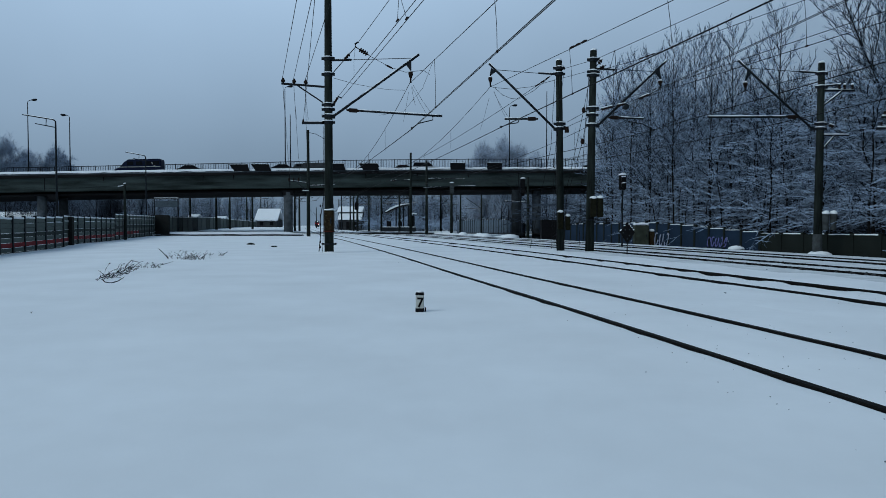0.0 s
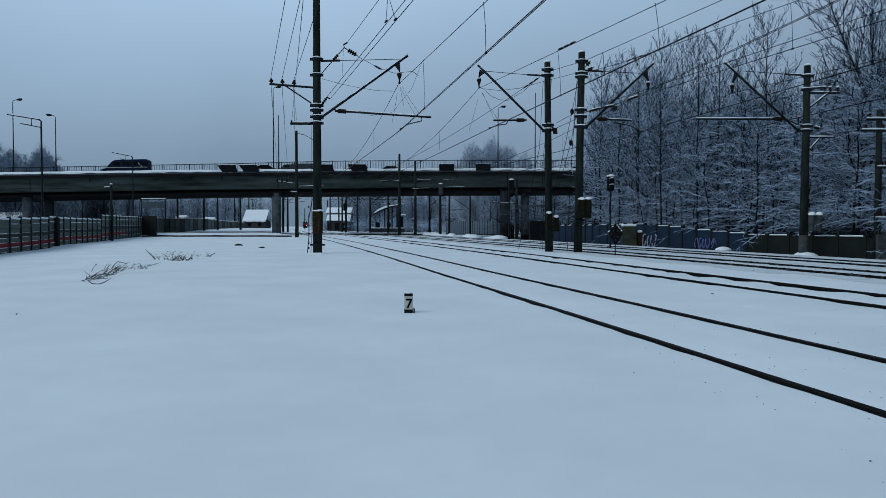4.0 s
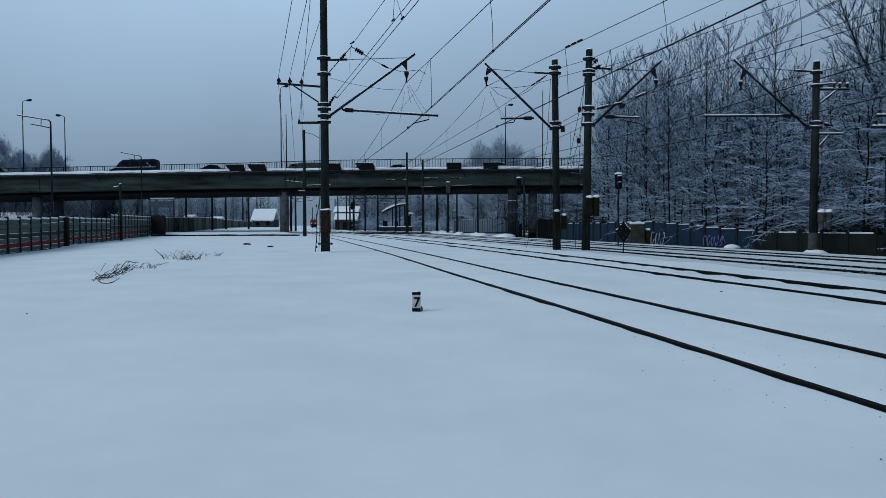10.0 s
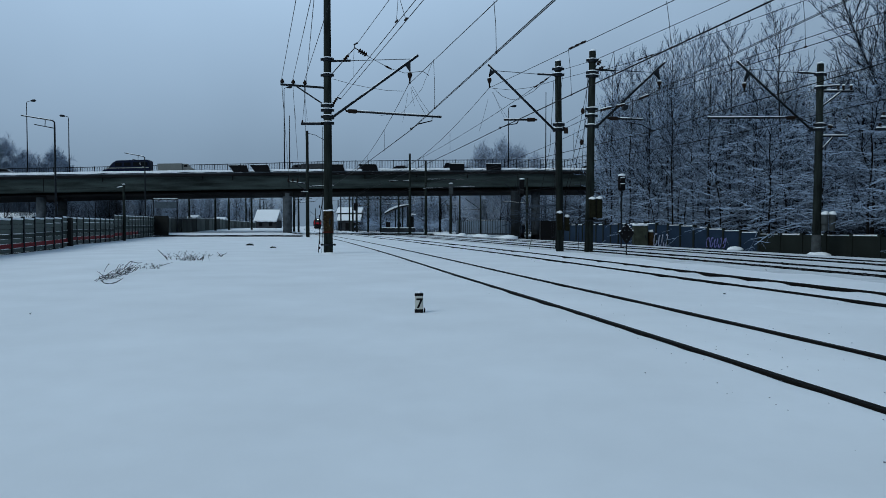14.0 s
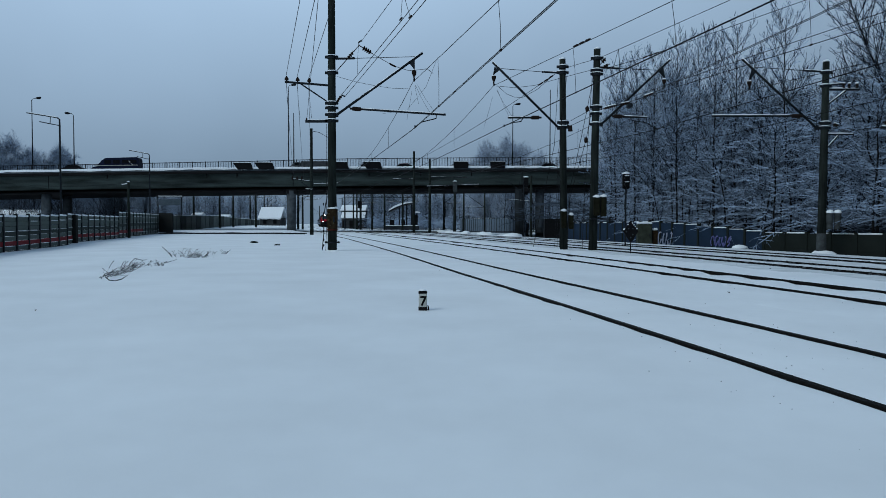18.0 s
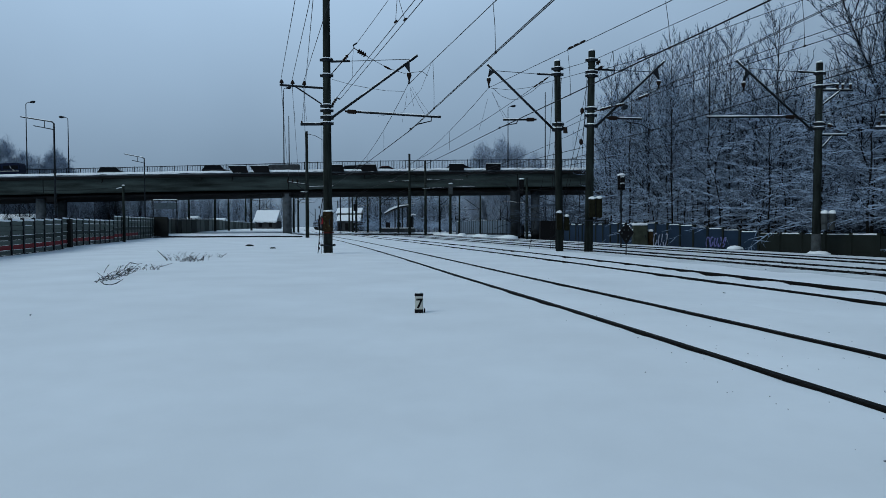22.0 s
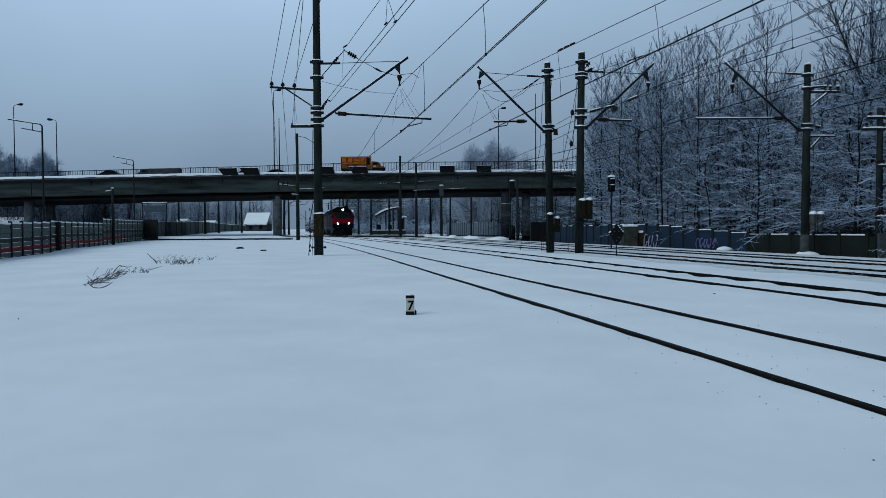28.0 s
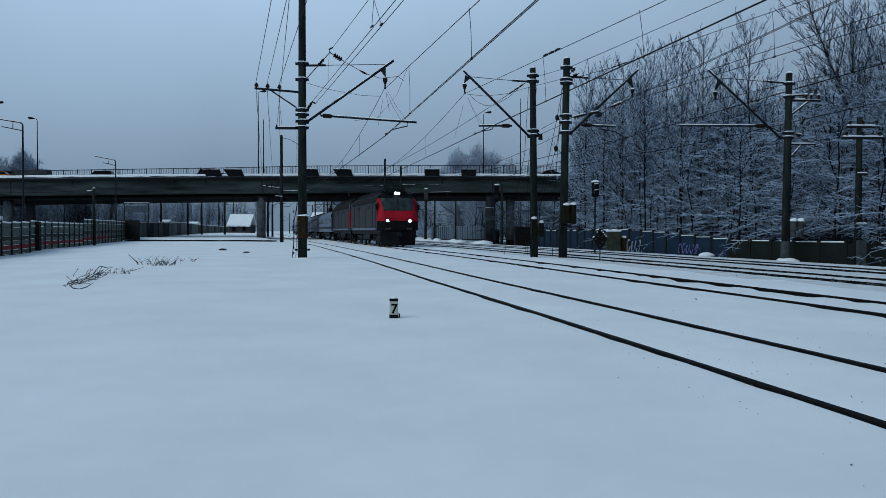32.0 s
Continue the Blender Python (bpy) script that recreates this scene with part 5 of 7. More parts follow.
def build_buildings():
    plank = material("weathered_planks", (0.04, 0.042, 0.045), 0.85, spread=0.3, scale=1)
    snow_house(-47.2, 200, 0.55, 5.4, 7.0, 2.3, 2.6, plank, "small grey house under a thick white snow roof")
    # a hut with a lean-to: two snowy roofs one above the other
    b = thing("lineside_shed", (-24.9, 200, 0.1), "dark lineside shed with two snow-covered roofs, one above the other", "shed")
    part("wall", Geo().box((6.2, 6.6, 4.75), (0, 0, 2.38)), plank, b)
    part("lean_to_wall", Geo().box((5.9, 2.6, 2.7), (0.2, -4.6, 1.35)), plank, b)
    sideways = Matrix.Rotation(radians(90), 4, "Z")
    part("roof", Geo().extrude([(-3.7, 4.7), (0, 6.0), (3.7, 4.7), (3.7, 4.95), (0, 6.3), (-3.7, 4.95)], 6.8, sideways), SNOWCAP, b, "upper roof under snow")
    part("lean_to_roof", Geo().extrude([(-6.2, 2.65), (-3.35, 4.1), (-3.35, 4.35), (-6.2, 2.9)], 6.3, Matrix.Translation((0.25, 0, 0)) @ sideways), SNOWCAP, b, "lower roof under snow")
    for x in (-2.0, -0.2, 1.8):
        part("shed_door", Geo().box((0.9, 0.08, 1.9), (x, -5.93, 1.1)), BLACK, b, bevel=0.02)
    # lattice portal over the outer tracks
    g = thing("lattice_portal", (-26.2, 190, 0), "dark steel lattice portal over the tracks beyond the bridge", "catenary portal")
    for x in (0.0, 17.6):
        part("leg", Geo().tube([(x, 0, 0), (x, 0, 9.2)], [0.2, 0.15], 8), STEEL, g)
    for z in (8.1, 9.0):
        part("chord", Geo().box((18.4, 0.12, 0.12), (8.8, 0, z)), STEEL, g)
    for k in range(14):
        x = 0.2 + 1.25 * k
        part("lattice_bar", Geo().tube([(x, 0, 8.1), (x + 1.25, 0, 9.0)], 0.05, 5), STEEL, g)
        part("lattice_bar", Geo().tube([(x, 0.02, 9.0), (x + 1.25, 0.02, 8.1)], 0.05, 5), STEEL, g)
    part("chord_snow", snow_line((0.1, 0, 9.1), (17.5, 0, 9.1), 0.06, 12), SNOWCAP, g)
    # platform canopy with a curved snowy roof
    c = thing("platform_canopy", (-8.2, 165, -0.1), "platform canopy with a curved snow-covered roof", "canopy")
    pts = [(-4.5, 4.25), (-3.4, 4.85), (-2.2, 5.4), (-0.8, 5.85), (0.7, 6.1)]
    part("roof", Geo().extrude(pts + [(a, b + c) for (a, b), c in zip(reversed(pts), (0.12, 0.3, 0.42, 0.45, 0.2))], 6.0), SNOWCAP, c)
    part("roof_deck", Geo().extrude([(a, b - 0.02) for a, b in pts] + [(a, b - 0.3) for a, b in reversed(pts)], 5.9), STEEL, c)
    for px in (-2.2, -0.6, 0.5):
        part("column", Geo().tube([(px, -2, 0), (px, -2, 5.35 if px < -1 else 5.7)], 0.14, 8), STEEL, c)
    part("platform", Geo().box((7.4, 5, 0.95), (-1.7, 0, 0.475)), SOFTGREY, c, bevel=0.05)
    part("platform_snow", Geo().box((7.5, 5.1, 0.14), (-1.7, 0, 1.02)), SNOWCAP, c, bevel=0.05)
    for px, w, h in ((-3.9, 1.0, 1.2), (-1.4, 0.8, 1.1), (1.2, 1.3, 2.4)):
        part("bench_box", Geo().box((w, 0.8, h), (px, -0.6, 1.09 + h / 2)), BLACK, c, "dark box below the canopy", bevel=0.04)
    small = [(0.9, 3.6), (1.5, 3.95), (2.3, 3.85)]
    part("side_roof", Geo().extrude(small + [(a, b + 0.25) for a, b in reversed(small)], 4.0), SNOWCAP, c)
    part("side_post", Geo().tube([(1.7, -1, 0.9), (1.7, -1, 3.8)], 0.1, 8), STEEL, c)
    # sign gantry and low huts behind the sound wall
    g = thing("sign_gantry", (-40.6, 108, 0), "grey framed signboard gantry beneath the bridge", "sign gantry")
    for px in (-1.8, 1.7):
        part("leg", Geo().tube([(px, 0, 0), (px, 0, 5.2)], 0.09, 6), STEEL, g)
    # board grey lightened for haze
    part("board", Geo().box((3.3, 0.12, 0.9), (0, 0, 4.4)), material("hazy_grey_board", (0.06, 0.075, 0.09), 0.7), g, bevel=0.02)
    part("top_rail", Geo().tube([(-1.9, 0, 5.2), (1.8, 0, 5.2)], 0.07, 6), STEEL, g)
    part("snow_strip", Geo().box((3.5, 0.16, 0.08), (0, 0, 5.3)), SNOWCAP, g)
    for x, y, w, h in ((-82, 140, 10, 3.6), (-98, 138, 11, 4.2)):
        snow_house(x, y, -1.0, w, 6, h, 0.9, plank, "low roadside building under snow behind the wall")
    snow_house(-47.9, 142, 0.1, 1.2, 1.6, 2.75, 0.2, plank, "low dark hut with a flat snowy roof behind the wall")
    snow_house(-53.1, 176, 0.5, 2.0, 2.0, 2.3, 0.3, plank, "small dark hut with a flat snowy roof behind the wall")


build_buildings()


# ---- line-side things ----
def build_lineside():
    # distance post with its number
    p = thing("picket_post", Matrix.Translation((-0.348, 11.0, snow_z(-0.348, 11.0))) @ Matrix.Scale(1.05, 4), "short white and black distance post with a number seven", "distance post")
    part("body", Geo().box((0.115, 0.1, 0.3), (0, 0, 0.1)), WHITE, p, bevel=0.008)
    part("top", Geo().box((0.122, 0.107, 0.045), (0, 0, 0.258)), BLACK, p, bevel=0.008)
    part("foot", Geo().box((0.122, 0.107, 0.08), (0, 0, 0.02)), BLACK, p, bevel=0.006)
    cu = bpy.data.curves.new("number", "FONT")
    cu.body, cu.size, cu.align_x, cu.extrude, cu.offset = "7", 0.19, "CENTER", 0.002, 0.005
    cu.materials.append(BLACK)
    ob = new("number", cu)
    ob.parent = p
    ob.matrix_local = pose(0.008, -0.053, 0.075, 90)
    part("snow_cap", Geo().blob((0, 0, 0.285), (0.05, 0.045, 0.022), 3, 6, 12), SNOWCAP, p, smooth=True)
    part("stub", Geo().tube([(0.075, 0.0, -0.03), (0.08, 0.0, 0.05), (0.07, 0, 0.075)], [0.014, 0.011, 0.005], 6), BLACK, p)

    # two-light signal
    s = thing("railway_signal", (10.97, 45, -0.1), "black two-light dwarf signal on a thin mast, snow on its hood", "railway signal")
    part("mast", Geo().tube([(0, 0, 0), (0, 0, 3.7)], 0.05, 8), STEEL, s)
    head = part("head", Geo().box((0.42, 0.25, 0.92), (0, 0, 4.0)), BLACK, s, bevel=0.05)
    for z in (3.82, 4.2):
        part("hood", Geo().tube([(0, -0.12, z), (0, -0.38, z - 0.02)], [0.13, 0.15], 10), BLACK, s)
        part("hood_snow", Geo().blob((0, -0.27, z + 0.13), (0.14, 0.14, 0.05), 2, flat=0.9), SNOWCAP, s)
    part("snow_cap", Geo().blob((0, 0, 4.46), (0.24, 0.16, 0.14), 2, flat=0.9), SNOWCAP, s, smooth=True)
    # second signal close to the bridge
    s = thing("railway_signal", (10.2, 97, -0.1), "dark signal with ladder on a mast near the bridge pier", "railway signal")
    part("mast", Geo().tube([(0, 0, 0), (0, 0, 7.6)], 0.09, 8), STEEL, s)
    part("head", Geo().box((0.62, 0.4, 1.3), (0.3, 0, 6.85)), BLACK, s, bevel=0.06)
    part("snow_cap", Geo().blob((0.3, 0, 7.55), (0.38, 0.24, 0.16), 2, flat=0.9), SNOWCAP, s, smooth=True)
    part("ladder", Geo().tube([(-0.25, 0, 0), (-0.25, 0, 7)], 0.03, 5).tube([(-0.55, 0, 0), (-0.55, 0, 7)], 0.03, 5), STEEL, s)
    # third signal, far
    s = thing("railway_signal", (0.0, 0.0, 0.0), "dark signal head on a far mast beneath the bridge", "railway signal")
    s.matrix_world = Matrix.Translation((-17.6, 150, 0))
    part("mast", Geo().tube([(0, 0, 0), (0, 0, 6.6)], 0.09, 8), STEEL, s)
    part("head", Geo().box((0.8, 0.4, 1.5), (0, -0.2, 5.2)), BLACK, s, bevel=0.06)

    # cabinets
    def cabinet(x, y, w, d, h, mat, label):
        z = snow_z(x, y) - 0.05
        c = thing("relay_cabinet", (x, y, z), label, "relay cabinet", "relay cabinets")
        part("body", Geo().box((w, d, h), (0, 0, h / 2)), mat, c, bevel=0.03)
        part("door", Geo().box((w * 0.86, 0.04, h * 0.84), (0, -d / 2 - 0.02, h * 0.5)), mat, c, bevel=0.01)
        part("handle", Geo().box((0.05, 0.05, 0.2), (w * 0.3, -d / 2 - 0.06, h * 0.5)), STEEL, c)
        if h < 0.5:
            part("snow_cap", Geo().blob((0, 0, h), (w * 0.62, d * 0.7, 0.2), 3, 6, 14, flat=0.85), SNOWCAP, c, smooth=True)
        elif h < 3:
            part("snow_cap", Geo().box((w * 1.04, d * 1.04, 0.16), (0, 0, h + 0.08)), SNOWCAP, c, bevel=0.06)
    cabinet(14.0, 52.0, 1.0, 0.6, 1.5, material("cabinet_olive_paint", (0.04, 0.047, 0.036), 0.7, spread=0.5, scale=2.5, tone=(0.05, 0.056, 0.042)), "mottled olive steel relay cabinet with a snow cap")
    cabinet(14.75, 52.0, 0.34, 0.45, 1.2, BOXBROWN, "narrow rusty brown relay cabinet")
    cabinet(13.3, 92.0, 2.1, 1.4, 3.6, BLACK, "large black relay cabinet as tall as a hut")
    cabinet(17.0, 42.6, 0.75, 0.5, 0.3, BLACK, "low black box under a rounded snow heap")

    # diamond board on a thin post between the tracks, set with dull reflectors and dabbed with snow
    e = thing("snowplough_sign", (8.27, 32.95, -0.1), "small black diamond-shaped line sign with dull reflectors on a thin post", "railway sign")
    part("post", Geo().tube([(0, 0.04, -0.1), (0.01, 0.04, 0.5), (0, 0.04, 1.35)], 0.026, 8), STEEL, e)
    board = part("board", Geo().extrude([(-0.34, 1.07), (-0.05, 0.6), (0.05, 0.6), (0.34, 1.07), (0.05, 1.5), (-0.05, 1.5)], 0.03), BLACK, e, bevel=0.006)
    for i in (-1, 0, 1):
        for k in ((-1, 1), (0,), (-1, 1))[i]:
            cx, cz = 0.095 * (i - k), 1.05 + 0.135 * (i + k)
            part("reflector", Geo().tube([(cx, -0.012, cz), (cx, -0.032, cz)], [0.034, 0.03], 10), CANGREY, board, "dull round glass reflector")
    rnd = random.Random(9)
    for k in range(9):
        f = rnd.uniform(0.1, 0.95)
        cx, cz = (0.34 * (1 - f) + 0.03) * rnd.choice((-1, 1)), 1.07 + 0.42 * f
        part("snow_dab", Geo().blob((cx, 0, cz), (rnd.uniform(0.025, 0.05), 0.03, rnd.uniform(0.015, 0.03)), k, 5, 8), SNOWCAP, board, smooth=True)

    # stones and humps in the snow
    for x, y, sx, label in ((-12.8, 48.8, 0.28, "dark snow-topped stone"), (-10.0, 43.4, 0.19, "small dark stone"), (-17.5, 108, 0.3, "dark stone under the bridge")):
        z = snow_z(x, y)
        t = thing("stone", (x, y, z), label + " sticking out of the snow", "stone", "stones in the snow")
        part("rock", Geo().blob((0, 0, 0), (sx, sx * 0.7, sx * 0.45), int(x)), POLE, t, smooth=True)
        part("snow_cap", Geo().blob((0.03, 0.1, sx * 0.36), (sx * 0.8, sx * 0.5, sx * 0.2), 4, flat=0.6), SNOWCAP, t, smooth=True)

    # dry weed stalks poking through the snow, bent over by its weight
    def stalks(label, run, count, size, seed, lean=0.7, arches=()):
        """run: ground points along which the stems stand; arches: long stems as (x, y, up) points."""
        rnd = random.Random(seed)
        x0, y0 = run[0]
        z0 = snow_z(x0, y0)
        t = thing("dry_weeds", (x0, y0, z0), label, "dry weeds", "dry weeds in the snow", "stuff")
        g, caps = Geo(), Geo()
        for k in range(count):
            f = (len(run) - 1) * min(0.999, max(0.0, (k + rnd.random()) / count))
            i = int(f)
            x = run[i][0] + (run[i + 1][0] - run[i][0]) * (f - i) + rnd.gauss(0, 0.09)
            y = run[i][1] + (run[i + 1][1] - run[i][1]) * (f - i) + rnd.gauss(0, 0.25)
            p = Vector((x - x0, y - y0, snow_z(x, y) - z0 - 0.03))
            ln = size * rnd.uniform(0.35, 1.1)
            d = Vector((rnd.gauss(lean, 0.35), rnd.uniform(-0.4, 0.4), rnd.uniform(0.9, 1.7))).normalized()
            pts = [p]
            for j in range(4):
                d = (d + Vector((0.1 * (1 if d.x > 0 else -1), 0, -0.1 + rnd.uniform(-0.12, 0.06)))).normalized()
                pts.append(pts[-1] + d * ln / 4)
            g.tube(pts, [0.009, 0.008, 0.007, 0.006, 0.003], 4)
            for _ in range(rnd.randrange(3)):
                o = pts[rnd.randint(1, 3)]
                g.tube([o, o + Vector((rnd.uniform(-0.12, 0.14), rnd.uniform(-0.1, 0.1), rnd.uniform(0.0, 0.12)))], [0.006, 0.003], 4)
            if rnd.random() < 0.3:
                g.blob(pts[-1], (0.02, 0.02, 0.014), k, 3, 6)
            if rnd.random() < 0.7:
                q = rnd.randint(1, 3)
                caps.tube([pts[q] + Vector((0, 0, 0.012)), pts[q + 1] + Vector((0, 0, 0.012))], [0.015, 0.009], 4)
        for arch in arches:
            pts = [Vector((x - x0, y - y0, snow_z(x, y) - z0 + up)) for x, y, up in arch]
            g.tube(pts, [0.011] * (len(pts) - 1) + [0.005], 5)
        part("stems", g, STALK, t)
        if caps.v:
            part("stem_snow", caps, SNOWCAP, t)

    stalks("clump of dry brown weed stalks bent over under snow", ((-8.05, 17.2), (-8.45, 18.8), (-9.0, 20.9)), 34, 0.42, 1, 0.8,
           arches=(((-7.5, 16.1, 0.09), (-7.42, 16.1, 0.02), (-7.29, 16.1, 0.0), (-7.14, 16.1, 0.04), (-7.0, 16.1, 0.13)),
                   ((-9.15, 21.0, 0.0), (-9.05, 21.0, 0.16), (-8.92, 21.0, 0.28), (-8.75, 21.1, 0.22), (-8.62, 21.1, 0.24)),
                   ((-8.1, 17.5, 0.0), (-7.85, 17.5, 0.14), (-7.5, 17.5, 0.12)), ((-8.2, 17.3, 0.0), (-7.95, 17.2, 0.07), (-7.55, 17.2, 0.05))))
    stalks("tight dark tuft of dry weed stalks in snow", ((-9.1, 20.9), (-8.95, 21.1)), 18, 0.3, 5, 0.3)
    stalks("few thin dry weed stalks almost buried in snow", ((-9.15, 22.0), (-8.6, 22.3)), 16, 0.2, 2, 0.2)
    stalks("row of dry brown weed stalks in snow", ((-10.5, 28.3), (-9.9, 28.4), (-9.4, 28.0), (-8.9, 27.0)), 40, 0.4, 3, 0.05,
           arches=(((-11.0, 28.4, 0.38), (-10.8, 28.4, 0.2), (-10.6, 28.4, 0.02)), ((-9.1, 23.6, 0.04), (-9.0, 23.5, 0.01), (-8.6, 23.4, 0.12)), ((-10.75, 28.0, 0.3), (-10.55, 28.0, 0.1), (-10.5, 28.0, 0.0))))
    stalks("dark tangled tuft of dry weeds in snow", ((-9.65, 27.6), (-9.4, 27.5)), 20, 0.22, 6, 0.1)
    stalks("scattered dry weed tips showing above snow", ((-10.2, 31.5), (-9.5, 31.0), (-9.4, 31.4)), 12, 0.25, 4, 0.3)
    # crumbs of snow and ballast thrown out beside the rails
    rnd = random.Random(17)
    crumbs = Geo()
    for k in range(420):
        o = rnd.choice(TRACKS) + rnd.choice((-0.8, 0.8)) + rnd.gauss(0, 0.55)
        y = 4 + 30 * rnd.random() ** 1.6
        x, yy = beside(y, o)
        r = rnd.uniform(0.002, 0.006)
        if k % 4 == 0:
            x, yy = rnd.uniform(2.2, 6.0), rnd.uniform(3.6, 9.5)
        crumbs.blob((x, yy, -0.012), (r * 1.4, r, r * 0.8), k, 3, 5)
    whole("rail_crumbs", crumbs, material("dirty_crumbs", (0.22, 0.23, 0.25), 0.9, spread=0.7, scale=9), "small dirty crumbs of ice scattered beside the rails", "ice crumbs", "stuff")
    # ballast grit showing along the rails of the outer tracks
    grit = Geo()
    for k in range(1500):
        o = TRACKS[2 + k % 2] + rnd.choice((-0.795, 0.795)) + rnd.choice((-1, 1)) * (0.09 + abs(rnd.gauss(0, 0.1)))
        y = 16 + 50 * rnd.random() ** 1.3
        r = rnd.uniform(0.012, 0.035)
        grit.blob((*beside(y, o), -0.03), (r * 1.5, r * 1.5, r), k, 3, 5)
    whole("ballast_grit", grit, GRIT, "dark stones of ballast showing along the outer rails", "ballast", "stuff")
    # twigs on the open snow
    rnd = random.Random(12)
    for k, (x, y) in enumerate(((1.75, 7.9), (2.8, 7.0), (4.22, 8.17), (-6.0, 10.67), (2.2, 5.4), (4.2, 10.4), (1.0, 13.0), (5.4, 14.0), (9.5, 21.5), (3.0, 16.5))):
        t = thing("twig", (x, y, snow_z(x, y)), "small dry twig lying on the snow", "twig", "twigs on the snow")
        w = 0.4 if x < 0 else 0.8
        for j in range(3):
            part("stick", Geo().tube([(0, 0, 0.0), (w * rnd.uniform(-0.03, 0.03), w * rnd.uniform(-0.03, 0.03), 0.012), (w * rnd.uniform(-0.05, 0.05), w * rnd.uniform(-0.05, 0.05), 0.02)], [0.006, 0.005, 0.003], 4), STALK, t)


build_lineside()


# ---- trees ----
def grow(seed, height, spread, levels, trunk_r, start=0.25, droop=0.0, count=(12, 7, 6), twig_r=0.016):
    """Two meshes: trunk with limbs, and the crown of frosted twigs."""
    rnd = random.Random(seed)
    wood, twigs = Geo(), Geo()

    def branch(p, d, ln, r, level):
        pts, rad = [p], [r]
        n = 5 if level == 0 else 1 if level == 3 else 3 if levels > 2 else 2
        for i in range(n):
            d = (d + Vector((rnd.uniform(-1, 1), rnd.uniform(-1, 1), rnd.uniform(-0.5, 0.9) - droop * level)) * (0.07 if level == 0 else 0.22)).normalized()
            p = p + d * (ln / n)
            pts.append(p)
            rad.append(max(r * (1 - 0.8 * (i + 1) / n), twig_r * 0.6))
        if level < 2:
            wood.tube(pts, rad, 7 if level == 0 else 5, caps=False)
        else:
            twigs.tube(pts, rad, 3, caps=False)
        if level >= levels:
            return
        for k in range(count[min(level, len(count) - 1)]):
            s = start + (1 - start) * (k + rnd.random()) / count[min(level, len(count) - 1)] if level == 0 else rnd.uniform(0.15, 1.0)
            f = s * n
            i = min(int(f), n - 1)
            q = pts[i].lerp(pts[i + 1], f - i)
            axis = (pts[i + 1] - pts[i]).normalized()
            a = rnd.uniform(0, 6.28)
            side = (axis.orthogonal().normalized() * math.cos(a) + axis.cross(axis.orthogonal()).normalized() * math.sin(a))
            nd = (axis * (0.75 if level == 0 else 0.7) + side * rnd.uniform(0.55, 1.1) * spread + Vector((0, 0, 0.15 - droop))).normalized()
            branch(q, nd, ln * (rnd.uniform(0.28, 0.5) * (1.15 - 0.6 * s) if level == 0 else rnd.uniform(0.35, 0.6)), max(rad[i] * rnd.uniform(0.35, 0.55), twig_r), level + 1)

    branch(Vector((0, 0, 0)), Vector((0, 0, 1)), height, trunk_r, 0)
    return wood, twigs


def grow_bush(seed, height, width, count, twig_r):
    """A thicket of arching frosted shoots."""
    rnd = random.Random(seed)
    twigs = Geo()
    for k in range(count):
        p = Vector((rnd.gauss(0, width * 0.35), rnd.gauss(0, width * 0.25), 0))
        a = rnd.uniform(0, 6.28)
        d = Vector((math.cos(a) * rnd.uniform(0.1, 0.55), math.sin(a) * rnd.uniform(0.1, 0.55), 1)).normalized()
        ln = height * rnd.uniform(0.5, 1.1)
        pts = [p]
        for i in range(5):
            d = (d + Vector((d.x * 0.3, d.y * 0.3, -0.2)) + Vector((rnd.uniform(-0.2, 0.2), rnd.uniform(-0.2, 0.2), rnd.uniform(-0.15, 0.1)))).normalized()
            pts.append(pts[-1] + d * ln / 5)
        twigs.tube(pts, [twig_r * 1.8, twig_r * 1.6, twig_r * 1.4, twig_r * 1.1, twig_r, twig_r * 0.6], 3, caps=False)
        for j in range(13):
            i = rnd.randint(1, 4)
            q = pts[i].lerp(pts[i + 1], rnd.random())
            e = (d + Vector((rnd.uniform(-1, 1), rnd.uniform(-1, 1), rnd.uniform(-0.4, 0.7)))).normalized()
            l2 = ln * rnd.uniform(0.12, 0.34)
            m = q + e * l2 * 0.5
            e2 = (e + Vector((rnd.uniform(-0.4, 0.4), rnd.uniform(-0.4, 0.4), rnd.uniform(-0.5, 0.2)))).normalized()
            twigs.tube([q, m, m + e2 * l2 * 0.5], [twig_r, twig_r * 0.85, twig_r * 0.5], 3, caps=False)
    return twigs


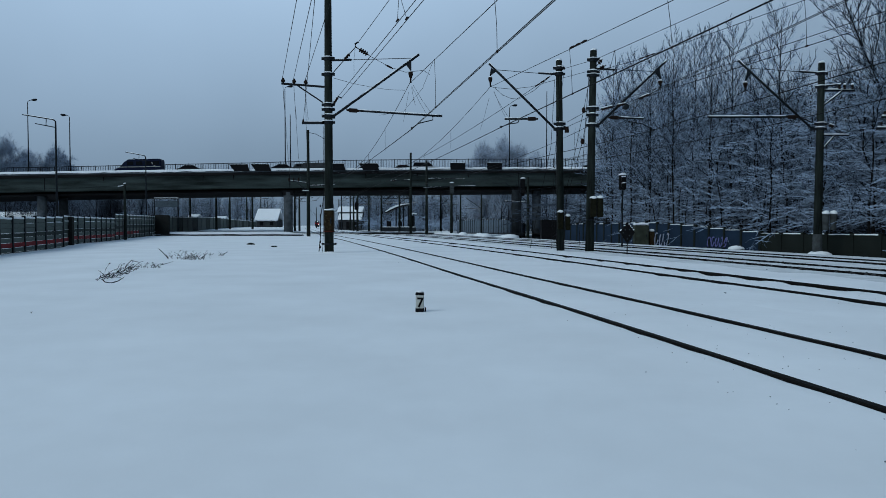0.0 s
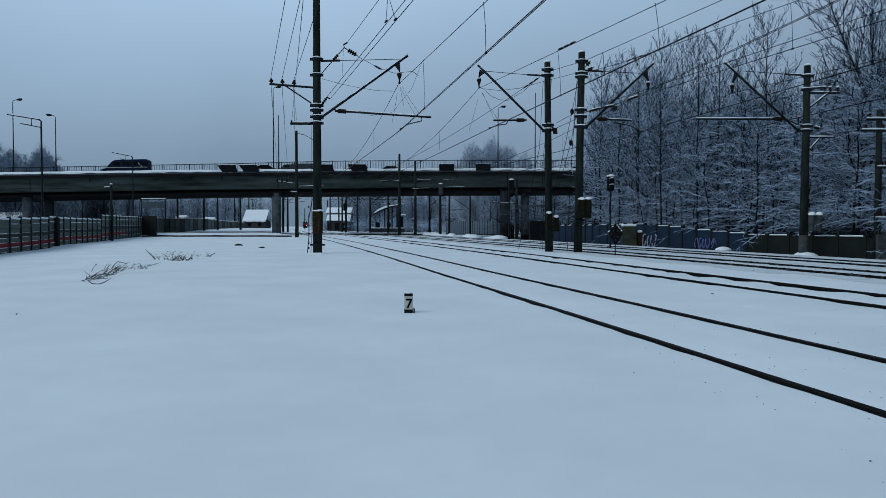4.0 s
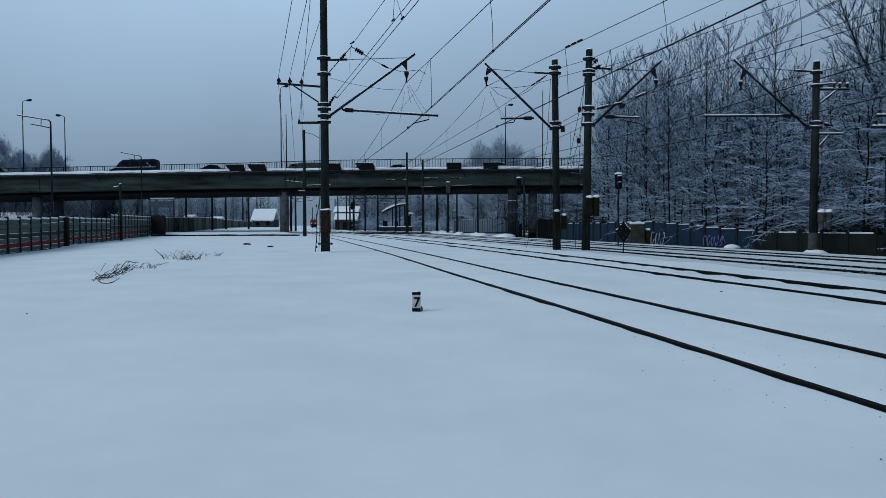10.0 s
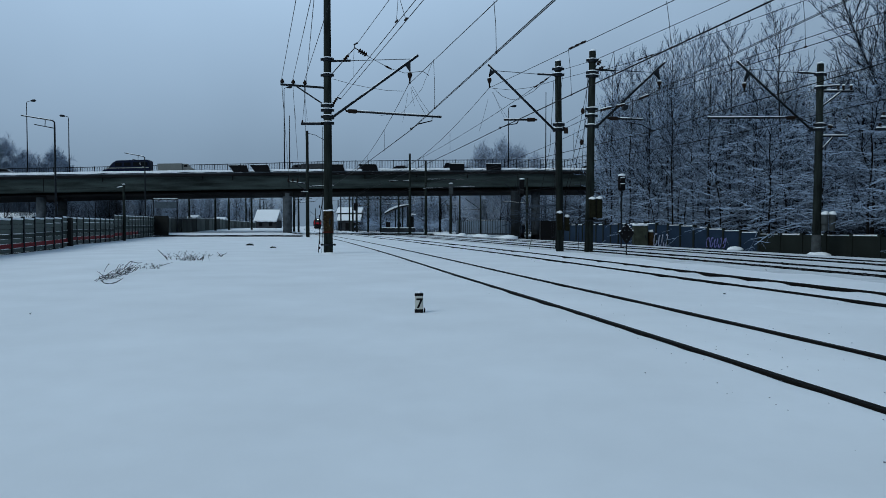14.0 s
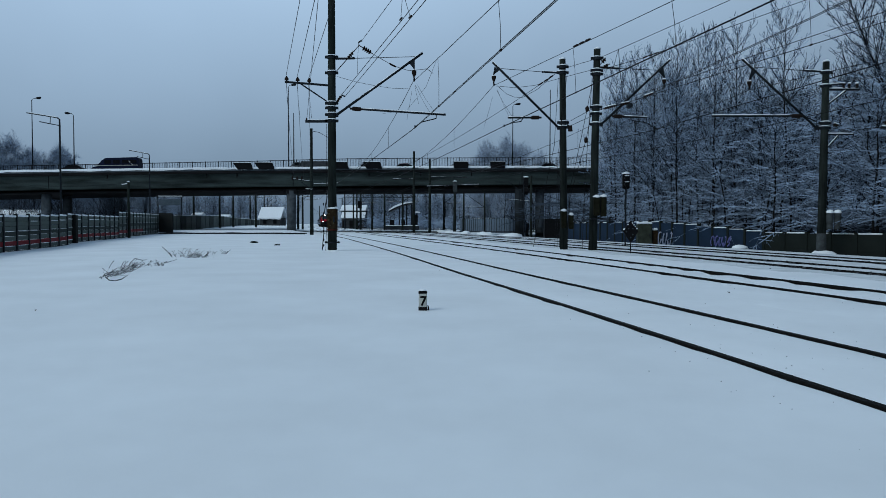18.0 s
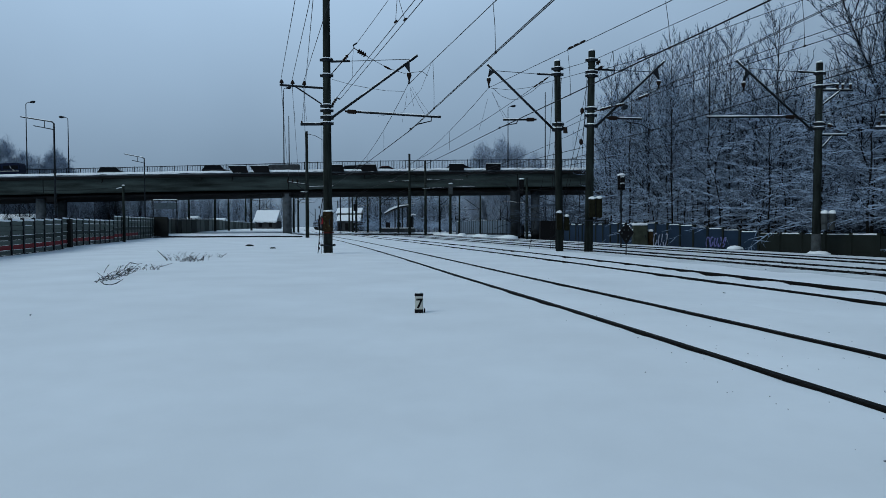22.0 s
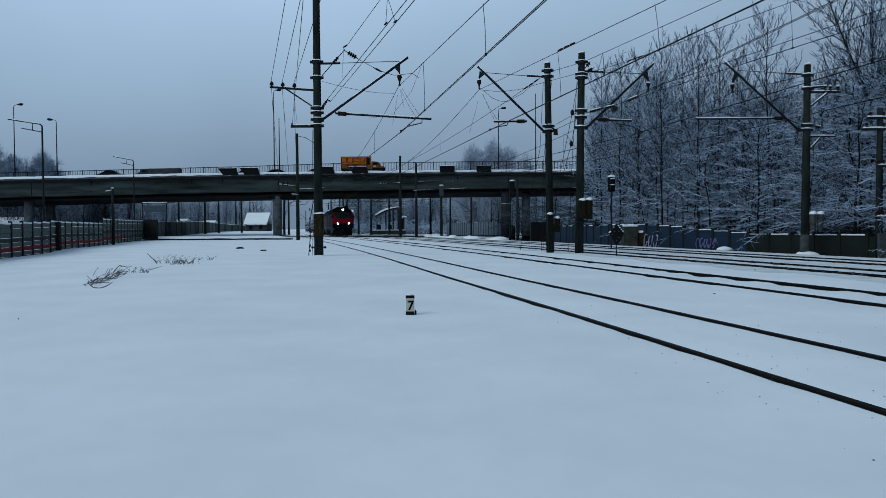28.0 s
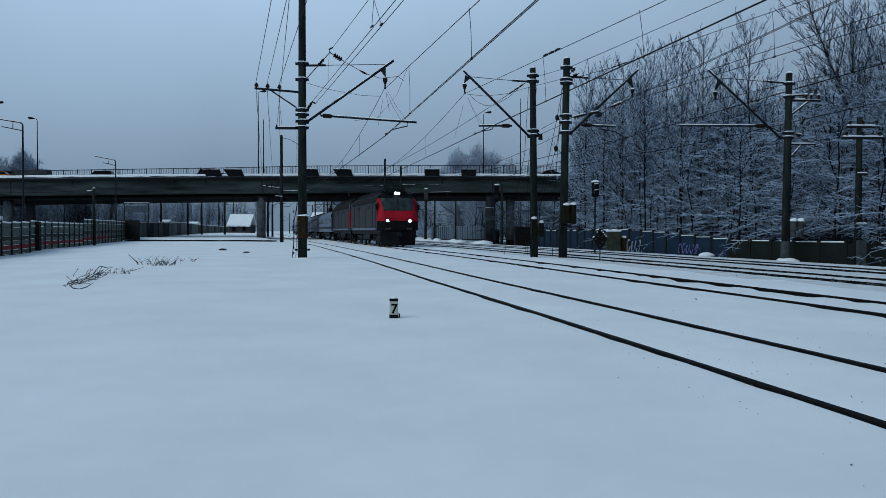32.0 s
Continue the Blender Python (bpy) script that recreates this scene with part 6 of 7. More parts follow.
def grow_laden(seed, height):
    """A low tree with wide limbs that droop at their ends, fans of side twigs lying flat along them."""
    rnd = random.Random(seed)
    wood, twigs = Geo(), Geo()
    trunk = [Vector((0.2 * i * noise.noise(Vector((i * 0.35, seed, 0))), 0.2 * i * noise.noise(Vector((i * 0.35, seed, 7))), height * i / 6)) for i in range(7)]
    wood.tube(trunk, [0.085 - 0.011 * i for i in range(7)], 7, caps=False)
    count = 30
    for k in range(count):
        s = 0.22 + 0.78 * (k + rnd.random()) / count
        i = min(int(s * 6), 5)
        p = trunk[i].lerp(trunk[i + 1], s * 6 - i)
        a = k * 2.4 + rnd.uniform(-0.5, 0.5)
        d = Vector((math.cos(a), math.sin(a), rnd.uniform(0.15, 0.55) + 0.8 * s * s))
        ln = rnd.uniform(2.6, 4.8) * (1.4 - 0.8 * s)
        d.normalize()
        pts = [p]
        for j in range(6):
            d = (d + Vector((rnd.uniform(-0.32, 0.32), rnd.uniform(-0.32, 0.32), -0.17 + 0.1 * s + rnd.uniform(-0.24, 0.2)))).normalized()
            pts.append(pts[-1] + d * ln / 6)
        twigs.tube(pts, [0.036, 0.033, 0.03, 0.026, 0.022, 0.018, 0.011], 3, caps=False)
        for j in range(10):
            f = rnd.uniform(0.8, 5.9)
            i = int(f)
            q = pts[i].lerp(pts[i + 1], f - i)
            ax = (pts[i + 1] - pts[i]).normalized()
            side = ax.cross(Vector((0, 0, 1))).normalized() * rnd.choice((-1, 1))
            e = (ax * rnd.uniform(0.5, 1.0) + side * rnd.uniform(0.3, 1.1) + Vector((0, 0, rnd.uniform(-0.5, 0.8)))).normalized()
            l2 = rnd.uniform(0.4, 1.25)
            m1 = q + e * l2 * 0.5
            e2 = (e + Vector((rnd.uniform(-0.9, 0.9), rnd.uniform(-0.9, 0.9), rnd.uniform(-0.9, 0.4)))).normalized()
            m2 = m1 + e2 * l2 * 0.5
            twigs.tube([q, m1, m2], [0.019, 0.016, 0.01], 3, caps=False)
            for _ in range(4):
                o = q.lerp(m1, rnd.random()) if rnd.random() < 0.4 else m1.lerp(m2, rnd.random())
                e3 = (e2 + Vector((rnd.uniform(-0.9, 0.9), rnd.uniform(-0.9, 0.9), rnd.uniform(-0.5, 0.5)))).normalized()
                twigs.tube([o, o + e3 * rnd.uniform(0.12, 0.42)], [0.012, 0.007], 3, caps=False)
    return wood, twigs


def grow_crown(seed, height, trunk_r, start=0.3, wide=1.0, whips=34):
    """A tall bare tree: straight trunk, limbs that leave it steeply and curve upwards, short twigs along them."""
    rnd = random.Random(seed)
    wood, twigs = Geo(), Geo()
    n = 8
    trunk = [Vector((0.35 * noise.noise(Vector((i * 0.4, seed, 0))), 0.35 * noise.noise(Vector((i * 0.4, seed, 7))), height * i / n)) for i in range(n + 1)]
    trunk[0] = Vector((0, 0, 0))
    wood.tube(trunk, [trunk_r * (1 - 0.92 * i / n) + 0.012 for i in range(n + 1)], 7, caps=False)
    for k in range(whips):
        s = start + (0.99 - start) * ((k + rnd.random()) / whips) ** 0.78
        i = min(int(s * n), n - 1)
        p = trunk[i].lerp(trunk[i + 1], s * n - i)
        a = k * 2.4 + rnd.uniform(-0.5, 0.5)
        out = Vector((math.cos(a), math.sin(a), 0))
        d = (out * (0.95 - 0.25 * s) + Vector((0, 0, 0.42 + 0.3 * s + rnd.uniform(-0.15, 0.2)))).normalized()
        ln = height * wide * (0.3 * (1 - s) ** 0.62 + 0.075) * rnd.uniform(0.7, 1.25)
        pts = [p]
        for j in range(5):
            d = (d + Vector((rnd.uniform(-0.16, 0.16), rnd.uniform(-0.16, 0.16), 0.09 + rnd.uniform(-0.1, 0.1)))).normalized()
            pts.append(pts[-1] + d * ln / 5)
        r = 0.024 + 0.035 * (1 - s)
        wood.tube(pts, [r * (1 - 0.15 * j) for j in range(6)], 4, caps=False)
        m = 10 if ln > 1.5 else 6
        for j in range(m):
            f = 0.6 + 4.35 * (j + rnd.random()) / m
            q = pts[int(f)].lerp(pts[int(f) + 1], f - int(f))
            ax = (pts[int(f) + 1] - pts[int(f)]).normalized()
            side = ax.cross(Vector((rnd.uniform(-0.5, 0.5), rnd.uniform(-0.5, 0.5), 1))).normalized() * (1 if j % 2 else -1)
            e = (ax * 0.8 + side * rnd.uniform(0.5, 0.95) + Vector((0, 0, rnd.uniform(-0.15, 0.3)))).normalized()
            l2 = ln * rnd.uniform(0.22, 0.42) * (1.15 - 0.13 * f)
            m1 = q + e * l2 * 0.5
            e2 = (e + Vector((rnd.uniform(-0.3, 0.3), rnd.uniform(-0.3, 0.3), rnd.uniform(-0.1, 0.3)))).normalized()
            m2 = m1 + e2 * l2 * 0.5
            twigs.tube([q, m1, m2], [0.02, 0.017, 0.01], 3, caps=False)
            for h in range(6):
                o = q.lerp(m1, rnd.random()) if h < 3 else m1.lerp(m2, rnd.random())
                e3 = (e2 * 0.8 + Vector((rnd.uniform(-0.8, 0.8), rnd.uniform(-0.8, 0.8), rnd.uniform(-0.3, 0.6)))).normalized()
                twigs.tube([o, o + e3 * l2 * rnd.uniform(0.25, 0.5)], [0.013, 0.008], 3, caps=False)
    return wood, twigs


def build_wood():
    rnd = random.Random(21)
    kinds = []
    TALL = 18.0
    for seed, r, st, wd in ((1, 0.12, 0.3, 1.05), (2, 0.11, 0.36, 0.9), (3, 0.1, 0.2, 1.15), (4, 0.125, 0.32, 1.0), (5, 0.095, 0.22, 1.1)):
        wood, twigs = grow_crown(seed, TALL, r, st, wd)
        kinds.append((wood.mesh("trunk", BARK, True), twigs.mesh("crown", TWIG)))
    laden = []
    for s in (31, 32, 33, 34, 35):
        wood, twigs = grow_laden(s, 8.5)
        laden.append((wood.mesh("trunk", BARK, True), twigs.mesh("crown", BOUGH)))

    def skyline(u):
        """Slope of the wood's outline between its tallest trees, over the sight line of slope u."""
        return float(np.interp(u, (0.2, 0.212, 0.25, 0.34, 0.39, 0.457, 0.5, 0.516, 0.53, 0.545, 0.6), (0.14, 0.18, 0.2, 0.225, 0.235, 0.23, 0.18, 0.175, 0.185, 0.27, 0.37)))

    def tree(x, y, k, scale, slim=1.0, label="tall bare deciduous tree with frosted snowy twigs", tilt=0.0):
        z = snow_z(x, y) - 0.1
        t = thing("tree", Matrix.Translation((x, y, z)) @ Matrix.Rotation(tilt, 4, "Y") @ Matrix.Rotation(rnd.uniform(0, 6.28), 4, "Z") @ Matrix.Diagonal((scale * slim, scale * slim, scale, 1)), label, "tree", "trees of the wood")
        part("trunk", kinds[k][0], BARK, t)
        part("crown", kinds[k][1], TWIG, t)

    # the wood behind the fence
    for row, (gap, back) in enumerate(((4.0, 4.5), (3.8, 9.0), (3.9, 14.0), (4.4, 20.0))):
        y = 29.0 + row * 2
        while y < 104:
            x, _ = fence_xy(y)
            tx, ty = x + back + rnd.uniform(-1.8, 1.8), y + rnd.uniform(-1.5, 1.5)
            u = tx / ty
            if 0.222 < u < 0.53 or u > 0.53 and rnd.random() < 0.12:
                tree(tx, ty, rnd.randrange(5), min(rnd.uniform(0.74, 1.0) * (skyline(u) * ty + 1.6), 24.0) / TALL, 0.95)
            y += gap * rnd.uniform(0.8, 1.25)
    # its tallest trees: slope of the sight line, distance, kind, slope of the top
    for u, ty, k, v in ((0.457, 47.0, 0, 0.302), (0.3915, 52.0, 3, 0.282), (0.363, 51.0, 2, 0.262), (0.415, 54.0, 1, 0.262), (0.34, 56.0, 0, 0.258), (0.312, 54.0, 4, 0.252), (0.2815, 60.0, 2, 0.238), (0.256, 63.0, 3, 0.232),
                        (0.23, 68.0, 1, 0.226), (0.6, 42.0, 1, 0.36), (0.66, 46.0, 3, 0.43)):
        tree(u * ty, ty, k, (v * ty + 1.3) / TALL, 0.78)
    tree(28.9, 41.0, 3, 1.05, 0.62, "tall bare tree leaning over the fence, frosted twigs", tilt=-0.4)
    # the wood goes on along the line beside and behind the viewer
    # unseen trees, placed to block sky light from the right-hand snow
    y = 24.0
    while y > -45:
        x, _ = fence_xy(y)
        tree(x + 5 + rnd.uniform(-1, 3), y, rnd.randrange(5), rnd.uniform(0.85, 1.05))
        tree(x + 12 + rnd.uniform(-2, 3), y + 2, rnd.randrange(5), rnd.uniform(0.95, 1.15))
        y -= rnd.uniform(4.5, 6.0)
    n = 0
    for back in (1.5, 3.2, 5.4, 8.5, 12.5):
        y = 27.0
        while y < 104:
            x, _ = fence_xy(y)
            z = snow_z(x, y) - 0.1
            if (x + back) / y < 0.228:
                break
            m = Matrix.Translation((x + back + rnd.uniform(-0.7, 0.7) + 0.9 * smooth_step(40, 46, y) - 0.3 * smooth_step(40, 34, y), y, z)) @ Matrix.Rotation(rnd.uniform(0, 6.28), 4, "Z") @ Matrix.Scale(rnd.uniform(0.75, 1.15) * (0.85 + 0.03 * back), 4)
            t = thing("snow_laden_tree", m, "low spreading tree whose drooping boughs are loaded with snow", "tree", "low trees behind the fence")
            part("trunk", laden[n % 5][0], BARK, t)
            part("crown", laden[n % 5][1], BOUGH, t)
            n += 1
            y += rnd.uniform(2.6, 4.0)

    # thickets added for the wood's dark inside; shade is put into their colour
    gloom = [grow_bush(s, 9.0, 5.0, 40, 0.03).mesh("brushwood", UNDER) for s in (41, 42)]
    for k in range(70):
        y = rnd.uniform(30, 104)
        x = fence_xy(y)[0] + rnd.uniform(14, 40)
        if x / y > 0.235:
            t = thing("undergrowth", Matrix.Translation((x, y, snow_z(x, y) - 0.1)) @ Matrix.Rotation(rnd.uniform(0, 6.28), 4, "Z") @ Matrix.Scale(rnd.uniform(0.9, 1.6), 4), "tangled twigs added as dark filling for the wood's inner shade", "shrub", "undergrowth in the wood")
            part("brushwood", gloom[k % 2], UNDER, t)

    # woods far beyond the bridge
    far, outlines, distant = [], [], []
    for seed, h, sp, r in ((11, 20, 0.8, 0.25), (12, 17, 0.95, 0.22), (13, 22, 0.6, 0.25)):
        wood, twigs = grow(seed, h, sp, 2, r, 0.08, 0.0, (26, 13), 0.05)
        outlines.append(Geo().add(wood.v, wood.f).add(twigs.v, twigs.f))
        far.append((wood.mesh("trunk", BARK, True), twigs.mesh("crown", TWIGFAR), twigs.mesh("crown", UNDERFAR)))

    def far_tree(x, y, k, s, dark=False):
        t = thing("far_tree", Matrix.Translation((x, y, -0.3)) @ Matrix.Rotation(rnd.uniform(0, 6.28), 4, "Z") @ Matrix.Scale(s, 4), "distant bare tree with hoar frost and haze in its colour", "tree", "far trees")
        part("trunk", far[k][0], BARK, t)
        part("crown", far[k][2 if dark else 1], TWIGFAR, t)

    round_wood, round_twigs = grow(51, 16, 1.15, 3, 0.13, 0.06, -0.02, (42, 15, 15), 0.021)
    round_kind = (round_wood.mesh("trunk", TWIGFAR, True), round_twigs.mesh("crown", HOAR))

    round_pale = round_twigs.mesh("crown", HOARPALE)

    def hoar_tree(x, y, s, label, pale=False):
        t = thing("hoar_tree", Matrix.Translation((x, y, -0.3)) @ Matrix.Rotation(rnd.uniform(0, 6.28), 4, "Z") @ Matrix.Scale(s, 4), label, "tree", "hoar-frosted trees")
        part("trunk", round_kind[0], BARK, t)
        part("crown", round_pale if pale else round_kind[1], TWIGFAR, t)

    # two rounded clumps above the bridge's far end, and one past its middle
    hoar = "rounded bare tree with hoar frost, paled for haze, beyond the bridge"
    for u, s in ((-0.615, 1.05), (-0.6, 1.12), (-0.585, 1.12), (-0.565, 0.9), (-0.535, 0.98), (-0.527, 1.0), (-0.518, 1.02), (-0.507, 0.8), (-0.49, 0.62), (-0.64, 1.1), (-0.47, 0.5), (-0.545, 0.75)):
        y = rnd.uniform(150, 165)
        hoar_tree(u * y, y, s * 0.9, hoar)
    for u, s in ((0.045, 0.9), (0.06, 1.05), (0.074, 1.12), (0.09, 1.14), (0.106, 1.06), (0.122, 0.92)):
        y = rnd.uniform(172, 190)
        hoar_tree(u * y, y, s * 1.02, hoar, True)
    for k in range(120):
        u = -0.66 + 0.9 * (k + rnd.random()) / 120
        y = rnd.uniform(235, 330)
        if not -0.2 < u < -0.14:
            s = rnd.uniform(0.5, 0.66) * y / 280
            distant.append((rnd.randrange(3), Matrix.Translation((u * y, y, -0.3)) @ Matrix.Rotation(rnd.uniform(0, 6.28), 4, "Z") @ Matrix.Scale(s, 4)))
    g_v, g_f, at = [], [], 0
    for k, m in distant:
        pts = np.array(outlines[k].v)
        g_v.append(pts @ np.array(m.to_3x3()).T + np.array(m.translation))
        g_f.append(np.array(outlines[k].f) + at)
        at += len(pts)
    g_v, g_f = np.concatenate(g_v), np.concatenate(g_f)
    me = bpy.data.meshes.new("distant_woodland")
    me.vertices.add(len(g_v))
    me.vertices.foreach_set("co", g_v.ravel())
    me.loops.add(g_f.size)
    me.loops.foreach_set("vertex_index", g_f.ravel())
    me.polygons.add(len(g_f))
    me.polygons.foreach_set("loop_start", np.arange(len(g_f)) * 4)
    me.update(calc_edges=True)
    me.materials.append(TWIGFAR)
    tagged(new("distant_woodland", me), "belt of frosted bare trees far beyond the bridge, paled for haze", "woodland", kind="stuff")
    # deeper in the wood, before and beside the bridge; twigs darkened for shade
    for k in range(70):
        u = 0.25 + 0.45 * (k + rnd.random()) / 70
        y = rnd.uniform(74, 104) - 30 * smooth_step(0.3, 0.7, u)
        if u * y > fence_xy(y)[0] + 22:
            far_tree(u * y, y, rnd.randrange(3), rnd.uniform(0.5, 0.75), True)
    for k in range(44):
        u = rnd.uniform(-0.62, -0.3)
        y = rnd.uniform(128, 150) if u < -0.38 else rnd.uniform(215, 235)
        far_tree(u * y, y, rnd.randrange(3), rnd.uniform(0.3, 0.42), u < -0.42)
    for k in range(64):
        u = -0.12 + 0.25 * (k + rnd.random()) / 64
        y = rnd.uniform(195, 250)
        far_tree(u * y, y, rnd.randrange(3), rnd.uniform(0.42, 0.56))
    for k in range(64):
        u = -0.62 + 0.36 * (k + rnd.random()) / 64
        y = rnd.uniform(150, 215)
        y = y if u < -0.38 else y * 0.3 + 175
        far_tree(u * y, y, rnd.randrange(3), rnd.uniform(0.34, 0.48) * (1.0 if u < -0.38 else 1.25), u < -0.42)
    for k in range(60):
        y = rnd.uniform(128, 215)
        x = fence_xy(y)[0] + rnd.uniform(2, 26)
        if x / y < 0.24:
            far_tree(x, y, rnd.randrange(3), rnd.uniform(0.38, 0.52) * y / 170)
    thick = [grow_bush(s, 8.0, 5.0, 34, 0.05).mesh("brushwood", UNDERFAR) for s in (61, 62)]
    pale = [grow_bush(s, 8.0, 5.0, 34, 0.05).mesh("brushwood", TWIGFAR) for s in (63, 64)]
    for k in range(76):
        left = k < 44
        u = -0.62 + 0.32 * k / 44 if left else -0.14 + 0.3 * (k - 44) / 32
        y = (rnd.uniform(140, 190) if u < -0.38 else rnd.uniform(215, 240)) if left else rnd.uniform(185, 215)
        m = Matrix.Translation((u * y, y, -0.3)) @ Matrix.Rotation(rnd.uniform(0, 6.28), 4, "Z") @ Matrix.Scale(rnd.uniform(0.5, 0.8), 4)
        t = thing("far_thicket", m, "low frosted thicket beyond the bridge", "shrub", "far thickets")
        part("brushwood", (thick if left else pale)[k % 2], TWIGFAR, t)
    for k in range(22):
        u = 0.155 + 0.075 * (k + rnd.random()) / 22
        y = rnd.uniform(150, 185)
        far_tree(u * y, y, rnd.randrange(3), rnd.uniform(0.36, 0.46))


build_wood()


# ---- train ----
def body_shell(length, width, z0, z1, roof, inset=0.25):
    """A long body with rounded roof edges; x along, front at +length / 2."""
    half = width / 2
    ring = [(-half, z0), (-half, z1), (-half + inset * 0.4, z1 + roof * 0.55), (-half + inset * 1.6, z1 + roof * 0.9), (0, z1 + roof),
            (half - inset * 1.6, z1 + roof * 0.9), (half - inset * 0.4, z1 + roof * 0.55), (half, z1), (half, z0)]
    g = Geo()
    n = len(ring)
    for x in (-length / 2, length / 2):
        g.v += [(x, y, z) for y, z in ring]
    g.f = [(j, (j + 1) % n, (j + 1) % n + n, j + n) for j in range(n)] + [tuple(range(n - 1, -1, -1)), tuple(range(n, 2 * n))]
    return g


def wheelset(parent, x, r=0.6):
    g = Geo()
    for s in (-0.8, 0.8):
        g.tube([(0, s - 0.07, 0), (0, s + 0.07, 0)], r, 18)
    w = part("wheelset", g, STEEL, parent, m=Matrix.Translation((x, 0, r)))
    part("axle", Geo().tube([(0, -0.9, 0), (0, 0.9, 0)], 0.09, 8), STEEL, w)
    return w


def bogie(parent, x, axles, gap):
    b = part("bogie_frame", Geo().box((gap * (axles - 1) + 1.6, 0.16, 0.4), (0, -1.05, 0.72)).box((gap * (axles - 1) + 1.6, 0.16, 0.4), (0, 1.05, 0.72)).box((0.8, 2.0, 0.3), (0, 0, 0.75)), BLACK, parent, m=Matrix.Translation((x, 0, 0)))
    for k in range(axles):
        wheelset(parent, x + (k - (axles - 1) / 2) * gap)
        for s in (-1.16, 1.16):
            part("axle_box", Geo().box((0.36, 0.14, 0.36), (x + (k - (axles - 1) / 2) * gap, s, 0.62)), STEEL, parent, bevel=0.04)


def build_loco(front):
    """One section of the red and grey electric locomotive; front at +x when front is 1."""
    t = thing("locomotive_section", (0, 0, 0), "red and grey electric locomotive with lit headlamps" if front else "second grey section of the electric locomotive with a red end", "locomotive", "train")
    L = 17.6
    part("underframe", Geo().box((L - 0.3, 2.9, 0.35), (0, 0, 1.2)), BLACK, t)
    part("side_body", Geo().box((L - 2.2, 3.2, 2.4), (0, 0, 2.545)), GREYPAINT, t, "grey body sides", bevel=0.04)
    part("roof_shell", body_shell(L - 2.2, 3.18, 3.73, 3.9, 0.6), ROOFGREY, t, "sooty dark roof")
    part("sill_stripe", Geo().box((L - 2.3, 3.23, 0.14), (0, 0, 1.5)), BLUEGREY, t)
    cab_x = L / 2 - 1.1
    # cab: grey sides, a rounded front with a black mask, red pillars and a red band
    def cab(sign):
        c0, c1 = cab_x - 0.02, cab_x + 1.1
        hw = 1.72

        def face(y, z):
            """How far forward the front stands at y, z."""
            z = 2.3 + (z - 2.3) / 1.2 if z > 2.3 else z
            lean = 0.0 if z < 2.3 else 0.12 * (z - 2.3) / 0.4 if z < 2.7 else 0.12 + 0.5 * (z - 2.7) / 1.05 if z < 3.75 else 0.62 + 1.1 * (z - 3.75)
            return c1 - lean - 0.42 * max(0.0, (abs(y) - 1.0) / 0.66) ** 2.2

        def sheet(name, zs, inner, outer, mat, off, label="", thick=0.05, parent=t):
            """A panel that follows the front between two side lines given by height."""
            g = Geo()
            n = 9
            for lift in (off, off - thick):
                for z in zs:
                    for j in range(n):
                        y = inner(z) + (outer(z) - inner(z)) * j / (n - 1)
                        g.v.append((sign * (face(y, z) + lift), sign * y, z))
            r = len(zs)
            q = r * n
            for i in range(r - 1):
                for j in range(n - 1):
                    a = i * n + j
                    g.f += [(a, a + 1, a + n + 1, a + n), (q + a, q + a + n, q + a + n + 1, q + a + 1)]
            rim = [j for j in range(n)] + [i * n + n - 1 for i in range(1, r)] + [(r - 1) * n + j for j in range(n - 2, -1, -1)] + [i * n for i in range(r - 2, 0, -1)]
            g.f += [(rim[j], rim[j] + q, rim[(j + 1) % len(rim)] + q, rim[(j + 1) % len(rim)]) for j in range(len(rim))]
            return part(name, g, mat, parent, label)

        def wide(z):
            return float(np.interp(z, (2.9, 3.05, 3.3, 4.1), (1.08, 1.2, 1.3, 1.4)))

        # shell
        shell = Geo()
        zs = [1.35, 1.8, 2.3, 2.78, 3.14, 3.62, 4.04, 4.28, 4.436]
        m = 13
        for z in zs:
            k = 1.0 if z < 3.7 else 1.0 - 0.42 * (z - 3.7)
            for j in range(m):
                y = hw * k * (-1 + 2 * j / (m - 1))
                shell.v.append((sign * (face(y, z) - 0.03), sign * y, z))
            shell.v += [(sign * c0, sign * hw * k, z), (sign * c0, -sign * hw * k, z)]
        w = m + 2
        for i in range(len(zs) - 1):
            shell.f += [(i * w + j, i * w + (j + 1) % w, (i + 1) * w + (j + 1) % w, (i + 1) * w + j) for j in range(w)]
        shell.f += [tuple(range(w - 1, -1, -1)), tuple(range((len(zs) - 1) * w, len(zs) * w))]
        part("cab", shell, BLACK, t, "dark rounded cab")
        for s in (-1, 1):
            part("cab_side", Geo().box((0.66, 0.05, 2.35), (sign * (c0 + 0.3), s * (hw - 0.02), 2.55)), GREYPAINT, t, bevel=0.02)
            part("side_window", Geo().box((0.42, 0.04, 0.62), (sign * (c0 + 0.3), s * (hw + 0.02), 3.3)), GLASS, t, bevel=0.015)
            low, high = (lambda z: wide(z) + 0.02, lambda z: 1.72 - max(0.0, z - 3.7) * 0.5)
            if s < 0:
                low, high = (lambda z: -1.72 + max(0.0, z - 3.7) * 0.5), (lambda z: -wide(z) - 0.02)
            sheet("red_pillar", [2.12, 2.4, 2.72, 3.1, 3.45, 3.75, 3.98], low, high, RED, 0.02, "bright red windscreen pillar")
        sheet("red_band", [2.33, 2.45, 2.7, 2.97], lambda z: -1.72, lambda z: 1.72, RED, 0.02, "bright red band below the windscreen")
        sheet("red_nose", [2.16, 2.23, 2.31], lambda z: -0.62 - (z - 2.16) * 1.2, lambda z: 0.62 + (z - 2.16) * 1.2, RED, 0.02)
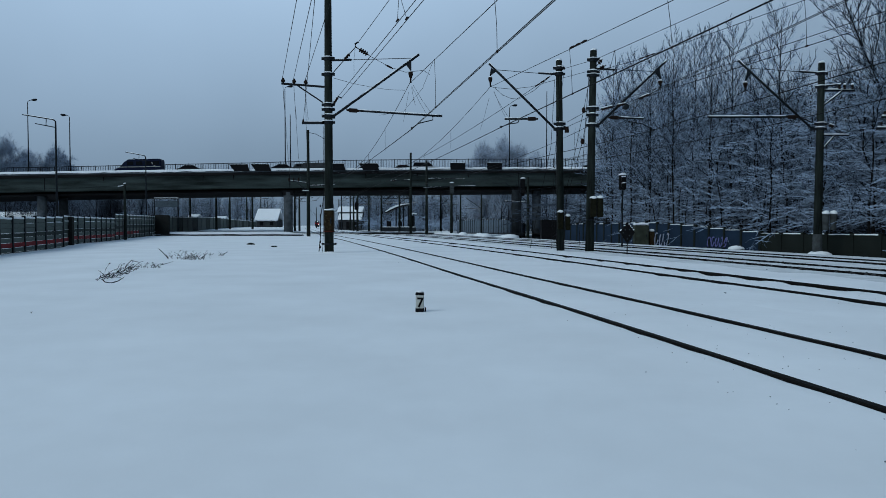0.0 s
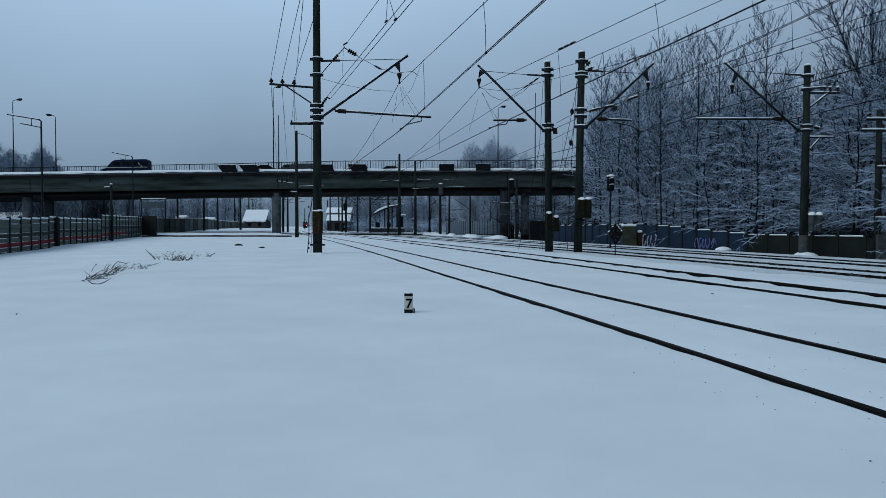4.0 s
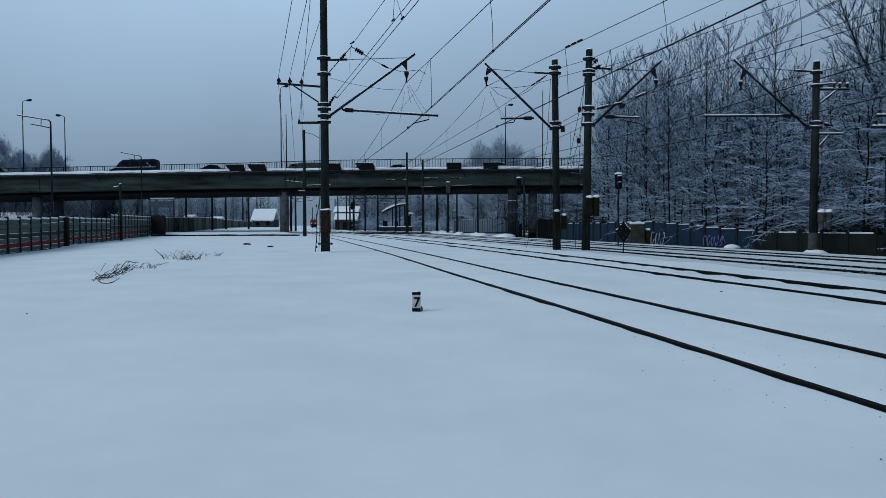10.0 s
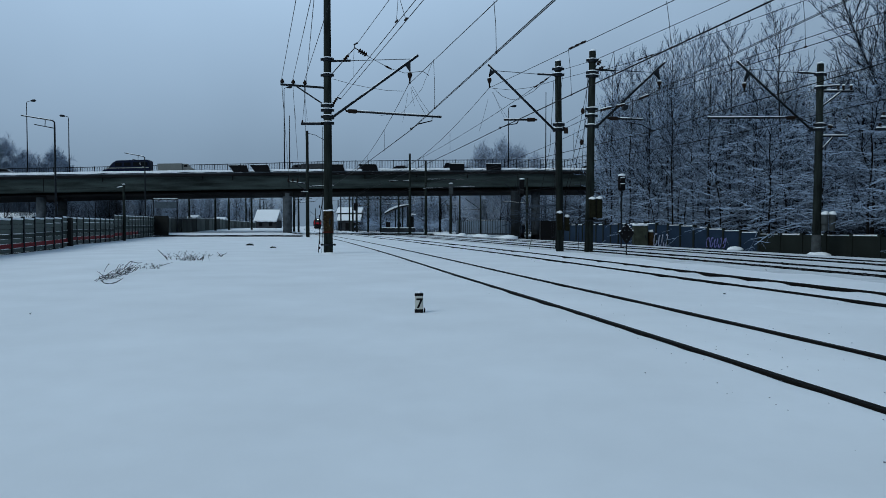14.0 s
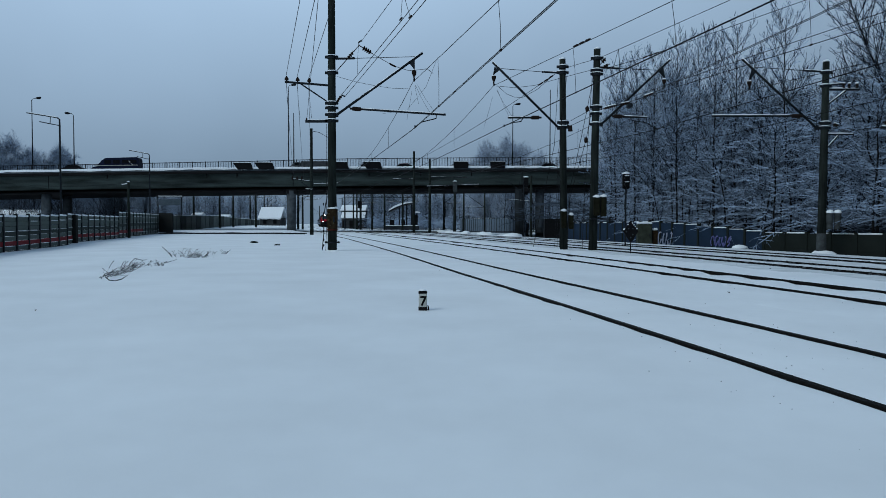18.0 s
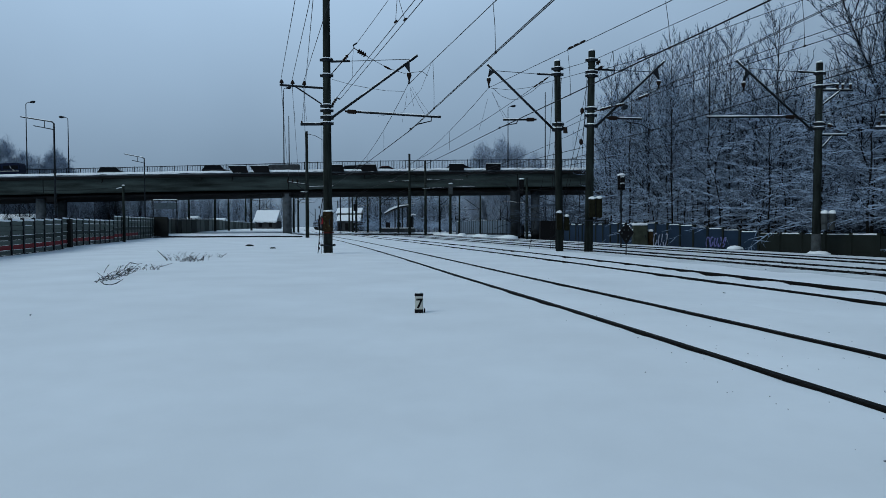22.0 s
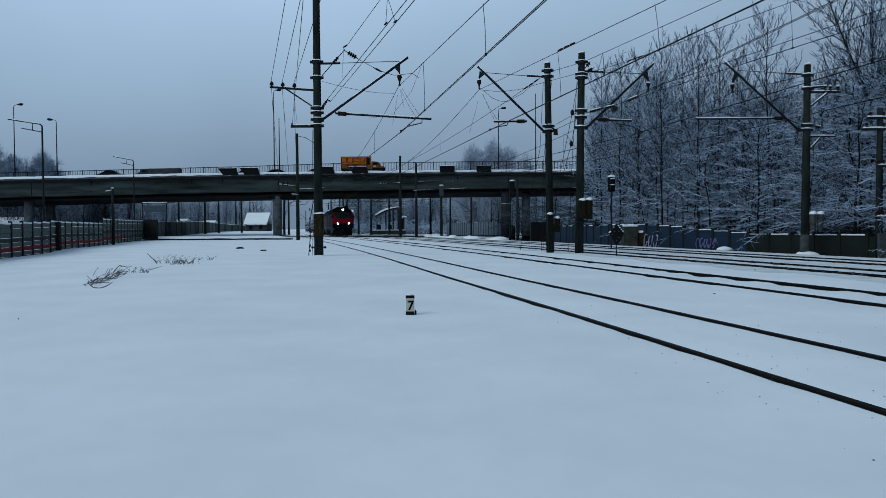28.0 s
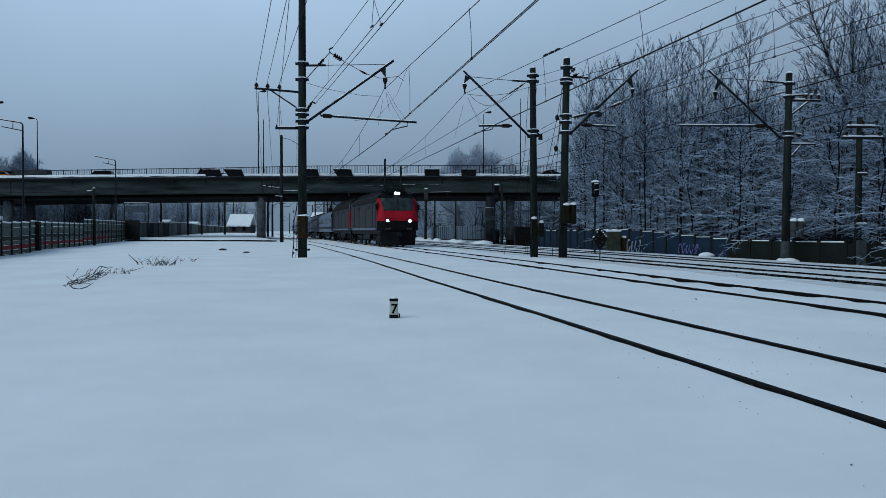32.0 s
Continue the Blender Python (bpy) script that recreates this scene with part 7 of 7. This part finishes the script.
        wnd = sheet("windscreen", [2.98, 3.12, 3.3, 3.65, 4.02], lambda z: -wide(z), lambda z: wide(z), CABGLASS, 0.015, "dark tinted windscreen")
        sheet("windscreen_post", [3.0, 3.5, 4.0], lambda z: -0.03, lambda z: 0.03, BLACK, 0.03, parent=wnd)
        for y in (-0.5, 0.4):
            part("wiper", Geo().tube([(sign * (face(y, 2.86) + 0.04), y, 2.86), (sign * (face(y, 3.45) + 0.04), y + 0.35, 3.45)], 0.018, 4), BLACK, wnd)
        part("front_skirt", Geo().box((0.1, 1.9, 0.72), (sign * (c1 - 0.03), 0, 1.74)), BLACK, t, "black lower front panel", bevel=0.04)
        part("snowplough", Geo().add([(sign * (c1 - 0.25), -1.5, 1.25), (sign * (c1 - 0.25), 1.5, 1.25), (sign * (c1 + 0.1), 0, 1.25), (sign * (c1 - 0.2), -1.4, 0.16), (sign * (c1 - 0.2), 1.4, 0.16), (sign * (c1 + 0.25), 0, 0.16)], [(0, 1, 2), (3, 5, 4), (0, 2, 5, 3), (2, 1, 4, 5), (0, 3, 4, 1)]), BLACK, t)
        part("coupler", Geo().box((0.7, 0.3, 0.35), (sign * (c1 + 0.3), 0, 1.06)), STEEL, t, bevel=0.05)
        for s in (-1, 1):
            y = 0.92 * s
            part("buffer_plate", Geo().tube([(sign * (c1 - 0.2), s * 0.95, 1.1), (sign * (c1 + 0.25), s * 0.95, 1.1), (sign * (c1 + 0.3), s * 0.95, 1.1)], [0.09, 0.09, 0.2], 10), BLACK, t)
            for k in range(3):
                part("number_bar", Geo().box((0.03, 0.12, 0.17), (sign * (face(s * (0.72 + 0.16 * k), 1.5) + 0.045), s * (0.72 + 0.16 * k), 1.5)), CANGREY, t, "pale bar of an unreadable number")
            part("mirror", Geo().box((0.12, 0.18, 0.42), (sign * (c0 + 0.62), s * 1.74, 3.25)), BLACK, t, bevel=0.02)
            part("handrail", Geo().tube([(sign * (c0 - 0.1), s * 1.72, 1.6), (sign * (c0 - 0.1), s * 1.72, 3.0)], 0.02, 5), STEEL, t)
            pod = part("lamp_pod", Geo().tube([(sign * (c1 - 0.15), y, 2.15), (sign * (c1 + 0.04), y, 2.15)], [0.24, 0.21], 14), BLACK, t, "dark round headlamp pod")
            part("headlamp", Geo().tube([(sign * (c1 + 0.03), y, 2.15), (sign * (c1 + 0.06), y, 2.15)], 0.125 if front else 0.1, 14), LAMPGLOW if front else GLASS, pod, "lit round headlamp" if front else "unlit round headlamp")
        brow = part("brow", Geo().box((0.7, 1.6, 0.2), (sign * (c1 - 1.05), 0, 4.44)), BLACK, t, bevel=0.08)
        part("searchlight", Geo().box((0.12, 0.4, 0.19), (sign * (c1 - 0.66), 0, 4.43)), LAMPGLOW if front else GLASS, brow, "lit searchlight over the windscreen" if front else "", bevel=0.03)

    cab(1 if front else -1)
    s = -1 if front else 1
    part("end_wall", Geo().box((1.0, 3.14, 2.8), (s * (L / 2 - 0.62), 0, 2.78)), GREYPAINT, t, bevel=0.05)
    part("end_panel", Geo().box((0.42, 3.22, 1.7), (s * (L / 2 - 0.45), 0, 2.5)), RED, t, "red panel at the coupled end", bevel=0.03)
    part("roof_gear", Geo().box((L - 4.0, 2.3, 0.28), (0, 0, 4.53)), ROOFGREY, t, bevel=0.08)
    for x in (-5, -2.4, 0.2, 2.8, 6.3):
        part("roof_box", Geo().box((1.9, 1.7, 0.36), (x, 0, 4.7)), ROOFGREY, t, bevel=0.06)
    # pantograph
    px = 5.2 if front else -5.2
    part("pantograph_base", Geo().box((2.2, 1.7, 0.1), (px, 0, 4.8)), ROOFGREY, t)
    part("pantograph_arm", Geo().tube([(px - 0.9, 0, 4.85), (px + 0.8, 0, 5.05 if front else 5.5), (px - 0.3, 0, 5.2 if front else 6.15)], 0.05, 6), STEEL, t)
    part("pantograph_bow", Geo().tube([(px - 0.3, -0.95, 5.1 if front else 6.05), (px - 0.3, -0.6, 5.22 if front else 6.2), (px - 0.3, 0.6, 5.22 if front else 6.2), (px - 0.3, 0.95, 5.1 if front else 6.05)], 0.035, 6), STEEL, t)
    for x in (-3.0, 3.4):
        for sd in (-1.61, 1.61):
            vent = part("side_vent", Geo().box((1.3, 0.03, 0.36), (x, sd, 3.35)), GREYPAINT, t)
            for k in range(4):
                part("louvre", Geo().box((1.2, 0.05, 0.03), (x, sd, 3.23 + 0.08 * k)), ROOFGREY, vent)
    for x in (-6.0, -2.2, 1.6, 5.4):
        for sd in (-1.61, 1.61):
            part("panel_seam", Geo().box((0.03, 0.03, 2.2), (x, sd, 2.55)), ROOFGREY, t)
    part("equipment_case", Geo().box((4.4, 2.6, 0.6), (0, 0, 0.85)), BLACK, t, bevel=0.05)
    for x in (-5.2, 5.2):
        bogie(t, x, 2, 2.9)
    return t


def build_coach():
    L = 24.2
    t = thing("passenger_coach", (0, 0, 0), "blue-grey passenger coach of the train dusted with snow", "railway coach", "train")
    part("body", body_shell(L, 3.06, 1.2, 3.4, 0.65, 0.4), BLUEGREY, t, smooth=False)
    part("roof_snow", Geo().box((L - 0.4, 1.9, 0.08), (0, 0, 4.07)), ROOFGREY, t)
    for k in range(10):
        x = -9.4 + k * 2.09
        w = part("window", Geo().box((1.15, 3.1, 0.75), (x, 0, 2.7)), GLASS, t, bevel=0.03)
    for sd in (-1.545, 1.545):
        part("stripe", Geo().box((L - 0.2, 0.03, 0.3), (0, sd, 1.75)), GREYPAINT, t)
        for x in (-11.3, 11.3):
            part("door", Geo().box((0.9, 0.05, 2.0), (x, sd, 2.3)), GREYPAINT, t, bevel=0.01)
    for x in (-12.25, 12.25):
        part("gangway", Geo().box((0.35, 1.5, 2.3), (x, 0, 2.4)), BLACK, t, bevel=0.03)
    part("underframe", Geo().box((9, 2.4, 0.7), (0, 0, 0.85)), BLACK, t, bevel=0.05)
    for x in (-8.5, 8.5):
        bogie(t, x, 2, 2.4)
    return t


LOCO_A = build_loco(True)
LOCO_B = build_loco(False)
COACH = build_coach()
COACHES = [COACH] + [copy_thing(COACH, Matrix()) for _ in range(6)]


# ---- road traffic on the bridge ----
def wheels(t, xs, half, r):
    for x in xs:
        for s in (-half, half):
            w = part("wheel", Geo().tube([(0, -0.11, 0), (0, 0.11, 0)], r * 0.6, 14), STEEL, t, m=Matrix.Translation((x, s, r)))
            part("tyre", Geo().tube([(0, -0.12, 0), (0, -0.09, 0), (0, 0.09, 0), (0, 0.12, 0)], [r * 0.9, r, r, r * 0.9], 16), RUBBER, w)


def build_car(paint, label, kind=0):
    """A car facing +x."""
    t = thing("car", (0, 0, 0), label, "car", "traffic on the bridge")
    L, W = (4.5, 1.78) if kind == 0 else (4.7, 1.86)
    low = [(-L / 2, 0.35), (L / 2, 0.3), (L / 2 + 0.02, 0.62), (L / 2 - 0.25, 0.82), (1.05, 0.98), (-1.5, 1.02), (-L / 2 + 0.05, 0.98 if kind == 0 else 1.05), (-L / 2 - 0.02, 0.6)]
    part("body", Geo().extrude(low, W), paint, t, bevel=0.06, smooth=False)
    top = [(1.1, 0.97), (0.35, 1.42), (-1.0, 1.46), (-1.95, 1.02)] if kind == 0 else [(1.2, 0.97), (0.5, 1.58), (-1.9, 1.62), (-2.25, 1.02)]
    part("glasshouse", Geo().extrude(top, W - 0.22), GLASS, t, bevel=0.05)
    a, b = top[1], top[2]
    part("roof", Geo().extrude([(a[0] + 0.1, a[1] - 0.02), (a[0], a[1] + 0.05), (b[0], b[1] + 0.05), (b[0] - 0.1, b[1] - 0.02)], W - 0.2), paint, t, bevel=0.02)
    for s in (-0.62, 0.62):
        part("headlight", Geo().box((0.1, 0.34, 0.16), (L / 2 - 0.03, s, 0.68)), WHITE, t, bevel=0.02)
        part("tail_light", Geo().box((0.08, 0.3, 0.18), (-L / 2 + 0.0, s, 0.78)), RED, t, bevel=0.02)
    wheels(t, (-1.35, 1.4), W / 2 - 0.1, 0.32)
    return t


def build_van():
    """A long dark minibus facing +x."""
    t = thing("minibus", (0, 0, 0), "long dark navy minibus with a pale side stripe", "van", "traffic on the bridge")
    navy = material("navy_paint", (0.009, 0.013, 0.034), 0.55, spread=0.2, scale=2, bump=0.02)
    out = [(-3.3, 0.45), (3.3, 0.4), (3.35, 0.95), (3.1, 1.2), (2.45, 1.35), (1.75, 2.25), (1.3, 2.55), (-3.1, 2.62), (-3.3, 2.4)]
    part("body", Geo().extrude(out, 2.05), navy, t, bevel=0.07)
    part("windscreen", Geo().extrude([(2.5, 1.4), (1.85, 2.22), (1.75, 2.2), (2.4, 1.36)], 1.8), GLASS, t)
    for x in (1.0, -0.25, -1.5, -2.6):
        part("side_window", Geo().box((0.95, 2.09, 0.62), (x, 0, 1.95)), GLASS, t, bevel=0.03)
    part("stripe", Geo().box((6.0, 2.08, 0.09), (-0.2, 0, 1.42)), WHITE, t)
    part("rear_stripe", Geo().box((0.1, 2.08, 1.0), (0, 0, 0)), WHITE, t, m=Matrix.Translation((-2.15, 0, 1.85)) @ Matrix.Rotation(0.75, 4, "Y"))
    for s in (-0.75, 0.75):
        part("headlight", Geo().box((0.1, 0.34, 0.24), (3.28, s, 0.9)), WHITE, t, bevel=0.02)
    wheels(t, (-2.0, 2.1), 0.92, 0.36)
    return t


def build_truck(paint, label, box_h=2.35, dark=True):
    """A box lorry facing +x."""
    t = thing("box_truck", (0, 0, 0), label, "truck", "traffic on the bridge")
    part("chassis", Geo().box((6.9, 1.0, 0.3), (-0.1, 0, 0.75)), BLACK, t)
    part("box_body", Geo().box((4.9, 2.3, box_h), (-1.2, 0, 0.95 + box_h / 2)), paint, t, bevel=0.05)
    cab = [(1.35, 0.7), (3.35, 0.6), (3.4, 1.35), (2.75, 1.6), (2.35, 2.3), (1.35, 2.4)]
    part("cab", Geo().extrude(cab, 2.0), material("dull_cab_orange", (0.2, 0.065, 0.008), 0.55, spread=0.4) if dark else paint, t, bevel=0.07)
    part("windscreen", Geo().extrude([(2.8, 1.62), (2.38, 2.3), (2.3, 2.28), (2.7, 1.6)], 1.75), GLASS, t)
    part("side_window", Geo().box((0.75, 2.04, 0.5), (1.9, 0, 1.95)), GLASS, t, bevel=0.03)
    if dark:
        dirty = material("road_grimed_orange", (0.2, 0.075, 0.012), 0.7, spread=0.5, scale=2.5, grain=15)
        part("lower_body", Geo().box((4.92, 2.34, 0.85), (-1.2, 0, 1.42)), dirty, t, "grimy dark orange lower body", bevel=0.02)
        for x, z, w, h in ((-3.15, 2.6, 0.8, 0.75), (-2.2, 2.6, 0.8, 0.75), (-1.2, 2.65, 0.9, 0.6), (-3.1, 1.5, 0.9, 0.75), (-2.0, 1.5, 1.0, 0.75), (-0.8, 1.5, 1.0, 0.75), (-0.2, 2.6, 0.7, 0.75)):
            p = part("hatch", Geo().box((w, 2.36, h), (x, 0, z)), paint if z > 2 else dirty, t, bevel=0.01)
            for dx in (-w / 2, w / 2):
                part("hatch_edge", Geo().box((0.06, 2.39, h), (x + dx, 0, z)), BLACK, p)
            for dz in (-h / 2, h / 2):
                part("hatch_edge", Geo().box((w, 2.39, 0.06), (x, 0, z + dz)), BLACK, p)
        part("side_door", Geo().box((0.55, 2.38, 1.3), (0.72, 0, 2.4)), BLACK, t, "dark side door", bevel=0.02)
        for x in (-3.62, 1.22):
            part("corner_edge", Geo().box((0.08, 2.38, box_h), (x, 0, 0.95 + box_h / 2)), BLACK, t)
        for z in (0.98 + box_h - 0.06, 1.9):
            part("edge_trim", Geo().box((4.9, 2.37, 0.06), (-1.2, 0, z)), BLACK, t)
        part("cab_lower", Geo().box((2.1, 2.06, 0.6), (2.45, 0, 0.95)), BLACK, t, "black lower cab", bevel=0.04)
        part("white_patch", Geo().box((0.35, 2.05, 0.3), (1.75, 0, 1.5)), WHITE, t)
        part("cab_door_edge", Geo().box((0.05, 2.05, 1.0), (2.35, 0, 1.75)), BLACK, t)
        part("front_grille", Geo().box((0.06, 1.6, 0.5), (3.41, 0, 1.0)), BLACK, t)
        part("lower_skirt", Geo().box((4.6, 2.32, 0.25), (-1.2, 0, 1.02)), BLACK, t)
    wheels(t, (-2.4, 2.5), 0.95, 0.45)
    return t


ARRIVED = [0]


def drive(ob, back, keys, face):
    """keys: (seconds, place along the bridge); before and after them the car waits in a queue beyond the bridge."""
    ARRIVED[0] += 1
    first, last = (-102 - 5.2 * ARRIVED[0], 262 - 5.2 * ARRIVED[0])
    rows = []
    ts = [k[0] for k in keys]
    xs = [k[1] for k in keys]

    def where(t):
        if t < ts[0]:
            x = xs[0] + (t - ts[0]) * (xs[1] - xs[0]) / (ts[1] - ts[0])
        elif t > ts[-1]:
            x = xs[-1] + (t - ts[-1]) * (xs[-1] - xs[-2]) / (ts[-1] - ts[-2])
        else:
            x = float(np.interp(t, ts, xs))
        return min(max(x, first), last)

    for t in np.arange(0, 32.01, 1.0):
        p, q = on_bridge(where(t) - 1, back, -0.13), on_bridge(where(t) + 1, back, -0.13)
        turn = ((q - p) * face).to_track_quat("X", "Z").to_matrix().to_4x4()
        rows.append((float(t), Matrix.Translation((p + q) / 2) @ turn))
    walk(ob, rows)


def traffic():
    black = material("black_car_paint", (0.012, 0.012, 0.014), 0.3, spread=0.2, bump=0.02)
    silver = material("silver_car_paint", (0.3, 0.31, 0.32), 0.35, 0.3, spread=0.1, bump=0.02)
    darkred = material("dark_red_car_paint", (0.09, 0.012, 0.012), 0.35, spread=0.15, bump=0.02)
    grey = material("dull_grey_truck_paint", (0.055, 0.06, 0.066), 0.6, spread=0.3, bump=0.02)
    white = material("white_truck_paint", (0.2, 0.21, 0.2), 0.5, spread=0.1, bump=0.02)
    near, far = 4.2, 9.8

    def px(v, back):
        return lane((v / 1.4255 - 784) / 1300, back)

    # jammed carriageway, moving off to the left late on
    van = build_van()
    van.scale = (1.12, 1.1, 1.08)
    drive(van, far, [(t, px(v, far)) for t, v in ((0, 355), (12, 354), (13, 340), (14, 328), (16, 322), (17, 316), (18, 289), (19, 236), (20, 165), (21, 77), (22, 5), (23, -90))], -1)
    tr = build_truck(grey, "dull grey low flatbed truck in the jam", 1.55, False)
    tr.scale = (1.0, 1.0, 0.76)
    drive(tr, far, [(t, px(v, far)) for t, v in ((0, 785), (17, 782), (18, 772), (19, 757), (20, 748), (21, 733), (22, 705), (23, 680), (24, 652), (25, 612), (28, 430), (30, 298), (32, 150))], -1)
    c = build_car(black, "dark hatchback queuing on the bridge", 1)
    drive(c, far, [(t, px(v, far)) for t, v in ((0, 925), (17, 922), (21, 905), (22, 882), (23, 862), (25, 820), (28, 650), (30, 510), (32, 330))], -1)
    c = build_car(darkred, "dark red car queuing on the bridge")
    drive(c, far, [(t, px(v, far)) for t, v in ((0, 1010), (20, 1005), (22, 970), (24, 920), (28, 720), (30, 645), (32, 600))], -1)
    c = build_car(black, "black car queuing on the bridge")
    drive(c, far, [(t, px(v, far)) for t, v in ((0, 1480), (16, 1480), (22, 1140), (24, 1030), (25, 990), (28, 820), (32, 600))], -1)
    # free carriageway towards the right
    for paint, label, kind, t0, v0, *own in ((black, "black car driving over the bridge", 0, 0, 720), (silver, "silver car driving over the bridge", 1, 0, 1075), (black, "dark car driving over the bridge", 0, 0, 487),
                                       (black, "black car driving over the bridge", 0, 3, 420), (black, "black car driving over the bridge", 1, 6, 590), (silver, "grey car driving over the bridge", 0, 6, 130),
                                       (black, "dark car driving over the bridge", 0, 9, 270), (black, "black car driving over the bridge", 1, 10, 15), (silver, "silver car driving over the bridge", 0, 14, 20),
                                       (black, "dark car driving over the bridge", 0, 19, 432, 245), (black, "black car driving over the bridge", 1, 21, 329, 226), (black, "dark car driving over the bridge", 1, 22, 295, 275),
                                       (black, "black car driving over the bridge", 0, 28, 320), (YELLOW, "yellow taxi driving over the bridge", 0, 31, -190)):
        c = build_car(paint, label, kind)
        sp = own[0] if own else 285
        drive(c, near + 2.6, [(t, px(v0 + (t - t0) * sp, near + 2.6)) for t in np.arange(t0 - 2.0, t0 + 5.1, 1.0)] if t0 >= 2 else [(t, px(v0 + t * sp, near + 2.6)) for t in (0, 1, 2, 3, 4)], 1)
    c = build_car(black, "dark estate car driving slowly over the bridge", 1)
    drive(c, near + 2.6, [(t, px(402 + (t - 31) * 208, near + 2.6)) for t in (28.0, 30.0, 31.0, 32.0)], 1)
    w = build_truck(white, "pale box van driving over the bridge", 1.5, False)
    w.scale = (0.78, 0.8, 0.78)
    drive(w, near + 2.6, [(t, px(v, near + 2.6)) for t, v in ((12, -130), (13, 175), (14, 452), (15, 730), (16, 1020), (17, 1315), (18, 1600))], 1)
    y = build_truck(YELLOW, "bright orange-yellow emergency box truck", 2.3, True)
    y.scale = (0.98, 0.98, 0.88)
    drive(y, near, [(t, px(v, near)) for t, v in ((21, -430), (22, -225), (23, -22), (24, 176), (25, 366), (26, 555), (27, 750), (28, 945), (29, 1140), (30, 1340), (31, 1530), (32, 1720))], 1)


def run_train():
    """The train follows the second track at about 16 m/s and begins to brake near the end."""
    ys = np.linspace(-60, 900, 1921)
    xs = np.array([line_x(y) for y in ys])
    s = np.concatenate([[0], np.cumsum(np.hypot(np.diff(xs), np.diff(ys)))])
    s_end = float(np.interp(59.7, ys, s))

    def on_line(d):
        y = float(np.interp(d, s, ys))
        return Vector((line_x(y), y, 0.0))

    back = 0.3
    for ob, length, half in [(LOCO_A, 17.6, 6.0), (LOCO_B, 17.6, 6.0)] + [(c, 25.0, 8.5) for c in COACHES]:
        rows = []
        for t in np.arange(0, 32.01, 1.0):
            mid = s_end + 16.2 * (32 - t) - float(np.interp(t, (28, 30, 31, 32), (3.0, 3.5, 2.1, 0.0))) + back + length / 2
            a, b = on_line(mid - half), on_line(mid + half)
            m = Matrix.Translation((a + b) / 2) @ (a - b).to_track_quat("X", "Z").to_matrix().to_4x4()
            rows.append((float(t), m))
        walk(ob, rows)
        back += length + 0.5


def motions():
    run_train()
    traffic()


motions()
